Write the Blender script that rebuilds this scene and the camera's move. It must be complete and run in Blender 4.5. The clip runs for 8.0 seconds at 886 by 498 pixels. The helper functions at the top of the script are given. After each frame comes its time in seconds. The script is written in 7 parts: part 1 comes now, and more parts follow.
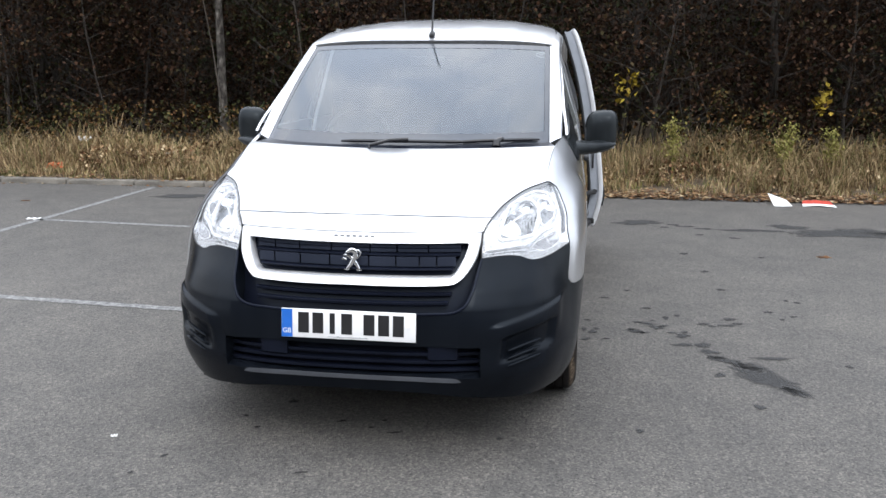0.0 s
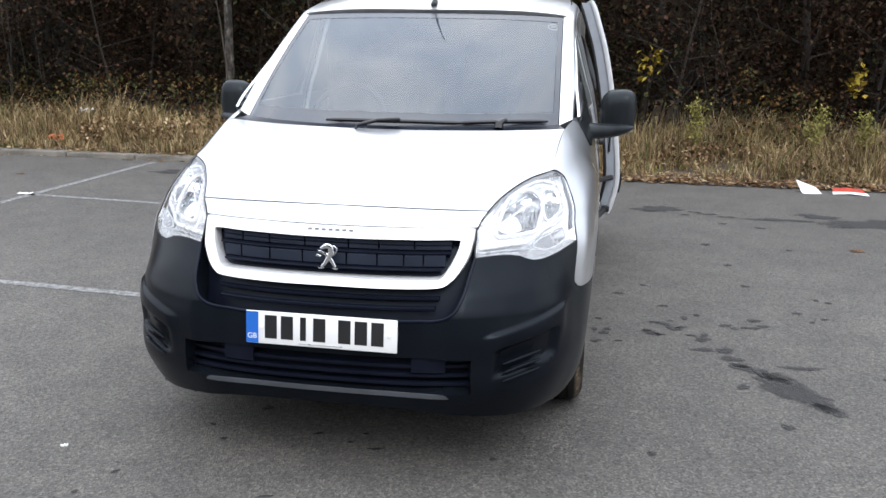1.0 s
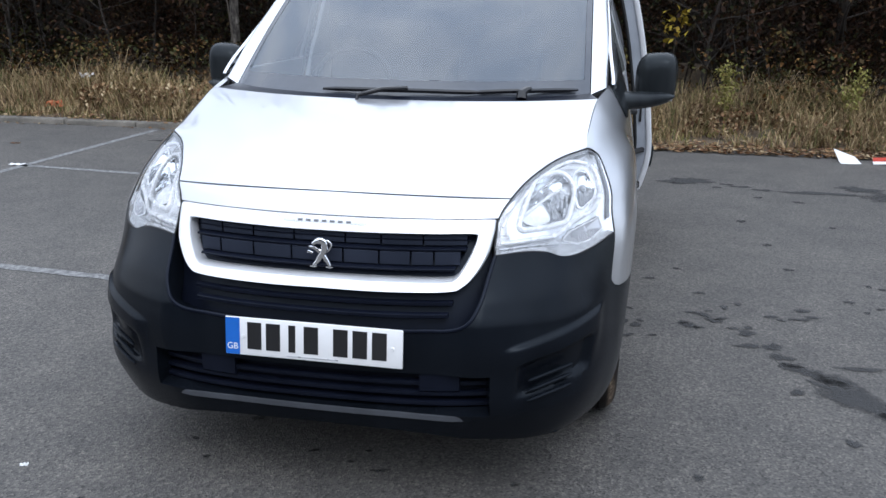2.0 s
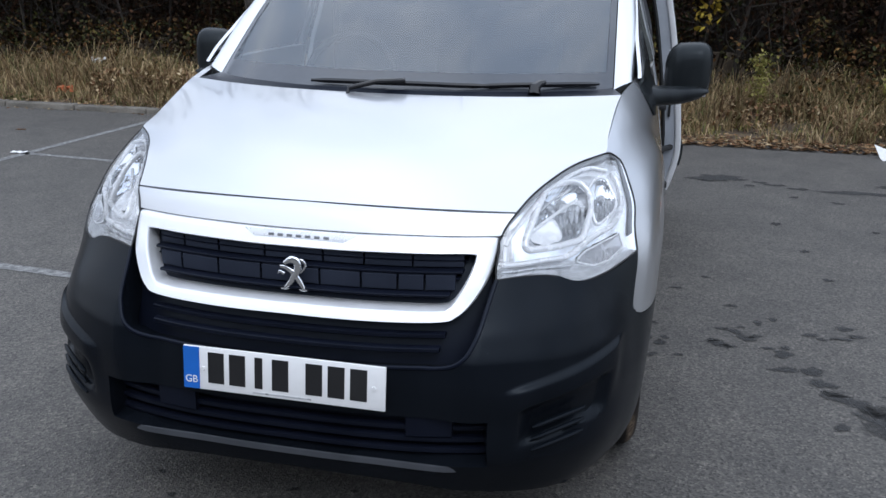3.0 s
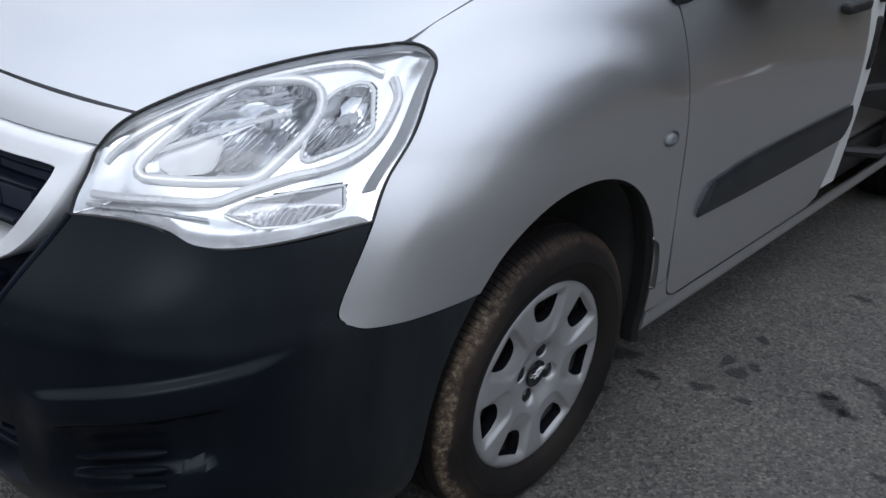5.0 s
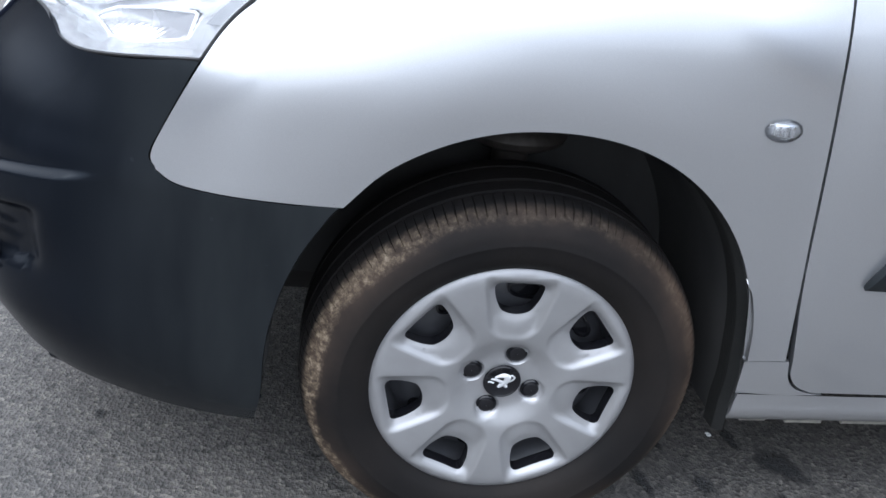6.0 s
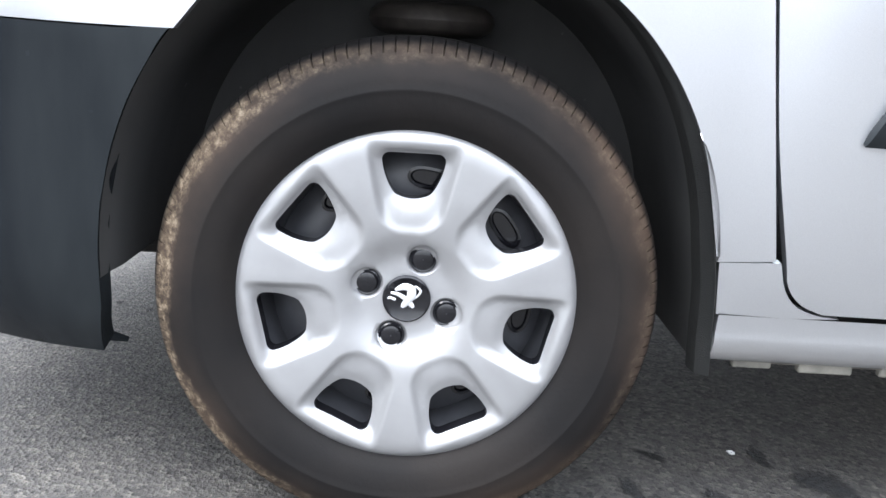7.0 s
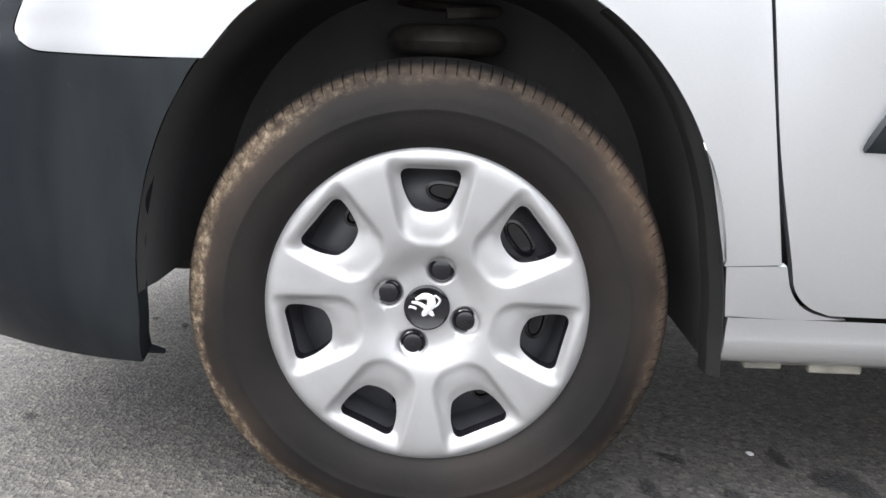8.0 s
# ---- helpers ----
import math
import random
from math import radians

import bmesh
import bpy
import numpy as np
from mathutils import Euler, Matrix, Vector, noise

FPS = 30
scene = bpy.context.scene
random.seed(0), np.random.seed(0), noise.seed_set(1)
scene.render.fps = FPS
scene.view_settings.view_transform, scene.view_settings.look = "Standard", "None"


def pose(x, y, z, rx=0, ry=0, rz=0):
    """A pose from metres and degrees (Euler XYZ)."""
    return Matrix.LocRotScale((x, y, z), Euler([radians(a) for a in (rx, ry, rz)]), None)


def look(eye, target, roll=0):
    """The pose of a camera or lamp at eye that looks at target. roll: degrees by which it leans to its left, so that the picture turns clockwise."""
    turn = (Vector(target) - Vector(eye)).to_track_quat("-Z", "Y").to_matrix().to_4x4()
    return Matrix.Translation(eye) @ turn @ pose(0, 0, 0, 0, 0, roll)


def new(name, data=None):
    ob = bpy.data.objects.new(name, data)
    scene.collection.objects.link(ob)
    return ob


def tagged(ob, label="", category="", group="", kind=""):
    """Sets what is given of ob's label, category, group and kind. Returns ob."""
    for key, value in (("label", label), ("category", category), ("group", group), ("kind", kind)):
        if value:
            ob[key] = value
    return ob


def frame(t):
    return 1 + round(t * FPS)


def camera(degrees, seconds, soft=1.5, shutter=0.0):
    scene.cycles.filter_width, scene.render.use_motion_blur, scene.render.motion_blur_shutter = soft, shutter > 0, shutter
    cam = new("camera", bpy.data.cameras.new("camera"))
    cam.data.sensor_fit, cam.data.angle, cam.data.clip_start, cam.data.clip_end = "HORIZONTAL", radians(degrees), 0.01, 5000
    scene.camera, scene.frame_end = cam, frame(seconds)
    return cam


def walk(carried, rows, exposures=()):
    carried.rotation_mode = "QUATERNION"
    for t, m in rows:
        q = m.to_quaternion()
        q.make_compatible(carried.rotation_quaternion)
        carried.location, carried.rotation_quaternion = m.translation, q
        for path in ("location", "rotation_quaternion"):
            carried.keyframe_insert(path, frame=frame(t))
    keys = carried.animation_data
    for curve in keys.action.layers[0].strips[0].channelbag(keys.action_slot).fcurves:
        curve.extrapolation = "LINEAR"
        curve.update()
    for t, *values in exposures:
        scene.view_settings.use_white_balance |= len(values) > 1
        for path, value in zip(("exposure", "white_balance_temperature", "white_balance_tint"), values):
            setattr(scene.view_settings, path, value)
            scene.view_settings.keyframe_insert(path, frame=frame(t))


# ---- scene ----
cam = camera(55.1, 8.0)

PATH = [
    (0, (0.818, -2.977, 1.502), (0.525, -1.045, 1.076), 0.1),
    (0.5, (0.868, -2.737, 1.507), (0.525, -0.817, 1.063), 0.2),
    (1, (0.856, -2.555, 1.487), (0.523, -0.642, 1.006), 0.9),
    (1.5, (0.789, -2.322, 1.476), (0.458, -0.428, 0.927), 0.5),
    (2, (0.777, -2.106, 1.464), (0.416, -0.221, 0.902), 0.7),
    (2.2, (0.791, -2.014, 1.465), (0.406, -0.13, 0.915), 0.3),
    (3.3, (0.781, -1.624, 1.447), (0.362, 0.234, 0.836), 1.1),
    (3.5, (0.792, -1.529, 1.45), (0.363, 0.321, 0.823), 0.7),
    (3.8, (0.855, -1.377, 1.444), (0.408, 0.441, 0.743), 0.3),
    (4, (0.977, -1.239, 1.425), (0.451, 0.547, 0.694), -0.7),
    (4.1, (1.08, -1.17, 1.424), (0.488, 0.583, 0.664), -0.9),
    (4.3, (1.227, -1.016, 1.44), (0.557, 0.68, 0.62), 1.6),
    (4.5, (1.366, -0.861, 1.422), (0.538, 0.767, 0.608), 1.1),
    (4.7, (1.486, -0.649, 1.358), (0.536, 0.909, 0.539), 1.9),
    (5.8, (1.957, 0.464, 1.223), (0.259, 0.92, 0.27), 6.1),
    (6, (1.9, 0.627, 1.109), (0.157, 0.942, 0.18), 7.8),
    (6.2, (1.844, 0.799, 1.037), (0.078, 0.932, 0.108), 6.6),
    (6.5, (1.803, 0.916, 0.801), (-0.06, 0.958, 0.073), 3.2),
    (7, (1.853, 0.962, 0.634), (-0.086, 1.003, 0.145), 3.7),
    (7.5, (1.875, 0.972, 0.64), (-0.074, 0.983, 0.192), 2.6),
    (8, (1.903, 0.978, 0.644), (-0.042, 0.946, 0.182), 2.0),
]
EXPOSURES = [(0, -0.03, 6450, 10), (1, -0.10, 6450, 10), (1.5, -0.22, 6400, 10), (2, -0.48, 5950, 10), (3.5, -1.0, 5950, 10), (4.5, -1.42, 6100, 10), (5.2, -0.95, 6150, 10), (5.8, -0.22, 6000, 10), (6, 0.24, 6000, 10), (6.5, 1.22, 6200, 10), (7, 1.22, 6300, 10), (7.5, 1.02, 6700, 10), (8, 1.05, 6750, 10)]
walk(cam, [(t, look(eye, target, roll)) for t, eye, target, roll in PATH], EXPOSURES)

# ---------------------------------------------------------------- light
world = bpy.data.worlds.new("sky")
scene.world = world
world.use_nodes = True
wn, wl = world.node_tree.nodes, world.node_tree.links
wn.clear()
w_out = wn.new("ShaderNodeOutputWorld")
w_bg = wn.new("ShaderNodeBackground")
w_sky = wn.new("ShaderNodeTexSky")
w_sky.sky_type = "NISHITA"
w_sky.sun_disc = False
w_sky.sun_elevation, w_sky.sun_rotation = radians(48), radians(200)
w_tc = wn.new("ShaderNodeTexCoord")
w_noise = wn.new("ShaderNodeTexNoise")
w_noise.inputs["Scale"].default_value = 2.6
w_noise.inputs["Detail"].default_value = 7
w_noise.inputs["Roughness"].default_value = 0.6
w_ramp = wn.new("ShaderNodeValToRGB")
w_ramp.color_ramp.elements[0].position, w_ramp.color_ramp.elements[0].color = 0.40, (7.6, 8.3, 9.5, 1)
w_ramp.color_ramp.elements[1].position, w_ramp.color_ramp.elements[1].color = 0.58, (11.4, 11.6, 11.9, 1)
w_mix = wn.new("ShaderNodeMixRGB")
w_mix.inputs[0].default_value = 0.86
wl.new(w_tc.outputs["Generated"], w_noise.inputs["Vector"])
wl.new(w_noise.outputs["Fac"], w_ramp.inputs["Fac"])
wl.new(w_sky.outputs["Color"], w_mix.inputs[1])
wl.new(w_ramp.outputs["Color"], w_mix.inputs[2])
w_sep = wn.new("ShaderNodeSeparateXYZ")
wl.new(w_tc.outputs["Generated"], w_sep.inputs[0])
w_up = wn.new("ShaderNodeMapRange")
w_up.inputs["From Min"].default_value, w_up.inputs["From Max"].default_value = 0.0, 1.0
w_up.inputs["To Min"].default_value, w_up.inputs["To Max"].default_value = 0.55, 1.95
wl.new(w_sep.outputs[2], w_up.inputs["Value"])
w_dim = wn.new("ShaderNodeMixRGB")
w_dim.blend_type = "MULTIPLY"
w_dim.inputs[0].default_value = 1.0
wl.new(w_mix.outputs["Color"], w_dim.inputs[1])
wl.new(w_up.outputs["Result"], w_dim.inputs[2])
wl.new(w_dim.outputs["Color"], w_bg.inputs["Color"])
w_bg.inputs["Strength"].default_value = 0.2
wl.new(w_bg.outputs["Background"], w_out.inputs["Surface"])

sun_data = bpy.data.lights.new("sun", "SUN")
sun_data.energy, sun_data.angle, sun_data.color = 1.0, radians(25), (1.0, 0.97, 0.93)
sun = new("sun", sun_data)
sun.matrix_world = look((3, -6, 9), (0, 1, 0))


# ---------------------------------------------------------------- materials
def node_mat(name):
    m = bpy.data.materials.new(name)
    m.use_nodes = True
    nt = m.node_tree
    return m, nt, nt.nodes["Principled BSDF"]


def noise_tex(nt, scale, detail=4.0, rough=0.55, coord="Object"):
    tc = nt.nodes.new("ShaderNodeTexCoord")
    n = nt.nodes.new("ShaderNodeTexNoise")
    n.inputs["Scale"].default_value = scale
    n.inputs["Detail"].default_value = detail
    n.inputs["Roughness"].default_value = rough
    nt.links.new(tc.outputs[coord], n.inputs["Vector"])
    return n


def ramp(nt, source, stops):
    r = nt.nodes.new("ShaderNodeValToRGB")
    while len(r.color_ramp.elements) < len(stops):
        r.color_ramp.elements.new(0.5)
    for e, (p, c) in zip(r.color_ramp.elements, stops):
        e.position = p
        e.color = (*c, 1) if len(c) == 3 else c
    nt.links.new(source, r.inputs["Fac"])
    return r


def mix(nt, fac, a, b, mode="MIX"):
    m = nt.nodes.new("ShaderNodeMixRGB")
    m.blend_type = mode
    for k, v in ((0, fac), (1, a), (2, b)):
        if isinstance(v, (int, float)):
            m.inputs[k].default_value = v
        elif isinstance(v, tuple):
            m.inputs[k].default_value = (*v, 1)
        else:
            nt.links.new(v, m.inputs[k])
    return m


def bump(nt, bsdf, height, strength, distance):
    b = nt.nodes.new("ShaderNodeBump")
    b.inputs["Strength"].default_value = strength
    b.inputs["Distance"].default_value = distance
    nt.links.new(height, b.inputs["Height"])
    nt.links.new(b.outputs["Normal"], bsdf.inputs["Normal"])


def plain(name, color, rough=0.5, metal=0.0, vary=0.12, scale=8.0, bump_scale=0.0, bump_depth=0.001, coat=0.0, fine=60.0):
    """A surface with two scales of variation in colour and roughness, and a fine relief."""
    m, nt, b = node_mat(name)
    n1, n2 = noise_tex(nt, scale), noise_tex(nt, fine, 3)
    dark = tuple(c * (1 - vary) for c in color)
    light = tuple(min(1.0, c * (1 + vary)) for c in color)
    c1 = ramp(nt, n1.outputs["Fac"], [(0.3, dark), (0.7, light)])
    c2 = ramp(nt, n2.outputs["Fac"], [(0.3, (1 - vary * 0.6,) * 3), (0.7, (1.0,) * 3)])
    nt.links.new(mix(nt, 1.0, c1.outputs["Color"], c2.outputs["Color"], "MULTIPLY").outputs["Color"], b.inputs["Base Color"])
    r = ramp(nt, n1.outputs["Fac"], [(0.3, (max(0.0, rough - 0.06),) * 3), (0.7, (min(1.0, rough + 0.06),) * 3)])
    nt.links.new(r.outputs["Color"], b.inputs["Roughness"])
    b.inputs["Metallic"].default_value = metal
    b.inputs["Coat Weight"].default_value = coat
    b.inputs["Coat Roughness"].default_value = 0.06
    if bump_scale:
        bump(nt, b, noise_tex(nt, bump_scale, 2).outputs["Fac"], 0.5, bump_depth)
    return m


def make_paint():
    m, nt, b = node_mat("silver paint")
    flake = noise_tex(nt, 900, 1)
    haze = noise_tex(nt, 3.0, 5)
    dirt = noise_tex(nt, 24.0, 8, 0.7)
    c = ramp(nt, flake.outputs["Fac"], [(0.35, (0.575, 0.585, 0.605)), (0.65, (0.61, 0.62, 0.64))])
    d = ramp(nt, dirt.outputs["Fac"], [(0.62, (1, 1, 1)), (0.90, (0.955, 0.945, 0.93))])
    nt.links.new(mix(nt, 1.0, c.outputs["Color"], d.outputs["Color"], "MULTIPLY").outputs["Color"], b.inputs["Base Color"])
    r = ramp(nt, haze.outputs["Fac"], [(0.3, (0.33,) * 3), (0.7, (0.39,) * 3)])
    nt.links.new(r.outputs["Color"], b.inputs["Roughness"])
    b.inputs["Metallic"].default_value = 0.9
    b.inputs["Coat Weight"].default_value = 1.0
    b.inputs["Coat IOR"].default_value = 1.55
    b.inputs["Coat Roughness"].default_value = 0.06
    return m


def make_plastic(name, color, rough, relief=0.0004, sheen_span=None):
    """Grained bumper plastic with dusty streaks and small specks, on request with a paler sheen painted to the rear."""
    m, nt, b = node_mat(name)
    tc = nt.nodes.new("ShaderNodeTexCoord")
    mp = nt.nodes.new("ShaderNodeMapping")
    mp.inputs["Scale"].default_value = (9, 9, 2.2)
    nt.links.new(tc.outputs["Object"], mp.inputs["Vector"])
    streak = nt.nodes.new("ShaderNodeTexNoise")
    streak.inputs["Scale"].default_value = 1.0
    streak.inputs["Detail"].default_value = 6
    nt.links.new(mp.outputs["Vector"], streak.inputs["Vector"])
    speck = noise_tex(nt, 55, 2)
    s1 = ramp(nt, streak.outputs["Fac"], [(0.3, color), (0.75, tuple(c * 1.35 + 0.001 for c in color))])
    s2 = ramp(nt, speck.outputs["Fac"], [(0.74, (0, 0, 0)), (0.80, (1, 1, 1))])
    c = mix(nt, s2.outputs["Color"], s1.outputs["Color"], tuple(c * 2.0 + 0.006 for c in color))
    if sheen_span:
        # streaky dust film; its paler colour also holds the side's sky reflection
        sep = nt.nodes.new("ShaderNodeSeparateXYZ")
        nt.links.new(tc.outputs["Object"], sep.inputs[0])
        near = nt.nodes.new("ShaderNodeMapRange")
        near.inputs["From Min"].default_value, near.inputs["From Max"].default_value = sheen_span
        nt.links.new(sep.outputs[1], near.inputs["Value"])
        film = mix(nt, 1.0, near.outputs["Result"], ramp(nt, streak.outputs["Fac"], [(0.30, (0.35, 0.35, 0.35)), (0.65, (1, 1, 1))]).outputs["Color"], "MULTIPLY")
        c = mix(nt, film.outputs["Color"], c.outputs["Color"], (0.024, 0.0270, 0.0285))
    nt.links.new(c.outputs["Color"], b.inputs["Base Color"])
    b.inputs["Roughness"].default_value = rough
    b.inputs["Specular IOR Level"].default_value = 0.13
    b.inputs["Specular Tint"].default_value = (0.80, 0.90, 1.0, 1)
    bump(nt, b, noise_tex(nt, 700, 2).outputs["Fac"], 0.5, relief)
    return m


def make_clear(name, tint=(1, 1, 1), rough=0.0, ior=1.5, sky_veil=0.0):
    """Thin clear glass or plastic: see-through, with a mirror gloss by Fresnel."""
    m, nt, b = node_mat(name)
    nt.nodes.remove(b)
    tr, gl = nt.nodes.new("ShaderNodeBsdfTransparent"), nt.nodes.new("ShaderNodeBsdfGlossy")
    fr, mx = nt.nodes.new("ShaderNodeFresnel"), nt.nodes.new("ShaderNodeMixShader")
    fr.inputs["IOR"].default_value = ior
    tr.inputs["Color"].default_value = (*tint, 1)
    gl.inputs["Roughness"].default_value = rough
    nt.links.new(fr.outputs["Fac"], mx.inputs["Fac"])
    if sky_veil:
        # bluish diffuse share: pale sky reflection put into the pane's own colour
        df, md = nt.nodes.new("ShaderNodeBsdfDiffuse"), nt.nodes.new("ShaderNodeMixShader")
        df.inputs["Color"].default_value = (0.15, 0.195, 0.255, 1)
        r = ramp(nt, noise_tex(nt, 1.6, 2, 0.4).outputs["Fac"], [(0.3, (sky_veil * 0.85,) * 3), (0.7, (sky_veil * 1.15,) * 3)])
        nt.links.new(r.outputs["Color"], md.inputs["Fac"])
        nt.links.new(tr.outputs["BSDF"], md.inputs[1])
        nt.links.new(df.outputs["BSDF"], md.inputs[2])
        tr = md
    nt.links.new(tr.outputs[0], mx.inputs[1])
    nt.links.new(gl.outputs["BSDF"], mx.inputs[2])
    nt.links.new(mx.outputs["Shader"], nt.nodes["Material Output"].inputs["Surface"])
    return m


def make_asphalt():
    m, nt, b = node_mat("worn asphalt")
    big, mid = noise_tex(nt, 0.35, 5), noise_tex(nt, 3.0, 6, 0.65)
    vor = nt.nodes.new("ShaderNodeTexVoronoi")
    tc = nt.nodes.new("ShaderNodeTexCoord")
    vor.inputs["Scale"].default_value = 135
    nt.links.new(tc.outputs["Object"], vor.inputs["Vector"])
    grit = noise_tex(nt, 260, 2)
    base = ramp(nt, big.outputs["Fac"], [(0.3, (0.086, 0.082, 0.078)), (0.7, (0.114, 0.108, 0.101))])
    patch = ramp(nt, mid.outputs["Fac"], [(0.3, (0.78, 0.78, 0.78)), (0.66, (1.12, 1.1, 1.07))])
    stone = ramp(nt, vor.outputs["Color"], [(0.08, (0.38, 0.38, 0.39)), (0.35, (0.80, 0.80, 0.80)), (0.65, (1.04, 1.04, 1.03)), (0.95, (1.75, 1.71, 1.65))])
    c = mix(nt, 1.0, base.outputs["Color"], patch.outputs["Color"], "MULTIPLY")
    c = mix(nt, 1.0, c.outputs["Color"], stone.outputs["Color"], "MULTIPLY")
    mott = ramp(nt, noise_tex(nt, 42, 4, 0.7).outputs["Fac"], [(0.32, (0.74, 0.74, 0.74)), (0.5, (0.98, 0.98, 0.98)), (0.68, (1.2, 1.19, 1.17))])
    c = mix(nt, 1.0, c.outputs["Color"], mott.outputs["Color"], "MULTIPLY")
    nt.links.new(c.outputs["Color"], b.inputs["Base Color"])
    b.inputs["Roughness"].default_value = 0.68
    b.inputs["Specular IOR Level"].default_value = 0.45
    h = mix(nt, 0.5, vor.outputs["Distance"], grit.outputs["Fac"])
    bump(nt, b, h.outputs["Color"], 0.85, 0.007)
    return m


def make_stain():
    """Dark damp asphalt with ragged, fading edges; the mesh carries how far in a place lies."""
    m, nt, b = node_mat("damp oil stain")
    at = nt.nodes.new("ShaderNodeAttribute")
    at.attribute_name = "inside"
    rag, fine = noise_tex(nt, 22, 6, 0.7), noise_tex(nt, 150, 2)
    add = nt.nodes.new("ShaderNodeMath")
    add.operation = "ADD"
    nt.links.new(at.outputs["Fac"], add.inputs[0])
    nt.links.new(rag.outputs["Fac"], add.inputs[1])
    k = ramp(nt, add.outputs[0], [(0.55, (0, 0, 0)), (0.98, (0.80, 0.80, 0.80))])
    c = ramp(nt, fine.outputs["Fac"], [(0.3, (0.022, 0.022, 0.023)), (0.7, (0.045, 0.045, 0.045))])
    nt.links.new(c.outputs["Color"], b.inputs["Base Color"])
    b.inputs["Roughness"].default_value = 0.85
    bump(nt, b, fine.outputs["Fac"], 0.5, 0.002)
    tr, mx = nt.nodes.new("ShaderNodeBsdfTransparent"), nt.nodes.new("ShaderNodeMixShader")
    nt.links.new(k.outputs["Color"], mx.inputs["Fac"])
    nt.links.new(tr.outputs[0], mx.inputs[1])
    nt.links.new(b.outputs[0], mx.inputs[2])
    nt.links.new(mx.outputs[0], nt.nodes["Material Output"].inputs["Surface"])
    return m


def make_line_paint():
    m, nt, b = node_mat("worn road paint")
    n = noise_tex(nt, 26, 8, 0.75)
    c = ramp(nt, n.outputs["Fac"], [(0.44, (0.12, 0.12, 0.12)), (0.58, (0.24, 0.24, 0.235)), (0.74, (0.38, 0.38, 0.37))])
    nt.links.new(c.outputs["Color"], b.inputs["Base Color"])
    b.inputs["Roughness"].default_value = 0.8
    bump(nt, b, noise_tex(nt, 200, 2).outputs["Fac"], 0.6, 0.004)
    return m


def make_tyre():
    """Rubber with dried brown mud in a ragged ring on the shoulder."""
    m, nt, b = node_mat("muddy tyre rubber")
    tc = nt.nodes.new("ShaderNodeTexCoord")
    sep = nt.nodes.new("ShaderNodeSeparateXYZ")
    nt.links.new(tc.outputs["Object"], sep.inputs[0])
    comb = nt.nodes.new("ShaderNodeCombineXYZ")
    nt.links.new(sep.outputs[1], comb.inputs[1])
    nt.links.new(sep.outputs[2], comb.inputs[2])
    ln = nt.nodes.new("ShaderNodeVectorMath")
    ln.operation = "LENGTH"
    nt.links.new(comb.outputs[0], ln.inputs[0])
    edge, fine, big = noise_tex(nt, 7, 6, 0.65), noise_tex(nt, 75, 7, 0.75), noise_tex(nt, 5.0, 4)
    ad = nt.nodes.new("ShaderNodeMath")
    ad.operation = "MULTIPLY_ADD"
    nt.links.new(edge.outputs["Fac"], ad.inputs[0])
    ad.inputs[1].default_value = 0.05
    nt.links.new(ln.outputs["Value"], ad.inputs[2])
    # the forward half of the tyre caught most of the clots, the rest a brown film
    fwd = nt.nodes.new("ShaderNodeMapRange")
    fwd.inputs["From Min"].default_value, fwd.inputs["From Max"].default_value = -0.06, -0.27
    fwd.inputs["To Min"].default_value, fwd.inputs["To Max"].default_value = 0.16, 1.0
    nt.links.new(sep.outputs[1], fwd.inputs["Value"])
    ring = ramp(nt, ad.outputs[0], [(0.314, (0, 0, 0)), (0.320, (1, 1, 1)), (0.336, (1, 1, 1)), (0.345, (0.55, 0.55, 0.55))])
    clots = ramp(nt, fine.outputs["Fac"], [(0.36, (0.10, 0.10, 0.10)), (0.56, (1, 1, 1))])
    k = mix(nt, 1.0, ring.outputs["Color"], clots.outputs["Color"], "MULTIPLY")
    k = mix(nt, 1.0, k.outputs["Color"], fwd.outputs["Result"], "MULTIPLY")
    film = ramp(nt, ad.outputs[0], [(0.285, (0, 0, 0)), (0.310, (0.22, 0.22, 0.22)), (0.330, (0.80, 0.80, 0.80)), (0.355, (0.55, 0.55, 0.55))])
    film = mix(nt, 1.0, film.outputs["Color"], ramp(nt, big.outputs["Fac"], [(0.35, (0.25, 0.25, 0.25)), (0.62, (1, 1, 1))]).outputs["Color"], "MULTIPLY")
    wall = nt.nodes.new("ShaderNodeMapRange")
    wall.inputs["From Min"].default_value, wall.inputs["From Max"].default_value = -0.008, 0.004
    nt.links.new(sep.outputs[0], wall.inputs["Value"])
    k = mix(nt, 1.0, k.outputs["Color"], wall.outputs["Result"], "MULTIPLY")
    film = mix(nt, 1.0, film.outputs["Color"], wall.outputs["Result"], "MULTIPLY")
    rub = ramp(nt, big.outputs["Fac"], [(0.35, (0.0095, 0.0088, 0.0088)), (0.65, (0.017, 0.0145, 0.0132))])
    mud = ramp(nt, fine.outputs["Fac"], [(0.40, (0.060, 0.043, 0.031)), (0.55, (0.15, 0.115, 0.080)), (0.68, (0.32, 0.26, 0.19))])
    c = mix(nt, film.outputs["Color"], rub.outputs["Color"], (0.088, 0.060, 0.044))
    c = mix(nt, k.outputs["Color"], c.outputs["Color"], mud.outputs["Color"])
    nt.links.new(c.outputs["Color"], b.inputs["Base Color"])
    b.inputs["Specular IOR Level"].default_value = 0.14
    b.inputs["Roughness"].default_value = 0.66
    bump(nt, b, fine.outputs["Fac"], 0.35, 0.002)
    return m


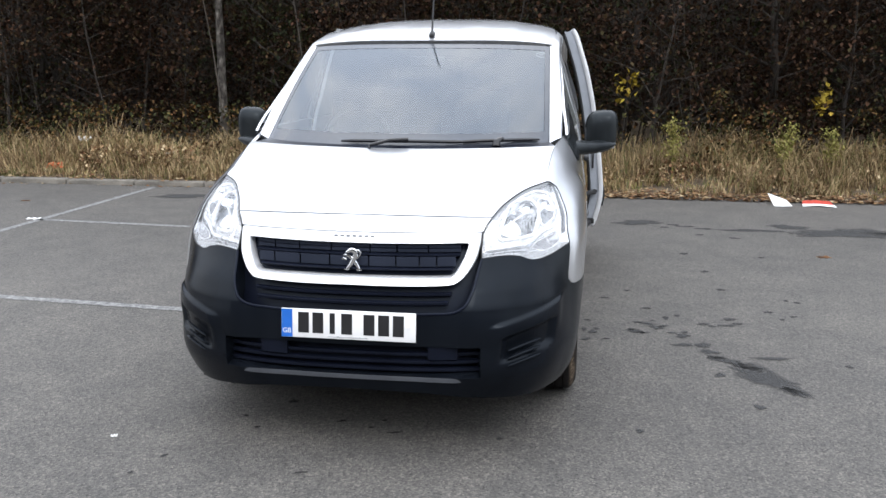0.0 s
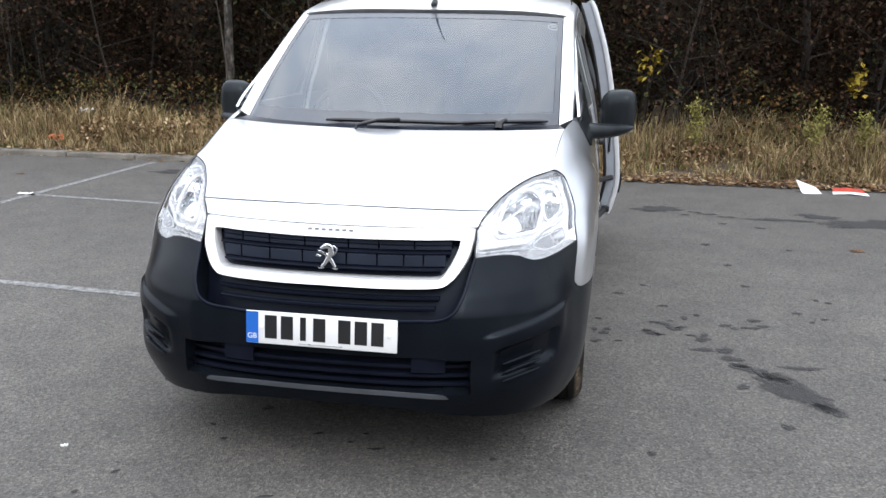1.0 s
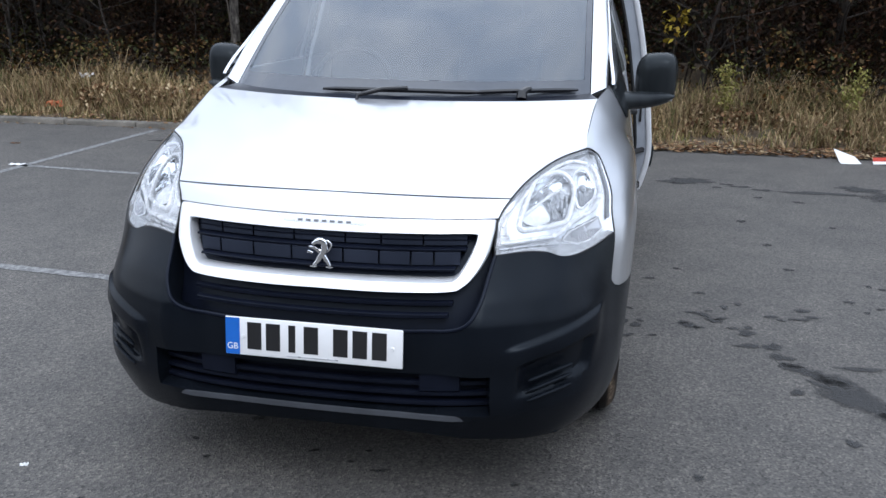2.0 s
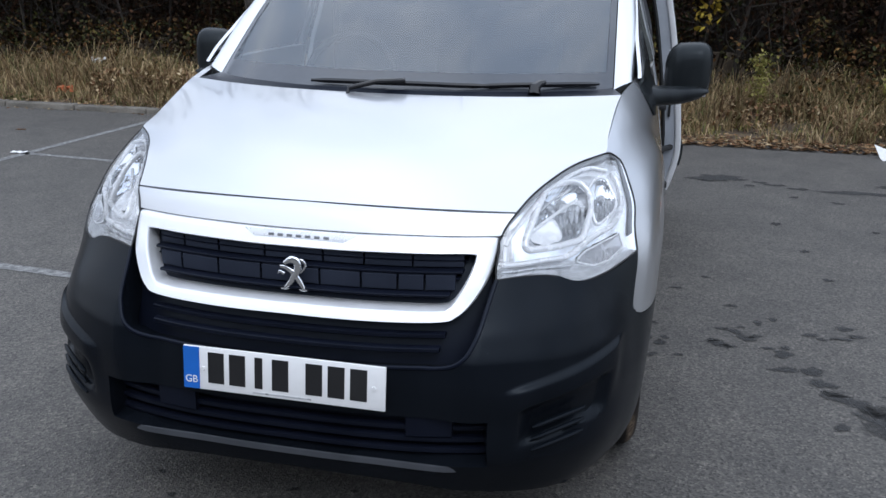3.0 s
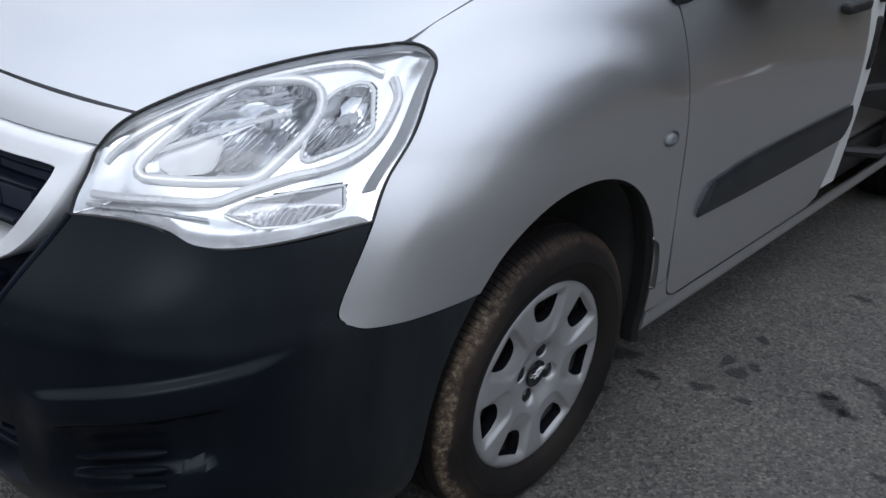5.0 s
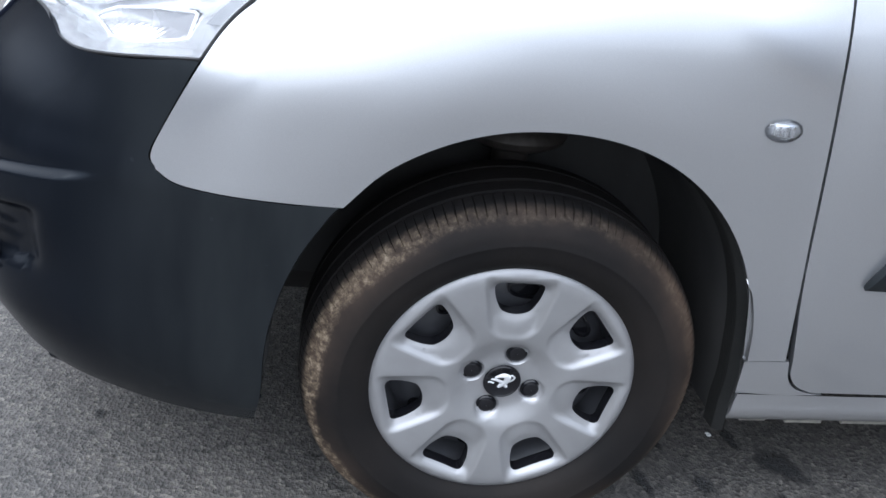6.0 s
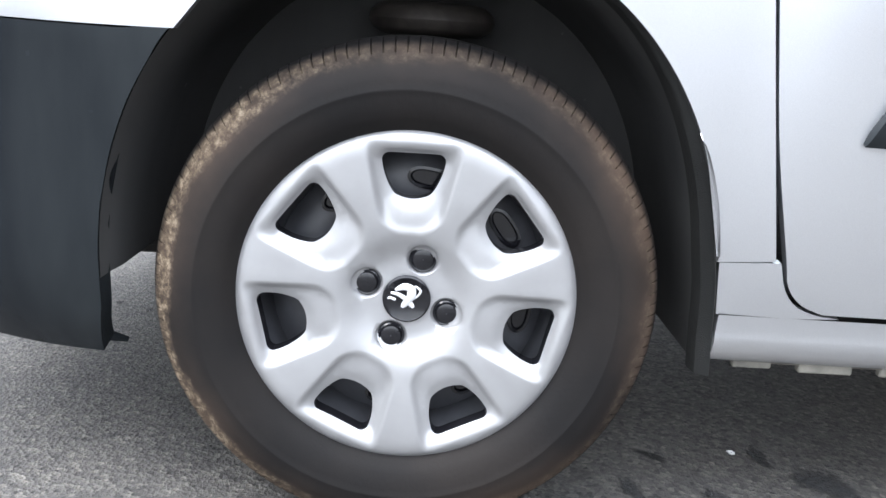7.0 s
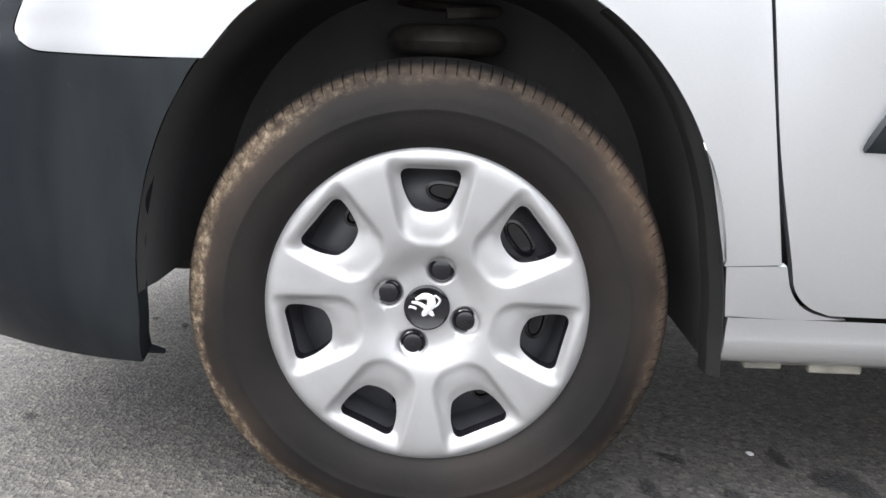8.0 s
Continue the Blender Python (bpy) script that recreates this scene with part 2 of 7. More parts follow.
def make_leaf(name, stops, rough=0.6):
    """Leaves or blades, each with a colour of its own."""
    m, nt, b = node_mat(name)
    g = nt.nodes.new("ShaderNodeNewGeometry")
    c = ramp(nt, g.outputs["Random Per Island"], stops)
    n = noise_tex(nt, 1.2, 3)
    v = ramp(nt, n.outputs["Fac"], [(0.3, (0.72, 0.70, 0.68)), (0.7, (1.15, 1.12, 1.05))])
    nt.links.new(mix(nt, 1.0, c.outputs["Color"], v.outputs["Color"], "MULTIPLY").outputs["Color"], b.inputs["Base Color"])
    b.inputs["Roughness"].default_value = rough
    b.inputs["Specular IOR Level"].default_value = 0.1
    return m


def make_bark(name, stops, scale=(14, 14, 3)):
    m, nt, b = node_mat(name)
    tc = nt.nodes.new("ShaderNodeTexCoord")
    mp = nt.nodes.new("ShaderNodeMapping")
    mp.inputs["Scale"].default_value = scale
    nt.links.new(tc.outputs["Object"], mp.inputs["Vector"])
    n = nt.nodes.new("ShaderNodeTexNoise")
    n.inputs["Scale"].default_value = 1.0
    n.inputs["Detail"].default_value = 6
    nt.links.new(mp.outputs["Vector"], n.inputs["Vector"])
    nt.links.new(ramp(nt, n.outputs["Fac"], stops).outputs["Color"], b.inputs["Base Color"])
    b.inputs["Roughness"].default_value = 0.9
    bump(nt, b, n.outputs["Fac"], 0.7, 0.02)
    return m


PAINT = make_paint()
BUMPER = make_plastic("charcoal bumper plastic", (0.0036, 0.0047, 0.0070), 0.24, 0.0002, (0.30, 0.55))
BLACK = make_plastic("black grille plastic", (0.0045, 0.0058, 0.0115), 0.30)
GRILLE = make_plastic("dark blue-grey grille panel", (0.021, 0.025, 0.038), 0.45)
LINER = make_plastic("dusty arch liner", (0.050, 0.049, 0.048), 0.8, 0.001)
FLANGE_GREY = make_plastic("dusty grey flange", (0.012, 0.0118, 0.011), 0.75, 0.003)
# lighter than the bumper: skylight on the upturned lip put into its colour
LIP = make_plastic("bumper lip plastic with lit top painted in", (0.050, 0.053, 0.060), 0.6)
RUBBER = plain("black rubber", (0.009, 0.009, 0.010), 0.55, 0, 0.2, 20)
UNDER = plain("grimy underbody", (0.022, 0.021, 0.020), 0.85, 0, 0.3, 10)
CHROME = plain("chrome plating", (0.82, 0.83, 0.85), 0.09, 1.0, 0.03, 20)
SATIN = plain("satin silver trim", (0.82, 0.83, 0.85), 0.34, 0.45, 0.03, 20)
REFLECT = plain("bright lamp reflector", (0.80, 0.81, 0.83), 0.20, 0.80, 0.04, 30)
LAMPGREY = plain("pale grey lamp bezel", (0.62, 0.63, 0.65), 0.3, 0.55, 0.05, 30)
HOUSING = plain("white chrome lamp housing", (0.90, 0.905, 0.92), 0.20, 0.75, 0.04, 30)
CLEAR = make_clear("clear lamp lens", (0.97, 0.98, 0.99))
GLASS = make_clear("tinted windscreen glass", (0.80, 0.86, 0.88), rough=0.06, ior=1.8, sky_veil=0.25)
DARKGLASS = make_clear("side window glass", (0.55, 0.6, 0.6), ior=1.7, sky_veil=0.02)
FRIT = plain("dark glass border", (0.050, 0.055, 0.066), 0.2)
TRIM = plain("silver wheel trim lacquer", (0.375, 0.373, 0.378), 0.44, 0.6, 0.05, 14, coat=0.1)
STEEL = plain("black steel wheel", (0.045, 0.046, 0.052), 0.45, 0, 0.25, 25)
CAP = plain("black cap plastic and hole shade", (0.008, 0.008, 0.010), 0.16)
TYRE = make_tyre()
PLATE = plain("white reflective plate", (0.80, 0.80, 0.80), 0.4, 0, 0.03, 20)
PLATE_BLUE = plain("blue plate band", (0.015, 0.13, 0.52), 0.4, 0, 0.05, 20)
PLATE_BLACK = plain("black plate bars", (0.012, 0.012, 0.013), 0.45)
DASH = plain("grey dashboard plastic", (0.06, 0.06, 0.065), 0.7, 0, 0.1, 10)
FABRIC = plain("dark seat fabric", (0.05, 0.05, 0.055), 0.95, 0, 0.2, 30, 300, 0.002)
LINING = plain("grey ply lining", (0.10, 0.095, 0.09), 0.9, 0, 0.2, 6)
BODYWHITE = plain("pale primer paint", (0.55, 0.55, 0.54), 0.5, 0, 0.08, 9)
BOWL = plain("fluted lamp mirror", (0.74, 0.75, 0.77), 0.10, 1.0, 0.03, 30)
BEZEL = plain("bright white chrome bezel", (0.95, 0.955, 0.97), 0.26, 0.25, 0.02, 30)
LENSEDGE = plain("frosted grey lens edge", (0.30, 0.31, 0.33), 0.35, 0.2, 0.1, 30)
AMBER = plain("clear grey reflector", (0.62, 0.62, 0.64), 0.25, 0.6, 0.05, 30)
# pale copy of the body silver: the bevel's sky glint is in the colour
EDGE_GLINT = plain("silver door paint with painted sky glint", (0.66, 0.67, 0.69), 0.4, 0.2, 0.04, 20)
INNER = plain("pale grey inner door paint", (0.36, 0.385, 0.43), 0.45, 0.1, 0.08, 9)
FLANGE = plain("grimy pale flange paint", (0.19, 0.18, 0.155), 0.8, 0, 0.4, 25)
RUST = plain("rusty spring steel", (0.050, 0.043, 0.038), 0.6, 0.3, 0.4, 30)
ASPHALT = make_asphalt()
LINEPAINT = make_line_paint()
STAIN = make_stain()
KERB = plain("weathered concrete kerb", (0.165, 0.15, 0.128), 0.9, 0, 0.4, 5, 150, 0.006)
SOIL = plain("leaf-strewn soil", (0.10, 0.072, 0.045), 0.95, 0, 0.45, 5, 40, 0.03)
DRYGRASS = make_leaf("dry grass", [(0.0, (0.095, 0.060, 0.038)), (0.28, (0.20, 0.138, 0.080)), (0.52, (0.35, 0.255, 0.138)), (0.74, (0.55, 0.43, 0.265)), (0.82, (0.28, 0.24, 0.12)), (0.91, (0.14, 0.145, 0.055)), (1.0, (0.09, 0.11, 0.04))])
BRAMBLE = make_leaf("bramble leaves", [(0.0, (0.018, 0.022, 0.008)), (0.40, (0.040, 0.040, 0.014)), (0.62, (0.075, 0.040, 0.018)), (0.82, (0.13, 0.066, 0.024)), (0.92, (0.07, 0.072, 0.02)), (1.0, (0.20, 0.115, 0.045))])
STEM = make_bark("pale sapling stems", [(0.3, (0.028, 0.023, 0.018)), (0.7, (0.085, 0.070, 0.056))])
FALLEN = make_leaf("fallen leaves", [(0.0, (0.07, 0.04, 0.025)), (0.4, (0.16, 0.085, 0.045)), (0.75, (0.30, 0.20, 0.11)), (1.0, (0.46, 0.38, 0.25))])
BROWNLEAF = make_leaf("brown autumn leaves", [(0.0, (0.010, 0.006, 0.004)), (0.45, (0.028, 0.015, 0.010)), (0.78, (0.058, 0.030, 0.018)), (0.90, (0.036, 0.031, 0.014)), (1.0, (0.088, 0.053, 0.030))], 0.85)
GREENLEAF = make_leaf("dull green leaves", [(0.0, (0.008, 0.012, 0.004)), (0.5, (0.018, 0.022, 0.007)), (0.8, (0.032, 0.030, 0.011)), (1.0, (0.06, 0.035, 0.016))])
YELLOWLEAF = make_leaf("yellow leaves", [(0.0, (0.22, 0.16, 0.02)), (0.6, (0.36, 0.28, 0.04)), (1.0, (0.44, 0.30, 0.06))])
GREENBLADE = make_leaf("green grass blades", [(0.0, (0.045, 0.075, 0.02)), (0.7, (0.10, 0.13, 0.04)), (1.0, (0.24, 0.22, 0.10))])
WEED = make_leaf("weed stalk leaves", [(0.0, (0.16, 0.17, 0.05)), (1.0, (0.30, 0.27, 0.09))])
BARK = make_bark("grey-brown bark", [(0.3, (0.014, 0.011, 0.009)), (0.7, (0.042, 0.033, 0.026))])
BIRCH = make_bark("pale birch bark", [(0.40, (0.022, 0.018, 0.015)), (0.55, (0.085, 0.075, 0.064)), (0.78, (0.24, 0.22, 0.195))], (16, 16, 9))
PAPER = plain("white paper", (0.72, 0.72, 0.71), 0.8, 0, 0.06, 20)
REDCARD = plain("red carton", (0.42, 0.045, 0.025), 0.7, 0, 0.2, 20)
ORANGE = plain("orange wrapper", (0.62, 0.16, 0.06), 0.6, 0, 0.2, 20)


# ---------------------------------------------------------------- building tools
def as_mesh(name, bm, material, angle=38.0):
    me = bpy.data.meshes.new(name)
    bm.to_mesh(me)
    bm.free()
    me.materials.append(material)
    me.shade_smooth()
    if angle:
        me.set_sharp_from_angle(angle=radians(angle))
    return me


def part(name, bm, material, parent, label="", m=None, angle=38.0):
    ob = new(name, bm if isinstance(bm, bpy.types.Mesh) else as_mesh(name, bm, material, angle))
    ob.parent = parent
    if m is not None:
        ob.matrix_local = m
    return tagged(ob, label)


def curve(pairs, soft=0.0):
    """A smooth function through the pairs (monotone between them); soft rounds it over that span."""
    xs, ys = np.array(pairs, float).T
    d = np.diff(ys) / np.diff(xs)
    s = np.zeros(len(xs))
    s[0], s[-1] = d[0], d[-1]
    for i in range(1, len(xs) - 1):
        s[i] = 0 if d[i - 1] * d[i] <= 0 else 2 * d[i - 1] * d[i] / (d[i - 1] + d[i])

    def f(x):
        x = min(max(x, xs[0]), xs[-1])
        i = min(max(int(np.searchsorted(xs, x)) - 1, 0), len(xs) - 2)
        h = xs[i + 1] - xs[i]
        t = (x - xs[i]) / h
        return ((1 + 2 * t) * (1 - t) ** 2 * ys[i] + t * (1 - t) ** 2 * h * s[i] + t * t * (3 - 2 * t) * ys[i + 1] + t * t * (t - 1) * h * s[i + 1])

    if not soft:
        return f
    n = 1200
    grid = np.linspace(xs[0] - 3 * soft, xs[-1] + 3 * soft, n)
    raw = np.array([f(x) + (s[0] * (x - xs[0]) if x < xs[0] else s[-1] * (x - xs[-1]) if x > xs[-1] else 0.0) for x in grid])
    step = grid[1] - grid[0]
    reach_ = int(3 * soft / step)
    w = np.exp(-0.5 * (np.arange(-reach_, reach_ + 1) * step / soft) ** 2)
    fine = np.convolve(np.pad(raw, reach_, mode="reflect", reflect_type="odd"), w / w.sum(), "valid")
    return lambda x: float(np.interp(x, grid, fine))


def fair(p, rounds=20):
    """Evens out a net of points, its border held."""
    p = np.array(p, float)
    for _ in range(rounds):
        mid = 0.25 * (p[2:, 1:-1] + p[:-2, 1:-1] + p[1:-1, 2:] + p[1:-1, :-2])
        p[1:-1, 1:-1] += 0.6 * (mid - p[1:-1, 1:-1])
    return p


def spline(points, n):
    """n points along a Catmull-Rom line, even in the index of the given points."""
    p = np.array(points, float)
    p = np.vstack([2 * p[0] - p[1], p, 2 * p[-1] - p[-2]])
    out = []
    for u in np.linspace(0, len(points) - 1, n) if isinstance(n, int) else np.array(n) * (len(points) - 1):
        i = min(int(u), len(points) - 2)
        t = u - i
        a, b, c, d = p[i : i + 4]
        out.append(0.5 * (2 * b + (c - a) * t + (2 * a - 5 * b + 4 * c - d) * t * t + (3 * b - a - 3 * c + d) * t**3))
    return np.array(out)


def smooth(a, b, x):
    t = min(max((x - a) / (b - a), 0.0), 1.0)
    return t * t * (3 - 2 * t)


def sheet(bm, pts, centre=(0, 2.0, 0.7), depth=0.012, flip=False, edges="btlr"):
    """Adds a grid of points (rows, columns, 3) as a panel whose edges (bottom, top, left, right) turn inwards by depth."""
    p = np.array(pts, float)
    if flip:
        p = p * (-1, 1, 1)
    r, c = p.shape[:2]
    du, dv = np.gradient(p, axis=1), np.gradient(p, axis=0)
    nrm = np.cross(du, dv)
    nrm /= np.linalg.norm(nrm, axis=2, keepdims=True) + 1e-9
    out = (nrm * (p - np.array(centre))).sum() > 0
    if not out:
        nrm = -nrm
    vs = [[bm.verts.new(p[i, j]) for j in range(c)] for i in range(r)]
    for i in range(r - 1):
        for j in range(c - 1):
            q = [vs[i][j], vs[i][j + 1], vs[i + 1][j + 1], vs[i + 1][j]]
            bm.faces.new(q if out else q[::-1])
    if depth:
        loop = [(0, j) for j in range(c)] + [(i, c - 1) for i in range(1, r)] + [(r - 1, j) for j in range(c - 2, -1, -1)] + [(i, 0) for i in range(r - 2, 0, -1)]
        inner = [bm.verts.new(p[i, j] - nrm[i, j] * depth) for i, j in loop]
        for k in range(len(loop)):
            a, b = loop[k], loop[(k + 1) % len(loop)]
            on = {"b" if a[0] == b[0] == 0 else "", "t" if a[0] == b[0] == r - 1 else "", "l" if a[1] == b[1] == 0 else "", "r" if a[1] == b[1] == c - 1 else ""} - {""}
            if not on & set(edges):
                continue
            q = [vs[a[0]][a[1]], inner[k], inner[(k + 1) % len(loop)], vs[b[0]][b[1]]]
            bm.faces.new(q if out else q[::-1])
        bmesh.ops.delete(bm, geom=[v for v in inner if not v.link_faces], context="VERTS")
    return bm


def box(bm, size, m=None, bevel=0.0, seg=2):
    made = bmesh.ops.create_cube(bm, size=1.0, matrix=(m or Matrix()) @ Matrix.Diagonal((*size, 1)))
    if bevel:
        edges = list({e for v in made["verts"] for e in v.link_edges})
        bmesh.ops.bevel(bm, geom=edges, offset=bevel, segments=seg, profile=0.5, affect="EDGES")
    return bm


def tube(bm, points, radii, sides=8, cap=True):
    """A round bar along points, with a radius for each (or one for all)."""
    pts = [Vector(p) for p in points]
    radii = [radii] * len(pts) if isinstance(radii, (int, float)) else radii
    rings, side = [], None
    for i, p in enumerate(pts):
        d = (pts[min(i + 1, len(pts) - 1)] - pts[max(i - 1, 0)]).normalized()
        if side is None:
            side = d.orthogonal().normalized()
        side = (side - d * side.dot(d)).normalized()
        up = d.cross(side)
        rings.append([bm.verts.new(p + (side * math.cos(a) + up * math.sin(a)) * radii[i]) for a in (2 * math.pi * k / sides for k in range(sides))])
    for a, b in zip(rings, rings[1:]):
        for k in range(sides):
            bm.faces.new((a[k], a[(k + 1) % sides], b[(k + 1) % sides], b[k]))
    if cap:
        bm.faces.new(rings[0][::-1])
        bm.faces.new(rings[-1])
    return bm


def lathe(bm, profile, steps, radius_of=None):
    """Turns (x, r) pairs about the x axis."""
    rings = []
    for k in range(steps):
        a = 2 * math.pi * k / steps
        ring = []
        for i, (x, r) in enumerate(profile):
            rr = r if radius_of is None else radius_of(i, a, r)
            ring.append(bm.verts.new((x, rr * math.cos(a), rr * math.sin(a))))
        rings.append(ring)
    for k in range(steps):
        a, b = rings[k], rings[(k + 1) % steps]
        for i in range(len(profile) - 1):
            bm.faces.new((a[i], b[i], b[i + 1], a[i + 1]))
    return bm


from mathutils.bvhtree import BVHTree
from mathutils.geometry import delaunay_2d_cdt


def lettering(text, size):
    cu = bpy.data.curves.new("lettering", "FONT")
    cu.body, cu.size, cu.align_x, cu.align_y, cu.extrude = text, size, "CENTER", "CENTER", 0.0004
    ob = bpy.data.objects.new("lettering", cu)
    scene.collection.objects.link(ob)
    me = bpy.data.meshes.new_from_object(ob.evaluated_get(bpy.context.evaluated_depsgraph_get()))
    bpy.data.objects.remove(ob)
    return me


# ---------------------------------------------------------------- the van's outer skin
# The nose points to -y; y = 0 is the foremost point of the bumper, x > 0 the passenger side.
NOSE = curve([(0.14, 0.12), (0.20, 0.075), (0.26, 0.045), (0.33, 0.022), (0.42, 0.008), (0.53, 0.004), (0.60, 0.014), (0.66, 0.045), (0.72, 0.075), (0.78, 0.104), (0.84, 0.142), (0.88, 0.165), (0.92, 0.195), (0.96, 0.285), (1.01, 0.42), (1.06, 0.52), (1.20, 0.72)])
POWER = curve([(0.14, 2.9), (0.33, 2.9), (0.46, 2.65), (0.60, 2.42), (1.20, 2.4)])
HALF = curve([(0.14, 0.80), (0.21, 0.835), (0.26, 0.858), (0.32, 0.872), (0.45, 0.884), (0.62, 0.893), (0.78, 0.898), (0.86, 0.897), (0.95, 0.892), (1.20, 0.88)])
WAIST_X = curve([(0.20, 0.686), (0.42, 0.700), (0.642, 0.714), (0.83, 0.722), (1.02, 0.739), (1.30, 0.785), (1.70, 0.832), (2.20, 0.845), (4.40, 0.845)], 0.06)
WAIST_Z = curve([(0.20, 0.868), (0.42, 0.937), (0.642, 1.011), (0.83, 1.076), (1.02, 1.130), (1.30, 1.160), (1.70, 1.168), (2.20, 1.17), (4.40, 1.17)], 0.03)
UPPER_X = curve([(1.10, 0.855), (1.17, 0.846), (1.30, 0.806), (1.45, 0.764), (1.58, 0.724), (1.68, 0.698), (1.76, 0.66)])
REACH = 0.75
AXLE, WHEELBASE, AXLE_Z = 0.942, 2.728, 0.311


def flare(y, z):
    """The swelling round the front wheel arch: a band that leans out to a soft ridge, then falls back."""
    d = (((abs(y - 0.94) / 0.3725) ** 2.15 + (max(z - 0.311, 0.0) / 0.44) ** 2.15) ** (1 / 2.15) - 1) * 0.40
    h = 0.004 * smooth(-0.02, 0.075, d) + 0.007 * smooth(0.05, 0.195, d) - 0.017 * smooth(0.180, 0.265, d) + 0.007 * smooth(0.265, 0.42, d)
    return h * smooth(0.40, 0.56, y) * (1 - smooth(1.12, 1.36, y)) * smooth(0.40, 0.66, z) - 0.003 * smooth(0.45, 0.60, y) * (1 - smooth(1.30, 1.40, y))


def side_x(y, z):
    """Half the van's width at y, z; above the bumper it rolls inwards to the bonnet's edge and the waistline."""
    n, y0 = POWER(z), NOSE(min(z, 0.86))
    c = 1 - (y - y0) / REACH
    x = HALF(z) if c <= 0 else HALF(z) * max(1 - min(c, 1.0) ** n, 0.0) ** (1 / n)
    if z > 0.72:
        xb = WAIST_X(y)
        t = min((z - 0.72) / (WAIST_Z(y) - 0.72), 1.0)
        x += (xb + (x - xb) * (1 - t**3.0) - x) * smooth(0.28, 0.46, y)
    if z > 0.28 and 0.40 < y < 1.6:
        x += flare(y, z) * (1 - smooth(0.96, 1.09, z))
    return x


def side(y, z):
    return (side_x(y, z), y, z)


def front_y(x, z):
    n = POWER(z)
    return NOSE(z) + REACH * (1 - max(1 - (abs(x) / HALF(z)) ** n, 0.0) ** (1 / n))


def s_of_x(x, z):
    return math.asin(min((x / HALF(z)) ** (POWER(z) / 2), 1.0)) / (math.pi / 2)


def s_of_y(y, z):
    c = 1 - (y - NOSE(z)) / REACH
    return math.acos(min(c, 1.0) ** (POWER(z) / 2)) / (math.pi / 2) if c > 0 else 1 + (y - NOSE(z) - REACH)


def skin(s, z):
    """A place on the skin: s goes from the middle of the nose (0) round to the flank (1)."""
    if s < 1:
        a, n = max(s, 0.0) * math.pi / 2, POWER(z)
        y = NOSE(z) + REACH * (1 - math.cos(a) ** (2 / n))
        x = HALF(z) * math.sin(a) ** (2 / n)
        if y > 0.28:
            x = side_x(y, z)
    else:
        y = NOSE(z) + REACH + (s - 1)
        x = side_x(y, z)
    return np.array((x, y, z))


def coons(bottom, top, left, right, cols, rows):
    """A net between four lines that meet at the corners, in the plane of their two numbers."""
    steps = np.linspace(0, 1, rows) if isinstance(rows, int) else rows
    b, t, l, r = spline(bottom, cols), spline(top, cols), spline(left, steps), spline(right, steps)
    out = np.zeros((len(steps), cols, 2))
    for i, v in enumerate(steps):
        for j in range(cols):
            u = j / (cols - 1)
            out[i, j] = (1 - v) * b[j] + v * t[j] + (1 - u) * l[i] + u * r[i] - ((1 - u) * (1 - v) * b[0] + u * (1 - v) * b[-1] + (1 - u) * v * t[0] + u * v * t[-1])
    return out


def on_side(net, out=0.0):
    return np.array([[(side_x(y, z) + out, y, z) for y, z in row] for row in net])


def on_skin(net):
    return np.array([[skin(s, z) for s, z in row] for row in net])


def sx(pairs):
    return [(s_of_x(x, z), z) for x, z in pairs]


def sy(pairs):
    return [(s_of_y(y, z), z) for y, z in pairs]


def arch_point(a):
    """The front wheel arch, by angle from its rear foot (0) over the top to its front foot (pi)."""
    c, t = math.cos(a), 2 / 2.15
    return (AXLE + 0.3725 * math.copysign(abs(c) ** t, c), 0.311 + 0.440 * abs(math.sin(a)) ** t)


JOINT_ANGLE = next(a for a in np.linspace(math.pi, math.pi / 2, 2000) if arch_point(a)[0] > 0.671)
ARCH_FRONT = [(0.557, 0.213), (0.5655, 0.27)] + [arch_point(a) for a in np.linspace(math.pi - 0.02, JOINT_ANGLE, 8)]
REAR_ANGLE = next(a for a in np.linspace(0.001, 1.0, 2000) if arch_point(a)[1] > 0.392)
ARCH_TOP = [arch_point(a) for a in np.linspace(JOINT_ANGLE, REAR_ANGLE, 14)]
WING_FRONT = [(0.424, 0.633), (0.414, 0.652), (0.436, 0.70), (0.482, 0.785)]
LAMP_REAR = [(0.482, 0.785), (0.520, 0.838), (0.578, 0.893), (0.638, 0.952), (0.666, 0.976), (0.678, 0.993), (0.674, 1.005), (0.652, 1.0135)]
LAMP_LOW = [(0.490, 0.773), (0.56, 0.778), (0.615, 0.774), (0.655, 0.757), (0.70, 0.752), (0.755, 0.763), (0.807, 0.783)]
DOOR_LINE = [(1.383, 0.397), (1.357, 0.53), (1.334, 0.66), (1.308, 0.82), (1.285, 1.006), (1.215, 1.148)]
# the bonnet's edge: over the lamp to its rear corner, then along the wing
BONNET_EDGE = [(0.517, 0.285, 0.918), (0.540, 0.348, 0.943), (0.564, 0.404, 0.961), (0.591, 0.460, 0.977), (0.619, 0.517, 0.990), (0.652, 0.569, 1.001), (0.684, 0.608, 1.008), (0.714, 0.640, 1.0145)]

van = tagged(new("van"), "silver panel van with charcoal bumper and open sliding door", "van")


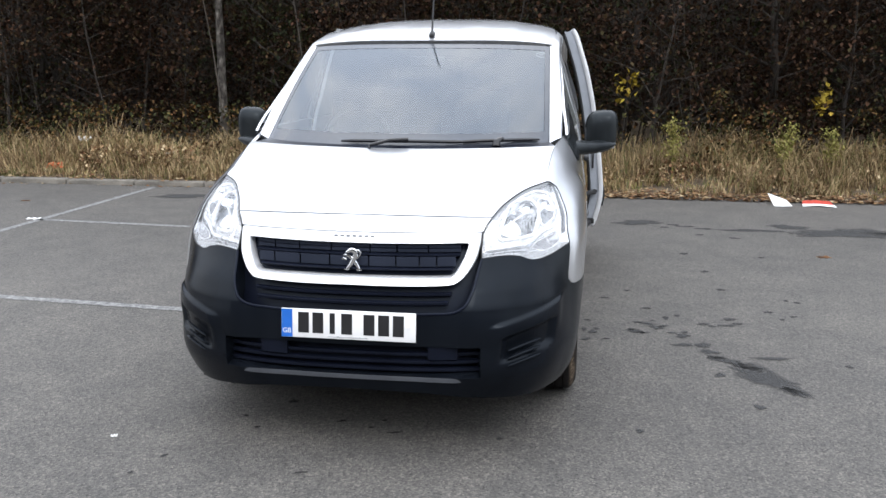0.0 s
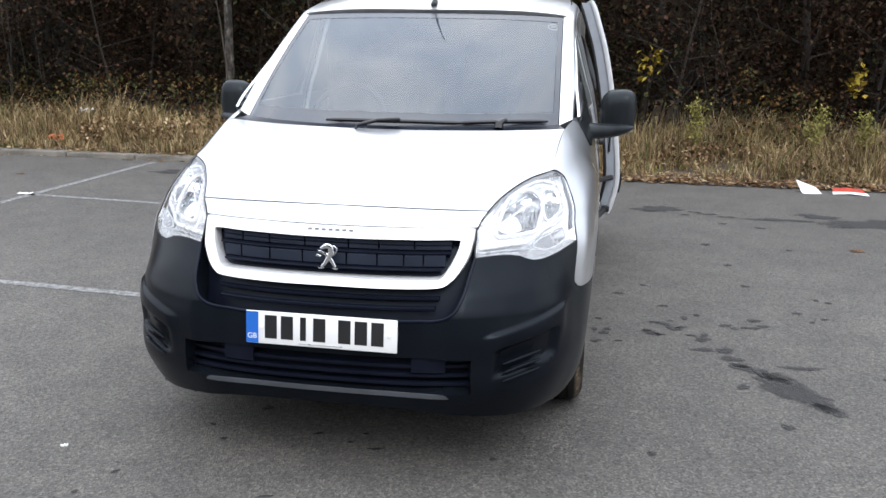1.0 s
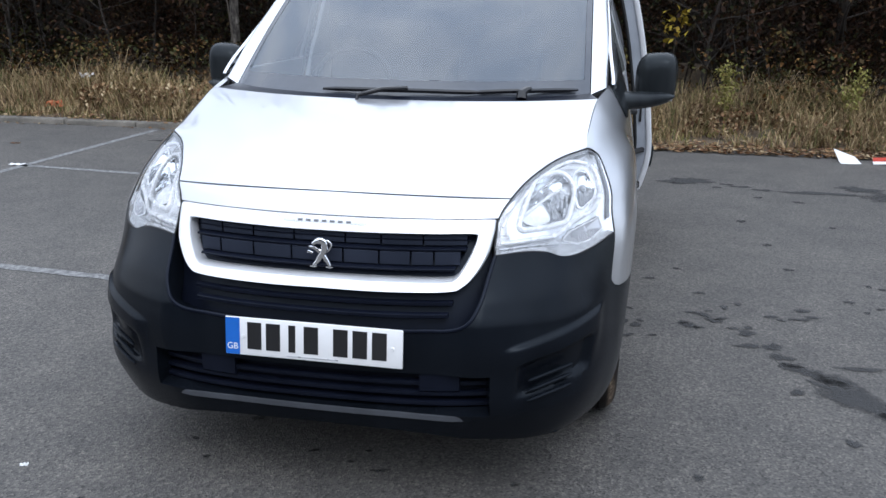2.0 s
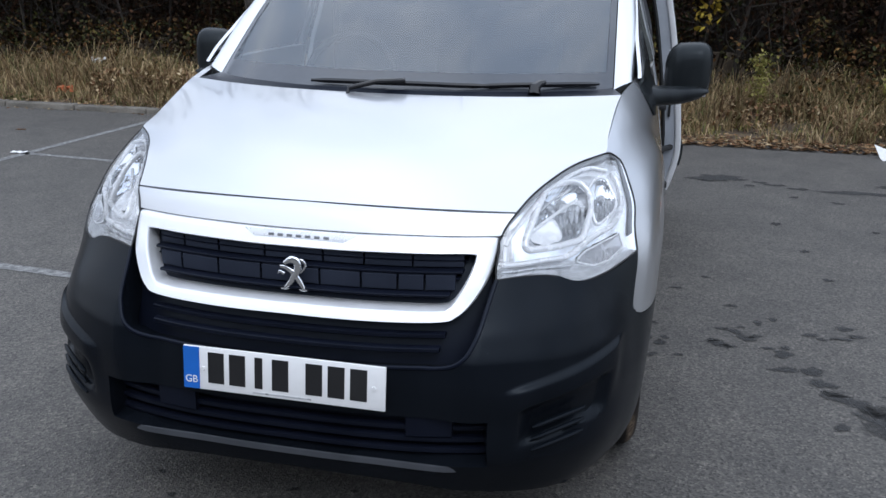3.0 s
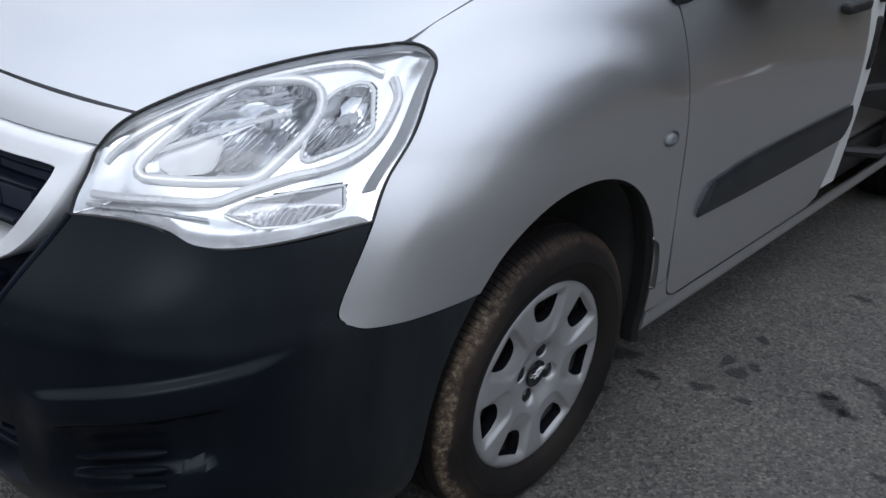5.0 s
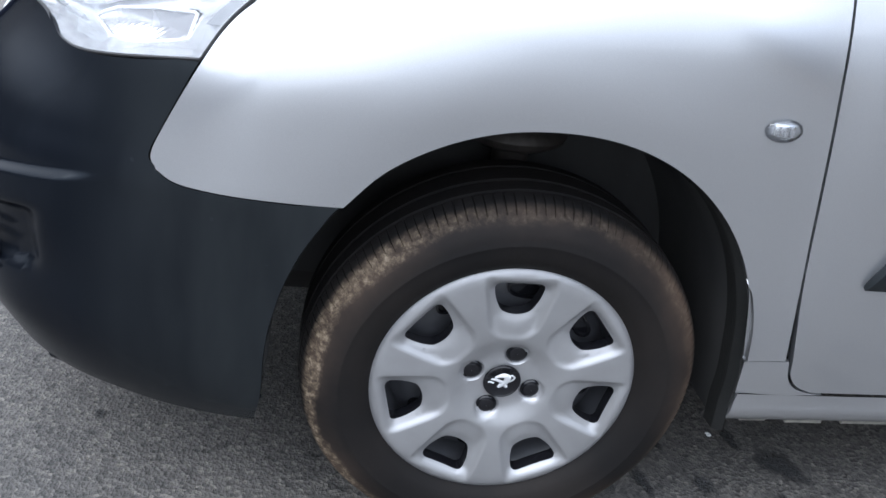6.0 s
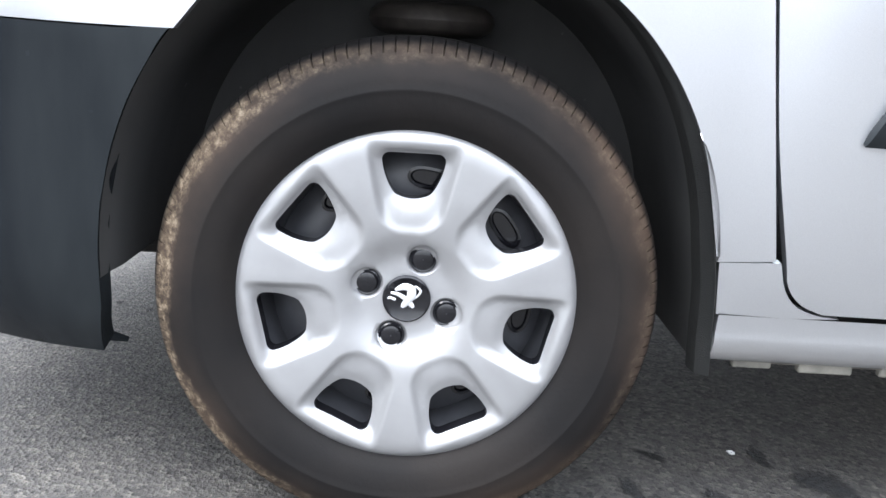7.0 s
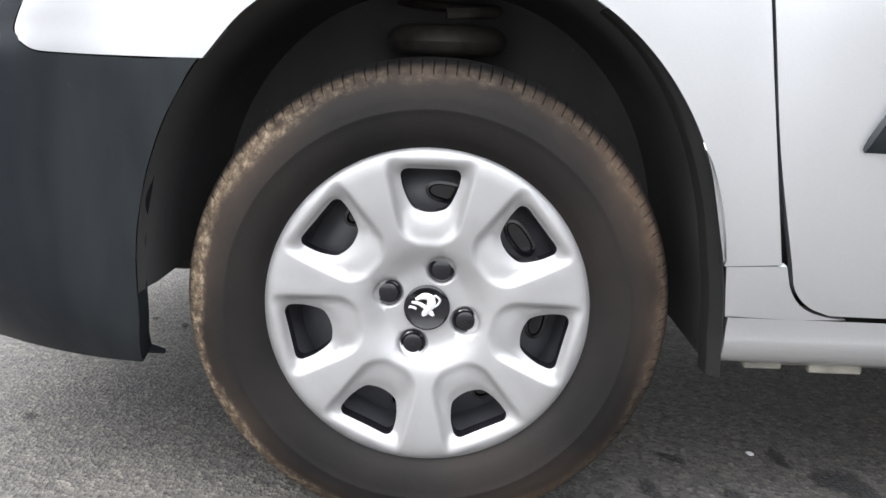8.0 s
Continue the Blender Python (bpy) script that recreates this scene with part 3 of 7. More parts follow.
# ---- front bumper
def bumper_step(x, z):
    zc = 0.545 + (abs(x) - 0.53) * 0.25
    t = zc - z
    a = abs(x)
    ledge = 0.013 * smooth(0.0, 0.014, t) * (1 - smooth(0.03, 0.17, t)) * smooth(0.508, 0.57, a) * (1 - smooth(0.770, 0.800, a))
    scoop = -0.020 * smooth(0.055, 0.075, t) * (1 - smooth(0.15, 0.17, t)) * smooth(0.55, 0.60, a) * (1 - smooth(0.74, 0.77, a))
    return ledge + scoop


def shoulder(p):
    """The bumper's corners stand forward of the grille and roll back under the lamps."""
    x, y, z = abs(p[0]), p[1], p[2]
    k = 0.044 * smooth(0.26, 0.58, z) * (1 - smooth(0.650, 0.795, z)) * smooth(0.33, 0.47, x) * (1 - smooth(0.18, 0.42, y))
    k += 0.018 * (1 - smooth(0.34, 0.48, z)) * smooth(0.20, 0.45, x) * (1 - smooth(0.20, 0.36, y))
    d = np.array((p[0] * 0.3, p[1] - 0.75, 0.0))
    return np.array(p) + d / np.linalg.norm(d) * k


def bumper_net(net):
    pts = on_skin(net)
    for row in pts:
        for p in row:
            d = np.array((p[0] * 0.6, p[1] - 0.75, 0.0))
            step = bumper_step(p[0], p[2])
            p[:] = shoulder(p) + d / np.linalg.norm(d) * step
    return pts


BANDS = list(np.linspace(0, 0.179, 12)) + list(np.linspace(0.179, 0.413, 18))[1:] + list(np.linspace(0.413, 0.5, 10))[1:] + list(np.linspace(0.5, 1, 46))[1:]


BUMPER_TOPS = [(0.0, 0.583), (0.30, 0.584), (0.385, 0.590), (0.432, 0.615), (0.456, 0.66), (0.474, 0.72), (0.490, 0.773)]


def build_bumper():
    bm = bmesh.new()
    corner = coons(
        sx([(0.50, 0.243), (0.60, 0.228), (0.70, 0.218)]) + sy([(0.30, 0.214), (0.424, 0.213)]),
        sx(LAMP_LOW),
        sx([(0.50 - 0.010 * v, 0.243 + 0.530 * v) for v in np.linspace(0, 1, 9)]),
        sy([(0.424, 0.213), (0.424, 0.42), (0.424, 0.58)] + WING_FRONT), 50, BANDS)
    joint = [tuple(q) for q, v in zip(corner[:, -1], BANDS) if v <= 0.5001]
    rear = coons(
        [joint[0]] + sy([(0.49, 0.212), (0.555, 0.213)]),
        [joint[-1]] + sy([(0.45, 0.6225), (0.50, 0.6205), (0.56, 0.6198), (0.62, 0.6198), ARCH_FRONT[-1]]),
        joint, sy(ARCH_FRONT), 21, len(joint))
    for flip in (False, True):
        sheet(bm, bumper_net(corner), flip=flip, depth=0.05, edges="btl")
        sheet(bm, bumper_net(rear), flip=flip, depth=0.03, edges="btr")
    # the middle, with the lower intake left open
    lows = [(0.0, 0.272), (0.30, 0.264), (0.385, 0.256), (0.42, 0.251), (0.45, 0.248), (0.475, 0.246), (0.50, 0.243)]
    t, b = spline(BUMPER_TOPS, 49), spline(lows, 49)
    bands = np.array(BANDS)
    net = []
    for v in bands:
        row = []
        for (xt, zt), (xb, zb) in zip(t, b):
            z = np.interp(v, [0, 0.179, 0.413, 1], [zb, 0.338, 0.462, zt])
            x = xb + (xt - xb) * v
            row.append((x, front_y(x, z), z))
        row = [tuple(shoulder(p)) for p in row]
        net.append([(-x, y, z) for x, y, z in row[:0:-1]] + row)
    sheet(bm, net[:12], depth=0.04, edges="bt")
    sheet(bm, net[28:], depth=0.075, edges="bt")
    bmesh.ops.remove_doubles(bm, verts=bm.verts, dist=0.0006)
    return bm


bumper = part("bumper", build_bumper(), BUMPER, van, "charcoal textured plastic front bumper")


rim_line = [tuple(shoulder((x, front_y(x, z) + 0.001, z))) for x, z in spline(BUMPER_TOPS, 40)]
part("intake_rim", tube(bmesh.new(), [(-x, y, z) for x, y, z in rim_line[:0:-1]] + rim_line, 0.0055, 8), BLACK, bumper, "rounded rim of the upper intake")


def front_bar(bm, x0, x1, z0, z1, out=0.0, deep=0.02, steps=24):
    """A bar across the nose that follows its curve."""
    rows = []
    for k in range(steps + 1):
        x = x0 + (x1 - x0) * k / steps
        y = front_y(x, 0.5 * (z0 + z1)) - out
        rows.append([bm.verts.new(p) for p in ((x, y + deep, z0), (x, y + 0.003, z0), (x, y, z0 + 0.002), (x, y, z1 - 0.002), (x, y + 0.003, z1), (x, y + deep, z1))])
    for a, b in zip(rows, rows[1:]):
        for i in range(5):
            bm.faces.new((a[i], b[i], b[i + 1], a[i + 1]))
    bm.faces.new(rows[0])
    bm.faces.new(rows[-1][::-1])
    return bm


def recess(x1, z0, z1, deep, name, parent, material=BLACK):
    bm = bmesh.new()
    pts = [[(x, front_y(x, z) + deep, z) for x in np.linspace(-x1, x1, 40)] for z in np.linspace(z0, z1, 6)]
    sheet(bm, pts, depth=0)
    return part(name, bm, material, parent)


# lower intake with its bars, and the blank panel behind the plate
recess(0.66, 0.300, 0.500, 0.058, "intake_backing", bumper)
for z in (0.362, 0.394, 0.426):
    part("intake_bar", front_bar(bmesh.new(), -0.50, 0.50, z - 0.007, z + 0.007, out=-0.014), BLACK, bumper)
for x in (-0.30, 0.36):
    part("intake_block", front_bar(bmesh.new(), x - 0.055, x + 0.055, 0.405, 0.462, out=-0.006, steps=6), BLACK, bumper)
bm = front_bar(bmesh.new(), -0.47, 0.47, 0.318, 0.338, out=0.004, steps=40)
for v in bm.verts:
    v.co.y = shoulder(v.co)[1] + 0.012 * smooth(0.40, 0.47, abs(v.co.x))
part("lip", bm, LIP, bumper, "raised bumper lip, coloured grey as lit from above")
for flip in (1, -1):
    for k in range(3):
        bm = bmesh.new()
        z = 0.462 - 0.030 * k
        pts = []
        for u in np.linspace(0, 1, 8):
            x, zz = 0.596 + 0.115 * u, z - 0.022 + 0.040 * u - 0.01 * u * u
            q = shoulder((x, front_y(x, zz), zz))
            pts.append((flip * q[0], q[1] - 0.001 - 0.006 * u, zz))
        tube(bm, pts, [0.003] + [0.0065] * 6 + [0.003], 8)
        part("corner_rib", bm, BUMPER, bumper)
# upper intake between the grille frame and the bumper's edge
recess(0.475, 0.570, 0.86, 0.050, "upper_intake_backing", bumper)
for z, half in ((0.650, 0.385), (0.620, 0.375)):
    part("upper_intake_bar", front_bar(bmesh.new(), -half, half, z - 0.006, z + 0.006, out=-0.010), BLACK, bumper)

# ---- grille
FRAME_OUT = [(0.0, 0.866), (0.13, 0.866), (0.26, 0.867), (0.39, 0.866), (0.470, 0.865), (0.484, 0.856), (0.478, 0.806), (0.467, 0.766), (0.440, 0.722), (0.410, 0.695), (0.375, 0.6845), (0.25, 0.682), (0.12, 0.682), (0.0, 0.683)]
FRAME_IN = [(0.0, 0.828), (0.11, 0.828), (0.22, 0.829), (0.33, 0.829), (0.424, 0.829), (0.436, 0.820), (0.428, 0.790), (0.416, 0.762), (0.398, 0.730), (0.385, 0.716), (0.360, 0.709), (0.24, 0.709), (0.12, 0.709), (0.0, 0.709)]


def build_grille_frame():
    bm = bmesh.new()
    n = 4 * (len(FRAME_OUT) - 1) + 1
    o, i = spline(FRAME_OUT, n), spline(FRAME_IN, n)
    both = [np.vstack([q, (q * (-1, 1))[-2:0:-1]]) for q in (o, i)]
    rows = []
    for k, d in ((-0.02, 0.045), (0.0, 0.002), (0.03, -0.005), (0.10, -0.009), (0.35, -0.0095), (0.65, -0.0095), (0.90, -0.009), (0.97, -0.005), (1.0, 0.002), (1.02, 0.055)):
        ring = []
        for a, b in zip(*both):
            x, z = a + (b - a) * k
            lean = 0.003 * (0.5 - k) * (1 - smooth(0.69, 0.78, z)) if 0 <= k <= 1 else 0.0
            ring.append(bm.verts.new((x, front_y(x, z) + d - lean, z)))
        rows.append(ring)
    m = len(rows[0])
    for a, b in zip(rows, rows[1:]):
        for k in range(m):
            bm.faces.new((a[k], b[k], b[(k + 1) % m], a[(k + 1) % m]))
    bmesh.ops.recalc_face_normals(bm, faces=bm.faces)
    return bm


grille = part("grille_frame", build_grille_frame(), SATIN, van, "satin silver grille surround")


def grille_half(z):
    return float(np.interp(z, [0.709, 0.716, 0.730, 0.762, 0.790, 0.829], [0.355, 0.383, 0.396, 0.414, 0.426, 0.436]))


for z, thick, sunk in ((0.736, 0.0035, 0.010), (0.787, 0.0035, 0.010), (0.810, 0.002, 0.020), (0.771, 0.002, 0.020)):
    h = grille_half(z) - 0.016
    part("grille_bar", front_bar(bmesh.new(), -h, h, z - thick, z + thick, out=-sunk, deep=0.03), BLACK, grille)
for z0, z1, cuts in ((0.7415, 0.7815, (-0.395, -0.325, -0.215, -0.095, 0.060, 0.165, 0.255, 0.320, 0.395)), (0.7925, 0.824, (-0.410, -0.330, -0.225, -0.095, 0.060, 0.165, 0.285, 0.410))):
    for a, b in zip(cuts, cuts[1:]):
        part("grille_panel", front_bar(bmesh.new(), a + 0.003, b - 0.003, z0, z1, out=-0.024, deep=0.012, steps=6), GRILLE, grille)


def build_badge_strip():
    bm = bmesh.new()
    pts = []
    for v in np.linspace(0, 1, 5):
        row = []
        for u in np.linspace(-1, 1, 24):
            x, z = u * (0.108 + 0.042 * v), 0.845 + 0.020 * v - 0.002 * (1 - v) * u * u
            row.append((x, front_y(x, z) - 0.0085 - 0.002 * math.sin(v * math.pi), z))
        pts.append(row)
    return sheet(bm, pts, depth=0.008)


badge = part("badge_strip", build_badge_strip(), LAMPGREY, grille, "small grey badge strip")
for k in range(7):
    bm = bmesh.new()
    x = -0.072 + 0.024 * k
    box(bm, (0.014, 0.004, 0.007), Matrix.Translation((x, front_y(x, 0.855) - 0.0105, 0.855)), 0.001)
    part("badge_bar", bm, LENSEDGE, grille)


def emblem_mesh(size):
    """A plain heraldic shape of bent bars, in the plane y = 0, size metres high."""
    bm = bmesh.new()
    for pts, radii in (
        ([(-0.30, 0.30), (-0.08, 0.42), (0.10, 0.36), (0.12, 0.12), (0.0, -0.08), (-0.12, -0.28), (-0.30, -0.46)], [0.05, 0.11, 0.12, 0.12, 0.10, 0.08, 0.04]),
        ([(-0.42, 0.20), (-0.22, 0.16), (0.0, 0.0), (0.16, -0.22), (0.30, -0.46)], [0.04, 0.06, 0.08, 0.08, 0.05]),
        ([(0.06, -0.02), (0.26, 0.10), (0.36, 0.30), (0.24, 0.44), (0.16, 0.40)], [0.03, 0.03, 0.035, 0.035, 0.02]),
        ([(-0.42, -0.46), (-0.28, -0.47), (-0.16, -0.44)], [0.03, 0.045, 0.03]),
        ([(0.16, -0.46), (0.28, -0.48), (0.40, -0.46)], [0.03, 0.045, 0.03]),
        ([(-0.30, -0.02), (-0.44, 0.04), (-0.50, 0.0)], [0.045, 0.04, 0.02]),
    ):
        fine = spline(pts, 4 * (len(pts) - 1) + 1)
        rad = np.interp(np.linspace(0, len(radii) - 1, len(fine)), range(len(radii)), radii)
        tube(bm, [(x * size, 0, z * size) for x, z in fine], [r * size for r in rad], 8)
    bmesh.ops.scale(bm, vec=(1, 0.55, 1), verts=bm.verts)
    return bm


part("emblem", emblem_mesh(0.084), CHROME, grille, "chrome emblem shape", Matrix.Translation((0.004, 0.094, 0.772)))

# ---- front panel above the grille, bonnet
SPINE = [(0.205, 0.930), (0.272, 0.969), (0.37, 1.012), (0.50, 1.052), (0.655, 1.092), (0.825, 1.126)]


def build_front_panel():
    bm = bmesh.new()
    lo = spline([(0.0, 0.8695), (0.26, 0.8700), (0.470, 0.8685), (0.487, 0.868)], 25)
    hi = spline([(0.0, 0.927), (0.26, 0.9235), (0.49, 0.916), (0.517, 0.914)], 25)
    rows = []
    for v in np.linspace(0, 1, 9):
        row = lo + (hi - lo) * v
        full = [(-x, z) for x, z in row[:0:-1]] + [tuple(q) for q in row]
        rows.append([(x, front_y(x, z) - 0.001 * math.sin(v * math.pi), z) for x, z in full])
    return sheet(bm, rows, depth=0.02)


def build_bonnet():
    bm = bmesh.new()
    n = 56
    rear = [(WAIST_X(y) - 0.003, y, WAIST_Z(y) + 0.0015) for y in np.linspace(0.72, 1.018, 6)]
    edge = spline(BONNET_EDGE + rear, np.linspace(0, 1, n))
    c = spline(SPINE, n)
    rows = []
    for (xe, ye, ze), (yc, zc) in zip(edge, c):
        rows.append([(xe * q, yc + (ye - yc) * abs(q) ** 2.4, zc + (ze - zc) * abs(q) ** 2.3) for q in np.linspace(-1, 1, 71)])
    return sheet(bm, fair(rows, 60), centre=(0, 0.6, 0), depth=0.02)


part("front_panel", build_front_panel(), PAINT, van, "silver panel above the grille")
part("bonnet", build_bonnet(), PAINT, van, "silver bonnet with soft creases")


# ---- wings, doors, sills, flanks
def build_wing(flip):
    bm = bmesh.new()
    bottom = [(0.424, 0.635), (0.45, 0.6245), (0.50, 0.6225), (0.56, 0.6218), (0.62, 0.6218), (0.6705, 0.6222)]
    bottom = list(spline(bottom, 41)) + list(spline(bottom[-1:] + ARCH_TOP[1:], 79))[1:] + list(spline([ARCH_TOP[-1], (1.34, 0.394), (1.379, 0.397)], 13))[1:]
    bottom = [tuple(q) for q in bottom]
    top = [(y, WAIST_Z(y) - 0.0002) for y in (0.655, 0.70, 0.78, 0.88, 0.96, 1.02, 1.10, 1.211)]
    left = [(p[0] + 0.003, p[1] + 0.002) for p in WING_FRONT[:3]] + [(p[0] + 0.003, p[1]) for p in LAMP_REAR]
    left[0] = bottom[0]
    left[-1] = top[0]
    right = [(p[0] - 0.0025, p[1]) for p in DOOR_LINE]
    right[0], right[-1] = bottom[-1], top[-1]
    net = coons(bottom, top, left, right, len(bottom), 60)
    return sheet(bm, on_side(net), flip=flip, depth=0.014)


def build_front_door(flip):
    bm = bmesh.new()
    bottom = [(1.448, 0.332), (1.70, 0.331), (2.0, 0.331), (2.25, 0.334), (2.345, 0.352)]
    left = [(1.448, 0.332), (1.419, 0.344), (1.400, 0.366), (1.391, 0.40)] + [(y + 0.002, z) for y, z in DOOR_LINE[1:5]] + [(1.220, 1.160)]
    right = [(2.345, 0.352), (2.385, 0.50), (2.395, 0.69), (2.365, 0.90), (2.335, 1.05), (2.325, 1.165)]
    top = [(1.220, 1.160), (1.40, 1.163), (1.70, 1.166), (2.05, 1.166), (2.325, 1.165)]
    return sheet(bm, on_side(coons(bottom, top, left, right, 50, 44)), flip=flip, depth=0.016)


def build_sill(flip):
    bm = bmesh.new()
    rows = []
    for z, out in ((0.256, -0.030), (0.258, -0.008), (0.263, -0.001), (0.275, 0.0025), (0.288, 0.0032), (0.296, 0.0018), (0.303, 0.0002), (0.325, 0.0)):
        rows.append([(side_x(1.5, z) + out, y, z) for y in np.linspace(1.323, 3.26, 60)])
    sheet(bm, rows, flip=flip, depth=0.02, edges="blr")
    foot = coons([(1.320, 0.3252), (1.37, 0.3252), (1.42, 0.3252), (1.470, 0.3275)], [(1.313, 0.3915), (1.335, 0.3925), (1.36, 0.3940), (1.386, 0.3950)],
                 [(1.320, 0.3252), (1.316, 0.36), (1.313, 0.3915)], [(1.470, 0.3275), (1.440, 0.3310), (1.413, 0.3420), (1.3955, 0.364), (1.386, 0.3950)], 14, 12)
    sheet(bm, on_side(foot, 0.0), flip=flip, depth=0.014, edges="tlr")
    return bm


def build_moulding(flip):
    bm = bmesh.new()
    net = coons([(1.452, 0.540), (1.70, 0.536), (2.0, 0.536), (2.372, 0.540)], [(1.505, 0.622), (1.70, 0.640), (2.0, 0.645), (2.390, 0.647)],
                [(1.452, 0.540), (1.462, 0.565), (1.482, 0.600), (1.505, 0.622)], [(2.372, 0.540), (2.388, 0.60), (2.390, 0.647)], 40, 9)
    pts = on_side(net)
    for i, row in enumerate(pts):
        row[:, 0] += 0.006 + 0.009 * math.sin(math.pi * i / (len(pts) - 1)) ** 0.6
    return sheet(bm, pts, flip=flip, depth=0.016)


def upper(y, z):
    """The flank above the waistline."""
    return (UPPER_X(z) - 0.075 * max(0.0, 2.0 - y) ** 1.2, y, z)


def build_flank(flip, y0):
    """The closed flank behind the door opening, with the rear wheel arch."""
    bm = bmesh.new()
    yc = AXLE + WHEELBASE
    arch = [(yc + 0.37 * math.cos(a), 0.305 + 0.40 * math.sin(a)) for a in np.linspace(math.pi, 0, 13)]
    bottom = [(y0, 0.33), (y0 * 0.5 + (yc - 0.37) * 0.5, 0.33), (yc - 0.375, 0.33)] + arch[1:-1] + [(yc + 0.375, 0.33), (4.18, 0.33), (4.33, 0.34)]
    n = 4 * (len(bottom) - 1) + 1
    top = [(y0 + (4.33 - y0) * k / 8, 1.165) for k in range(9)]
    net = coons(bottom, top, [(y0, 0.33), (y0, 1.165)], [(4.33, 0.34), (4.34, 0.8), (4.33, 1.165)], n, 26)
    sheet(bm, on_side(net), flip=flip, depth=0.02)
    net = coons([(y0, 1.168), (4.33, 1.168)], [(y0, 1.72), (4.26, 1.72)], [(y0, 1.168), (y0, 1.72)], [(4.33, 1.168), (4.26, 1.72)], 20, 16)
    sheet(bm, [[upper(y, z) for y, z in row] for row in net], flip=flip, depth=0.02)
    return bm


ROOF_MID = curve([(1.90, 1.622), (1.98, 1.655), (2.2, 1.715), (2.6, 1.775), (3.0, 1.798), (3.6, 1.80), (4.27, 1.765)])
ROOF_EDGE = curve([(1.93, 1.600), (2.05, 1.635), (2.3, 1.685), (2.6, 1.722), (3.0, 1.735), (3.6, 1.735), (4.27, 1.71)])


def build_roof():
    bm = bmesh.new()
    rows = []
    for k in range(50):
        t = k / 49
        row = []
        for q in np.linspace(-1, 1, 41):
            a = abs(q)
            y = (1.925 + 0.035 * a * a) + (4.27 - 1.925) * t
            zm, ze = ROOF_MID(y), ROOF_EDGE(y)
            xe = UPPER_X(ze) if y > 2.0 else UPPER_X(ze) - 0.075 * (2.0 - y)
            xe = min(xe, 0.690 + 0.025 * smooth(1.95, 2.5, y))
            rib = 0.005 * math.exp(-((a - 0.72) / 0.03) ** 2) * smooth(2.1, 2.3, y)
            row.append((xe * q, y, zm + (ze - zm) * a**3.2 - rib))
        rows.append(row)
    return sheet(bm, rows, centre=(0, 3, 0), depth=0.03)


SCREEN_LOW = [(0.0, 0.862, 1.130), (0.25, 0.888, 1.130), (0.50, 0.992, 1.130), (0.64, 1.100, 1.130), (0.705, 1.172, 1.130)]
SCREEN_TOP = [(0.0, 1.905, 1.612), (0.25, 1.908, 1.611), (0.45, 1.917, 1.607), (0.60, 1.932, 1.601), (0.672, 1.942, 1.596)]


def screen_net(cols=33, rows=24, u0=-1.0, u1=1.0, v0=0.0, v1=1.0, sink=0.0):
    lo, hi = spline(SCREEN_LOW, 41), spline(SCREEN_TOP, 41)
    out = []
    for v in np.linspace(v0, v1, rows):
        row = []
        for u in np.linspace(u0, u1, cols):
            k = min(abs(u) * 40, 39.999)
            i, f = int(k), k - int(k)
            a, b = lo[i] + (lo[i + 1] - lo[i]) * f, hi[i] + (hi[i + 1] - hi[i]) * f
            p = a + (b - a) * v + np.array((0, -0.010, 0.022)) * math.sin(math.pi * v) * (1 - 0.3 * u * u)
            row.append((p[0] * (1 if u >= 0 else -1), p[1] + sink * 0.45, p[2] - sink))
        out.append(row)
    return out


screen = part("windscreen", sheet(bmesh.new(), screen_net(), depth=0), GLASS, van, "tinted windscreen mirroring a pale sky")
screen.visible_shadow = False


def build_frit():
    bm = bmesh.new()
    for u0, u1, v0, v1, c, r in ((-1, 1, 0.0, 0.095, 33, 4), (-1, 1, 0.94, 1.0, 33, 3), (-1, -0.905, 0.095, 0.94, 3, 20), (0.905, 1, 0.095, 0.94, 3, 20)):
        sheet(bm, screen_net(c, r, u0, u1, v0, v1, -0.0012), depth=0)
    return bm


part("screen_border", build_frit(), FRIT, screen)
bm = bmesh.new()
ring = screen_net(2, 2, 0.80, 0.86, 0.86, 0.92, 0.003)
mid = np.array(ring).mean(axis=(0, 1))
d1, d2 = np.array(ring[0][1]) - ring[0][0], np.array(ring[1][0]) - ring[0][0]
d1, d2 = d1 / np.linalg.norm(d1), d2 / np.linalg.norm(d2)
tube(bm, [mid + 0.028 * (math.cos(a) * d1 + math.sin(a) * d2) for a in np.linspace(0, 2 * math.pi, 25)], 0.002, 6, False)
tube(bm, [mid - 0.012 * d1, mid + 0.012 * d1 + 0.006 * d2], 0.002, 6)
part("sticker", bm, PAPER, screen, "round white windscreen sticker")

# cowl, wipers, aerial
bm = bmesh.new()
lo = spline([(0.0, 0.818, 1.098), (0.25, 0.838, 1.098), (0.50, 0.900, 1.100), (0.66, 0.985, 1.110), (0.742, 1.060, 1.124)], 21)
hi = spline(SCREEN_LOW, 21)
sheet(bm, [[(q[0] * sgn, q[1], q[2] + h) for sgn, q in [(-1, q) for q in row[:0:-1]] + [(1, q) for q in row]] for row, h in ((lo, 0), (lo * 0.4 + hi * 0.6, 0.002), (hi, 0.004))], centre=(0, 1, 0.5), depth=0.01)
part("cowl", bm, BLACK, van, "black plastic scuttle below the windscreen")


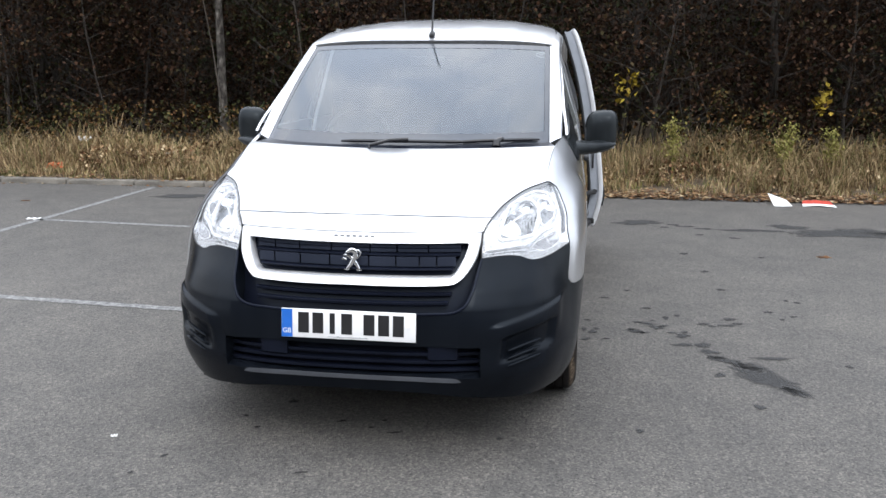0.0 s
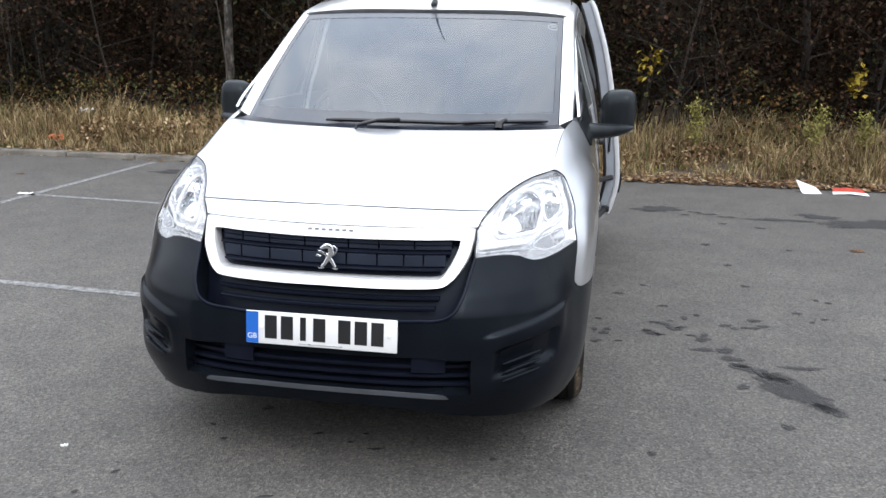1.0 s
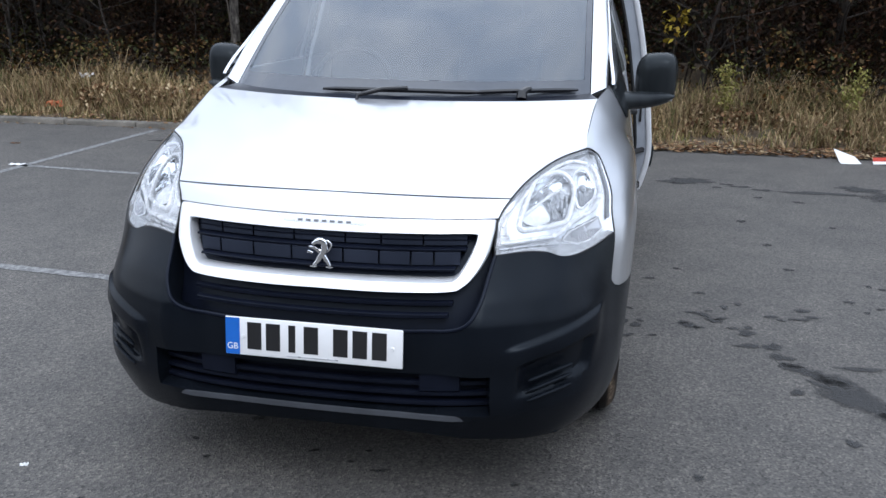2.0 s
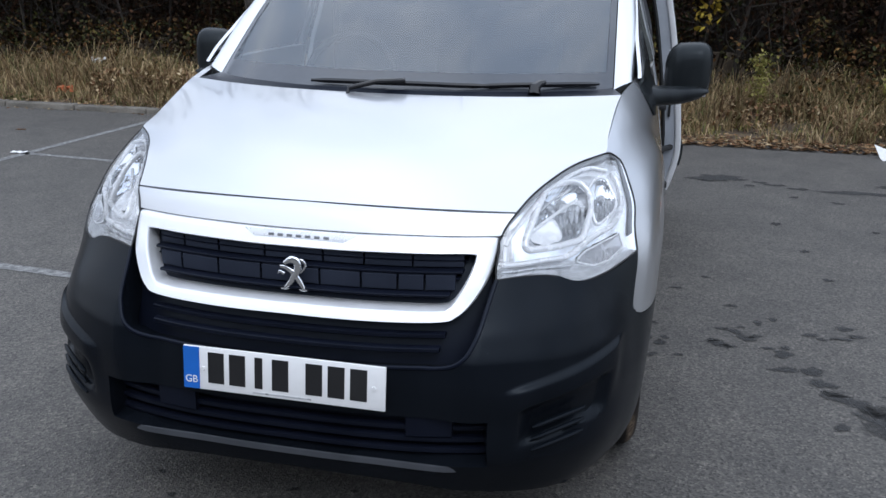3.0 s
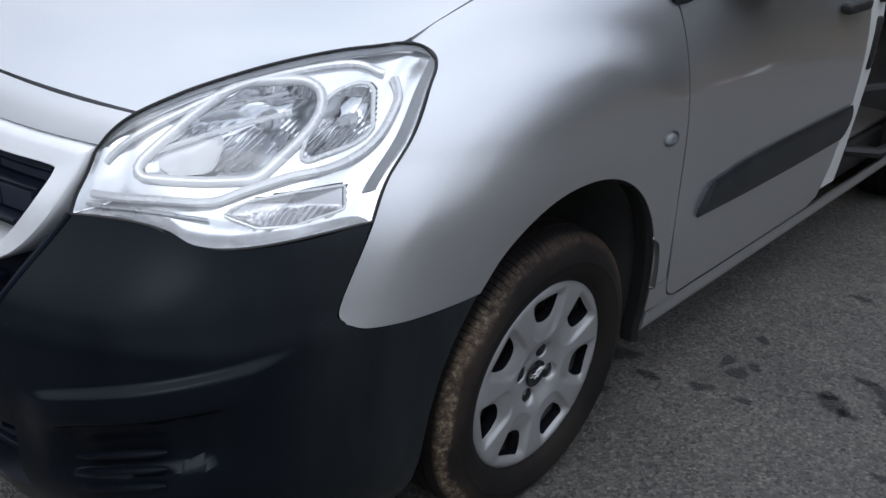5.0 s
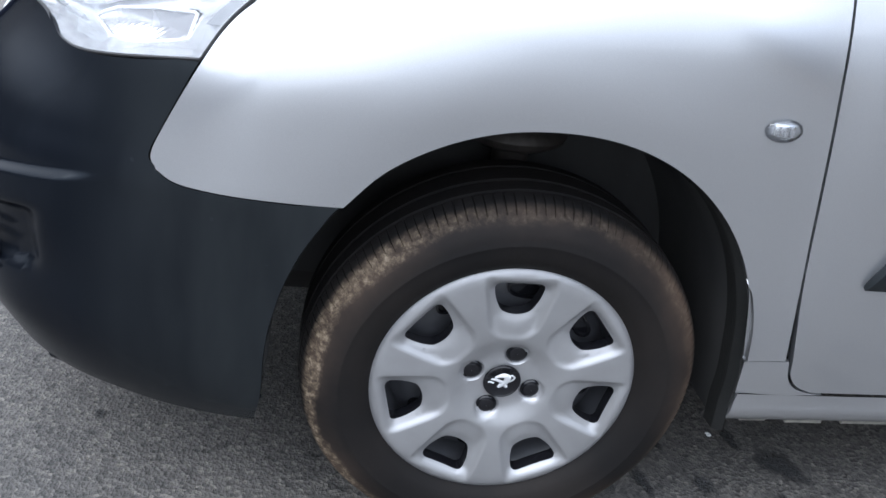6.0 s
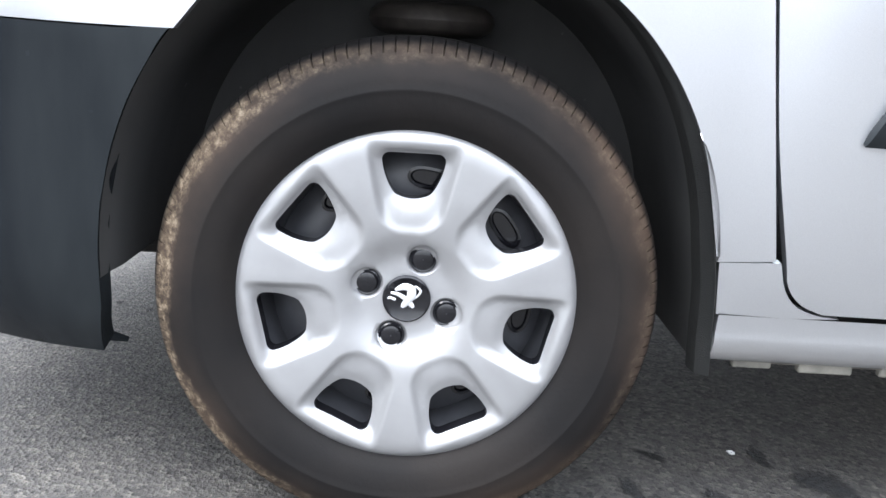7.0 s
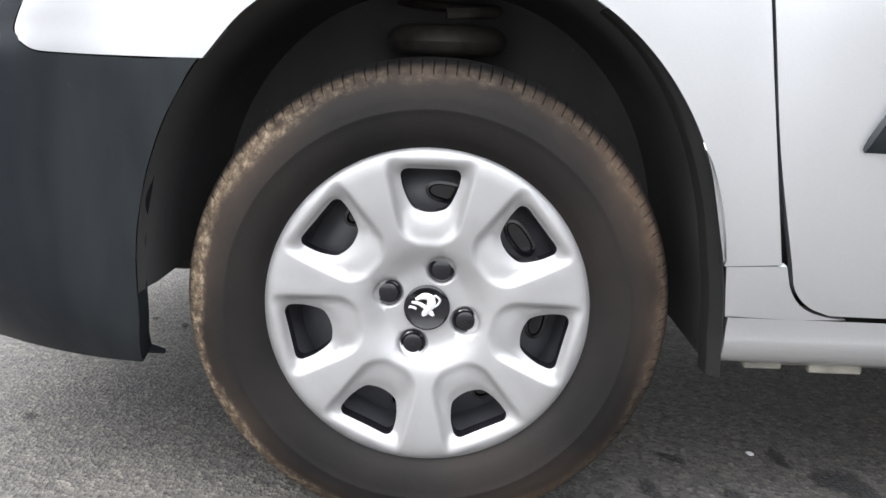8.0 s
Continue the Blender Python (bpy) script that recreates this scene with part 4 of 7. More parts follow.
def build_wiper(x0, x1):
    w = bmesh.new()
    pts = []
    for u in np.linspace(0, 1, 12):
        x = x0 + (x1 - x0) * u
        yb = float(np.interp(abs(x), [0, 0.25, 0.5, 0.64, 0.705], [0.862, 0.888, 0.992, 1.10, 1.172]))
        pts.append((x, yb + 0.018 - 0.012, 1.150 + 0.004 * math.sin(u * math.pi)))
    tube(w, pts, [0.005] + [0.0085] * 10 + [0.005], 6)
    return w, pts


for x0, x1, px, thick in ((-0.25, 0.34, -0.10, 0.008), (0.30, 0.66, 0.47, 0.020)):
    w, pts = build_wiper(x0, x1)
    blade = part("wiper", w, CAP, van, "black windscreen wiper")
    bm = bmesh.new()
    m = pts[6]
    foot = Vector((px, m[1] - 0.045 + 0.10 * (px - m[0]), 1.108 + thick))
    tube(bm, [foot, foot + Vector((0, 0.012, 0.022)), Vector(((px + m[0]) / 2, (foot.y + m[1]) / 2, 1.160)), Vector((m[0], m[1] - 0.004, m[2] + 0.010))], [thick, thick * 0.95, thick * 0.3 + 0.006, 0.008], 8)
    part("wiper_arm", bm, CAP, blade)

bm = bmesh.new()
box(bm, (0.03, 0.06, 0.03), Matrix.Translation((0.0, 1.985, 1.665)) @ pose(0, 0, 0, 20, 0, 0), 0.011, 3)
tube(bm, [(0.0, 1.985, 1.67), (0.0, 2.06, 1.90), (0.0, 2.13, 2.06)], [0.006, 0.004, 0.003], 8)
part("aerial", bm, RUBBER, van, "black whip aerial")
part("roof", build_roof(), PAINT, van, "silver ribbed roof")


def build_pillar(flip):
    """Windscreen pillar, running into the roof edge above the door."""
    bm = bmesh.new()
    along = [np.array(r[-1]) + (0.004, 0.0, 0.0) for r in screen_net(3, 30)]
    inner = np.vstack([along, spline([along[-1], (0.688, 2.05, 1.637), (0.705, 2.30, 1.683), (0.698, 2.42, 1.700)], 14)[1:]])
    outer = np.vstack([spline([(0.768, 1.225, 1.150), (0.768, 1.47, 1.296), (0.750, 1.72, 1.435), (0.737, 1.942, 1.545)], 30), spline([(0.737, 1.942, 1.545), (0.738, 2.06, 1.578), (0.738, 2.30, 1.610), (0.738, 2.42, 1.615)], 14)[1:]])
    rows = []
    for v in np.linspace(0, 1, 9):
        rows.append([a + (b - a) * v + np.array((0.016, -0.010, 0.012)) * math.sin(math.pi * v) for a, b in zip(inner, outer)])
    return sheet(bm, rows, flip=flip, depth=0.02)


WIN_LOW = [(1.33, 1.172), (1.60, 1.174), (1.95, 1.175), (2.28, 1.175)]
WIN_TOP = [(1.37, 1.215), (1.66, 1.365), (1.98, 1.530), (2.28, 1.590)]


def build_window(flip):
    bm = bmesh.new()
    net = coons(WIN_LOW, WIN_TOP, [WIN_LOW[0], WIN_TOP[0]], [WIN_LOW[-1], WIN_TOP[-1]], 20, 10)
    return sheet(bm, [[upper(y, z) for y, z in row] for row in net], flip=flip, depth=0)


def build_window_frame(flip):
    bm = bmesh.new()
    line = [(1.225, 1.166)] + [(y - 0.03, z + 0.03) for y, z in WIN_TOP[:3]] + [(2.30, 1.615)]
    inn = [(1.335, 1.172)] + WIN_TOP[:3] + [(2.28, 1.588)]
    a, b = spline(line, 33), spline(inn, 33)
    sheet(bm, [[np.array(upper(*(p + (q - p) * v))) + (0.004, 0, 0) for p, q in zip(a, b)] for v in (0, 0.5, 1)], flip=flip, depth=0.012)
    net = coons([(2.28, 1.17), (2.335, 1.17)], [(2.28, 1.60), (2.335, 1.61)], [(2.28, 1.17), (2.28, 1.60)], [(2.335, 1.17), (2.335, 1.61)], 4, 10)
    sheet(bm, [[np.array(upper(y, z)) + (0.004, 0, 0) for y, z in row] for row in net], flip=flip, depth=0.012)
    return bm


def build_mirror(flip):
    """Mirror housing, rounded and deeper at the root."""
    bm = bmesh.new()
    f = -1 if flip else 1
    rows = []
    for i in range(17):
        v = math.pi * i / 16
        row = []
        for j in range(28):
            a = 2 * math.pi * j / 28
            ca, sa, p = math.cos(a), math.sin(a), 0.5
            r = math.sin(v) ** p if 0 < i < 16 else 0.0
            x = 0.968 + 0.087 * r * math.copysign(abs(ca) ** 0.6, ca)
            z = 1.155 + 0.110 * r * math.copysign(abs(sa) ** 0.65, sa) + 0.012 * ca
            y = 1.665 - 0.080 * math.cos(v) * (1 if math.cos(v) > 0 else 0.35)
            row.append(bm.verts.new((f * x, y, z)))
        rows.append(row)
    for a, b in zip(rows, rows[1:]):
        for j in range(28):
            bm.faces.new((a[j], a[(j + 1) % 28], b[(j + 1) % 28], b[j]))
    bmesh.ops.remove_doubles(bm, verts=bm.verts, dist=0.0005)
    bmesh.ops.recalc_face_normals(bm, faces=bm.faces)
    return bm


def build_mirror_arm(flip):
    bm = bmesh.new()
    f = -1 if flip else 1
    rows = []
    for u in np.linspace(0, 1, 9):
        x, y, z = 0.80 + 0.245 * u, 1.45 + 0.185 * u, 1.082 - 0.008 * math.sin(u * 2.4) + 0.012 * u * u
        hy, hz = 0.085 - 0.045 * u, (0.040 - 0.010 * u) * math.sqrt(max(1 - u**6, 0.05))
        rows.append([bm.verts.new((f * x, y + hy * math.cos(a), z + hz * math.sin(a))) for a in np.linspace(0, 2 * math.pi, 17)[:-1]])
    for a, b in zip(rows, rows[1:]):
        for j in range(16):
            bm.faces.new((a[j], a[(j + 1) % 16], b[(j + 1) % 16], b[j]))
    bm.faces.new(rows[0])
    bm.faces.new(rows[-1])
    sail = coons([(1.238, 1.062), (1.262, 1.040), (1.31, 1.040), (1.42, 1.066), (1.56, 1.090)], [(1.262, 1.172), (1.36, 1.205), (1.60, 1.30)], [(1.238, 1.062), (1.232, 1.11), (1.262, 1.172)], [(1.56, 1.090), (1.60, 1.30)], 17, 14)
    pts = [[(max(side_x(y, min(z, 1.15)) if z < 1.15 else 0, upper(y, z)[0] if z >= 1.15 else 0) + 0.008, y, z) for y, z in row] for row in sail]
    sheet(bm, pts, flip=flip, depth=0.012)
    bmesh.ops.recalc_face_normals(bm, faces=bm.faces)
    return bm


for flip in (False, True):
    f = -1 if flip else 1
    part("wing", build_wing(flip), PAINT, van, "silver front wing")
    door = part("front_door", build_front_door(flip), PAINT, van, "closed silver front door")
    part("moulding", build_moulding(flip), BUMPER, door, "black side moulding")
    part("window_frame", build_window_frame(flip), PAINT, door)
    win = part("window_pane", build_window(flip), DARKGLASS, door, "front door glass")
    win.visible_shadow = False
    bm = bmesh.new()
    hx = side_x(2.18, 0.955)
    box(bm, (0.03, 0.17, 0.030), Matrix.Translation((f * (hx + 0.016), 2.19, 0.958)), 0.010, 3)
    part("door_handle", bm, RUBBER, door, "black pull handle")
    part("sill", build_sill(flip), PAINT, van, "silver sill with a scuffed front end")
    part("windscreen_pillar", build_pillar(flip), PAINT, van)
    mirror = part("door_mirror", build_mirror(flip), BUMPER, van, "black plastic door mirror")
    part("mirror_arm", build_mirror_arm(flip), BUMPER, mirror)
    bm = bmesh.new()
    box(bm, (0.15, 0.006, 0.17), Matrix.Translation((f * 0.968, 1.690, 1.144)), 0.002)
    part("mirror_glass", bm, CHROME, mirror)
    part("flank", build_flank(flip, 2.41 if flip else 3.08), PAINT, van, "silver cargo side panel")
    bm = bmesh.new()
    ix = side_x(1.22, 0.779)
    lo = bmesh.ops.create_uvsphere(bm, u_segments=20, v_segments=12, radius=1.0, matrix=Matrix.Translation((f * ix, 1.240, 0.779)) @ Matrix.Diagonal((0.011, 0.027, 0.0165, 1)))
    lamp = part("side_indicator", bm, CLEAR, van, "clear oval side indicator")
    bm = bmesh.new()
    box(bm, (0.006, 0.030, 0.016), Matrix.Translation((f * (ix + 0.001), 1.240, 0.779)), 0.002)
    for k in (-1, 0, 1):
        box(bm, (0.008, 0.003, 0.014), Matrix.Translation((f * (ix + 0.003), 1.240 + 0.009 * k, 0.779)))
    part("indicator_reflector", bm, REFLECT, lamp)

# underside strip below the sill, with its tabs
for f in (1, -1):
    bm = bmesh.new()
    for y0, y1, z0 in ((1.355, 3.2, 0.254), (1.36, 1.41, 0.247), (1.445, 1.515, 0.244), (1.55, 1.64, 0.244), (1.68, 1.9, 0.245), (1.95, 2.3, 0.245)):
        box(bm, (0.012, y1 - y0, 0.266 - z0), Matrix.Translation((f * 0.838, (y0 + y1) / 2, (z0 + 0.266) / 2)), 0.002, 1)
    part("sill_flange", bm, FLANGE, van, "grimy sill flange with tabs")


# ---- headlamps
def hull(circles):
    """The convex outline round some circles, as points."""
    pts = sorted((cx + r * math.cos(a), cz + r * math.sin(a)) for cx, cz, r in circles for a in np.linspace(0, 2 * math.pi, 40)[:-1])

    def half(seq):
        out = []
        for p in seq:
            while len(out) > 1 and (out[-1][0] - out[-2][0]) * (p[1] - out[-2][1]) - (out[-1][1] - out[-2][1]) * (p[0] - out[-2][0]) <= 0:
                out.pop()
            out.append(p)
        return out[:-1]

    return np.array(half(pts) + half(pts[::-1]))


def reach(outline, centre, a):
    """How far the outline lies from the centre at angle a."""
    d, best = np.array((math.cos(a), math.sin(a))), 0.0
    for p, q in zip(outline, np.roll(outline, -1, 0)):
        e = q - p
        k = d[0] * e[1] - d[1] * e[0]
        if abs(k) < 1e-12:
            continue
        w = p - centre
        t, u = (w[0] * e[1] - w[1] * e[0]) / k, (w[0] * d[1] - w[1] * d[0]) / k
        if t > 0 and -1e-9 <= u <= 1 + 1e-9:
            best = max(best, t)
    return best


MAIN, MAIN_C = hull([(0.635, 0.893, 0.060), (0.574, 0.850, 0.017), (0.602, 0.928, 0.022), (0.672, 0.850, 0.014)]), np.array((0.634, 0.896))
TURN, TURN_C = hull([(0.713, 0.932, 0.024), (0.737, 0.897, 0.022), (0.722, 0.874, 0.011)]), np.array((0.723, 0.908))
CORNER, CORNER_C = hull([(0.684, 0.793, 0.004), (0.698, 0.805, 0.004), (0.740, 0.819, 0.004), (0.770, 0.825, 0.004), (0.780, 0.801, 0.004), (0.752, 0.785, 0.004), (0.721, 0.781, 0.004)]), np.array((0.745, 0.804))
COVER, COVER_C = hull([(0.574, 0.854, 0.014), (0.592, 0.846, 0.012), (0.618, 0.870, 0.014), (0.626, 0.852, 0.012)]), np.array((0.598, 0.857))
INWARD = np.array((-0.35, 1.0, 0.0))


LAMP_CORNER = side(0.6775, 0.990)


def lamp_net(flip, rows=26, cols=44, sink=0.0):
    """The lens, spanned between its four edges, a little bulged; sunk, it gives the housing behind the reflectors."""
    low = spline([(x, front_y(x, z), z) for x, z in LAMP_LOW[:5]] + [tuple(skin(*sx([q])[0])) for q in LAMP_LOW[5:-1]] + [side(*LAMP_REAR[0])], cols)
    top = spline([(0.487, front_y(0.487, 0.858), 0.858), (0.500, 0.252, 0.889)] + [(x + 0.002, y + 0.001, z - 0.002) for x, y, z in BONNET_EDGE] + [side(0.671, 1.006), LAMP_CORNER], cols)
    left = spline([tuple(low[0]), (0.487, front_y(0.487, 0.80), 0.80), (0.488, front_y(0.488, 0.83), 0.83), tuple(top[0])], rows)
    right = spline([side(*q) for q in LAMP_REAR[:5]] + [LAMP_CORNER], rows)
    pts = np.zeros((rows, cols, 3))
    for i in range(rows):
        v = i / (rows - 1)
        for j in range(cols):
            u = j / (cols - 1)
            p = (1 - v) * low[j] + v * top[j] + (1 - u) * left[i] + u * right[i] - ((1 - u) * (1 - v) * low[0] + u * (1 - v) * low[-1] + (1 - u) * v * top[0] + u * v * top[-1])
            bulge = 0.014 * (16 * u * (1 - u) * v * (1 - v)) ** 0.8
            p = p + np.array((0.55, -0.80, 0.25)) * bulge
            if sink:
                e = min(v, 1 - v, u, 1 - u) * 2
                k = 0.012 + 0.014 * smooth(0.05, 0.30, e)
                for outline, c in ((MAIN, MAIN_C), (TURN, TURN_C), (CORNER, CORNER_C)):
                    d = np.array((p[0], p[2])) - c
                    if np.hypot(*d) < 0.15:
                        share = np.hypot(*d) / max(reach(outline, c, math.atan2(d[1], d[0])), 1e-4)
                        k += sink * (1 - smooth(0.95, 1.04, share))
                p = p + INWARD * k * smooth(-0.02, 0.10, e)
            pts[i, j] = p
    return pts * ((-1, 1, 1) if flip else (1, 1, 1))


LENS_TREE = BVHTree.FromBMesh(sheet(bmesh.new(), lamp_net(False, 40, 60), depth=0))


def lamp_y(x, z):
    """How far back the lens lies at x, z."""
    hit = LENS_TREE.ray_cast(Vector((x, -1.0, z)), Vector((0, 1, 0)))[0]
    return hit.y if hit else LENS_TREE.find_nearest(Vector((x, front_y(x, z), z)))[0].y


def dish(f, outline, centre, deep, inset, flutes=0, grow=1.0):
    """A mirror dish whose mouth has the given outline; the lower half is fluted upright."""
    bm = bmesh.new()
    n, rings = 120, []
    far = [reach(outline, centre, 2 * math.pi * k / n) * grow for k in range(n)]
    for t in list(np.linspace(0.04, 0.94, 20)) + [0.975, 1.0]:
        ring = []
        for k in range(n):
            a = 2 * math.pi * k / n
            x, z = centre[0] + t * far[k] * math.cos(a), centre[1] + t * far[k] * math.sin(a)
            cut = 0.0
            if flutes and t < 0.95:
                low = smooth(0.004, -0.012, z - centre[1]) if z < centre[1] else smooth(0.030, 0.036, z - centre[1]) * 0.6
                cut = 0.0045 * abs(math.sin((x - centre[0]) * flutes)) * low * smooth(0.18, 0.3, t)
            p = np.array((x, lamp_y(x, z), z)) + INWARD * (inset + deep * (1 - t**1.7) - cut)
            ring.append(bm.verts.new((f * p[0], p[1], p[2])))
        rings.append(ring)
    for a, b in zip(rings, rings[1:]):
        for k in range(n):
            bm.faces.new((a[k], a[(k + 1) % n], b[(k + 1) % n], b[k]))
    bm.faces.new(rings[0])
    return bm


def mouth(f, outline, centre, inset, grow=1.0, n=64):
    out = []
    for k in range(n + 1):
        a = 2 * math.pi * k / n
        r = reach(outline, centre, a) * grow
        x, z = centre[0] + r * math.cos(a), centre[1] + r * math.sin(a)
        p = np.array((x, lamp_y(x, z), z)) + INWARD * inset
        out.append((f * p[0], p[1], p[2]))
    return out


def lamp_tube(f, pairs, inset, radius, n=25):
    return tube(bmesh.new(), [(f * x - f * 0.35 * inset, lamp_y(x, z) + inset, z) for x, z in spline(pairs, n)], radius, 8)


def build_headlamp(flip):
    f = -1 if flip else 1
    pts = lamp_net(flip)
    lens = part("headlamp", sheet(bmesh.new(), pts, depth=0), CLEAR, van, "clear headlamp with bright reflectors")
    lens.visible_shadow = False
    part("lamp_housing", sheet(bmesh.new(), lamp_net(flip, 90, 130, sink=0.085), depth=0), HOUSING, lens, "white reflector housing")
    edge = [pts[0, j] for j in range(pts.shape[1])] + [pts[i, -1] for i in range(1, pts.shape[0])] + [pts[-1, j] for j in range(pts.shape[1] - 2, -1, -1)] + [pts[i, 0] for i in range(pts.shape[0] - 2, -1, -1)]
    part("lamp_seal", tube(bmesh.new(), edge, 0.0026, 6, False), RUBBER, lens, "dark seal round the lens")
    # frosted grey border under the upper and rear edges of the lens
    back = np.array((f * INWARD[0], INWARD[1], 0.0)) * 0.005
    rows = []
    for v in np.linspace(0, 1, 4):
        along = [pts[-1, j] * (1 - v) + pts[-3, j] * v for j in range(0, 42)] + [pts[i, -1] * (1 - v) + pts[i, -3] * v for i in range(23, 3, -1)]
        rows.append([q + back for q in along])
    part("lens_border", sheet(bmesh.new(), rows, depth=0.002), LENSEDGE, lens, "frosted grey lens border")
    part("main_reflector", dish(f, MAIN, MAIN_C, 0.062, 0.026, 330), BOWL, lens, "fluted bright main reflector")
    part("bezel", tube(bmesh.new(), mouth(f, MAIN, MAIN_C, 0.022, 1.06), 0.0085, 10, False), BEZEL, lens, "white bezel ring")
    part("corner_reflector", dish(f, TURN, TURN_C, 0.035, 0.022, 420), BOWL, lens, "fluted indicator reflector")
    part("bezel", tube(bmesh.new(), mouth(f, TURN, TURN_C, 0.020, 1.04), 0.0036, 8, False), BEZEL, lens)
    part("low_reflector", dish(f, CORNER, CORNER_C, 0.012, 0.018, 500), AMBER, lens, "grey side reflector")
    part("bezel", tube(bmesh.new(), mouth(f, CORNER, CORNER_C, 0.017, 1.06), 0.0025, 8, False), BEZEL, lens)
    for c, size, deep in ((MAIN_C, 0.0115, 0.058), (TURN_C, 0.007, 0.030)):
        bm = bmesh.new()
        root = Vector((f * (c[0] - 0.35 * deep), lamp_y(c[0], c[1]) + 0.022 + deep, c[1]))
        aim = Vector((f * 0.20, -1.0, 0.05)).normalized()
        tube(bm, [root, root + aim * 0.016], [size * 1.5, size * 1.3], 20)
        tube(bm, [root + aim * 0.010, root + aim * 0.030, root + aim * 0.036], [size, size * 0.95, size * 0.5], 16)
        part("bulb", bm, LAMPGREY, lens, "grey bulb holder")
    part("light_bar", lamp_tube(f, [(0.506, 0.801), (0.533, 0.802), (0.598, 0.806), (0.655, 0.807), (0.682, 0.822), (0.718, 0.842), (0.758, 0.858), (0.772, 0.889), (0.760, 0.934), (0.738, 0.966)], 0.014, 0.0072, 49), BEZEL, lens, "white lower light bar")
    part("eyebrow", lamp_tube(f, [(0.506, 0.842), (0.517, 0.866), (0.555, 0.913), (0.590, 0.949), (0.632, 0.970), (0.680, 0.981), (0.726, 0.972)], 0.016, 0.0055, 41), BEZEL, lens, "white upper light bar")
    part("beam_shade", lamp_tube(f, [(0.562, 0.864), (0.590, 0.880), (0.625, 0.899), (0.662, 0.916)], 0.028, 0.0042, 15), BEZEL, lens, "bright shade bar across the main reflector")
    part("inner_rib", lamp_tube(f, [(0.578, 0.905), (0.600, 0.922), (0.640, 0.940)], 0.026, 0.003, 9), LAMPGREY, lens)
    part("inner_rib", lamp_tube(f, [(0.503, 0.786), (0.53, 0.787), (0.57, 0.790), (0.62, 0.789), (0.664, 0.785)], 0.012, 0.003, 15), LAMPGREY, lens)
    # smooth low-beam mirror that leans back to face the sky
    bm = bmesh.new()
    rings = []
    for t in (0.05, 0.4, 0.75, 0.95, 1.0):
        ring = []
        for k in range(40):
            a = 2 * math.pi * k / 40
            r = reach(COVER, COVER_C, a) * t
            x, z = COVER_C[0] + r * math.cos(a), COVER_C[1] + r * math.sin(a)
            p = np.array((x, lamp_y(*COVER_C) + (x - COVER_C[0]) * 0.62, z)) + INWARD * (0.029 + 1.25 * (z - COVER_C[1]) + 0.006 * (1 - t * t) + (0.004 if t == 1.0 else 0.0))
            ring.append(bm.verts.new((f * p[0], p[1], p[2])))
        rings.append(ring)
    for a, b in zip(rings, rings[1:]):
        for k in range(40):
            bm.faces.new((a[k], a[(k + 1) % 40], b[(k + 1) % 40], b[k]))
    bm.faces.new(rings[0])
    part("low_beam_mirror", bm, BEZEL, lens, "smooth white low-beam mirror")
    return lens


for flip in (False, True):
    build_headlamp(flip)

# ---- number plate
plate = part("number_plate", box(bmesh.new(), (0.520, 0.008, 0.111), None, 0.003, 2), PLATE, van, "white front number plate with plain dark bars", pose(0.006, -0.004, 0.541, -5, 0, 0))
part("blue_band", box(bmesh.new(), (0.042, 0.003, 0.107), Matrix.Translation((-0.237, -0.0042, 0))), PLATE_BLUE, plate, "blue end band")
code = lettering("GB", 0.026)
code.materials.clear()
code.materials.append(PLATE)
part("country_code", code, PLATE, plate, "white country letters GB", Matrix.Translation((-0.237, -0.0062, -0.030)) @ pose(0, 0, 0, 90, 0, 0))
for k in range(7):
    x = -0.172 + 0.056 * k + (0.030 if k > 3 else 0.0)
    wide = 0.020 if k == 2 else 0.042
    part("plate_bar", box(bmesh.new(), (wide, 0.002, 0.079), Matrix.Translation((x, -0.0042, 0.004))), PLATE_BLACK, plate)
part("print_bar", box(bmesh.new(), (0.15, 0.002, 0.0035), Matrix.Translation((0.0, -0.0042, -0.047))), LAMPGREY, plate)
for x in (-0.207, 0.232):
    bm = bmesh.new()
    bmesh.ops.create_cone(bm, cap_ends=True, segments=12, radius1=0.006, radius2=0.005, depth=0.004, matrix=Matrix.Translation((x, -0.0052, 0)) @ pose(0, 0, 0, 90, 0, 0))
    part("plate_screw", bm, PLATE, plate)


# ---- wheels: built about the x axis, outside towards +x
HOLES = [math.pi / 2 + 2 * math.pi * k / 7 for k in range(7)]
DISH = curve([(0.0, 0.003), (0.035, 0.003), (0.052, 0.0035), (0.068, 0.009), (0.085, 0.0155), (0.105, 0.0185), (0.15, 0.0215), (0.19, 0.0225), (0.205, 0.0205), (0.213, 0.014), (0.2165, 0.003)])


def hole_distance(r, a):
    best = 9.0
    for h in HOLES:
        d = (a - h + math.pi) % (2 * math.pi) - math.pi
        if abs(d) > 0.5:
            continue
        u, v = r * math.sin(d), r * math.cos(d)
        width = 0.029 + 0.010 * smooth(0.125, 0.183, v)
        e = (abs(u) - width, (0.128 + 0.35 * u * u / 0.03 - v) * 0.48, v - 0.184)
        # rounded corners where two sides meet
        s = 0.010
        q = [max(x + s, 0.0) for x in e]
        best = min(best, math.sqrt(sum(x * x for x in q)) - s if any(q) else max(e))
    return best


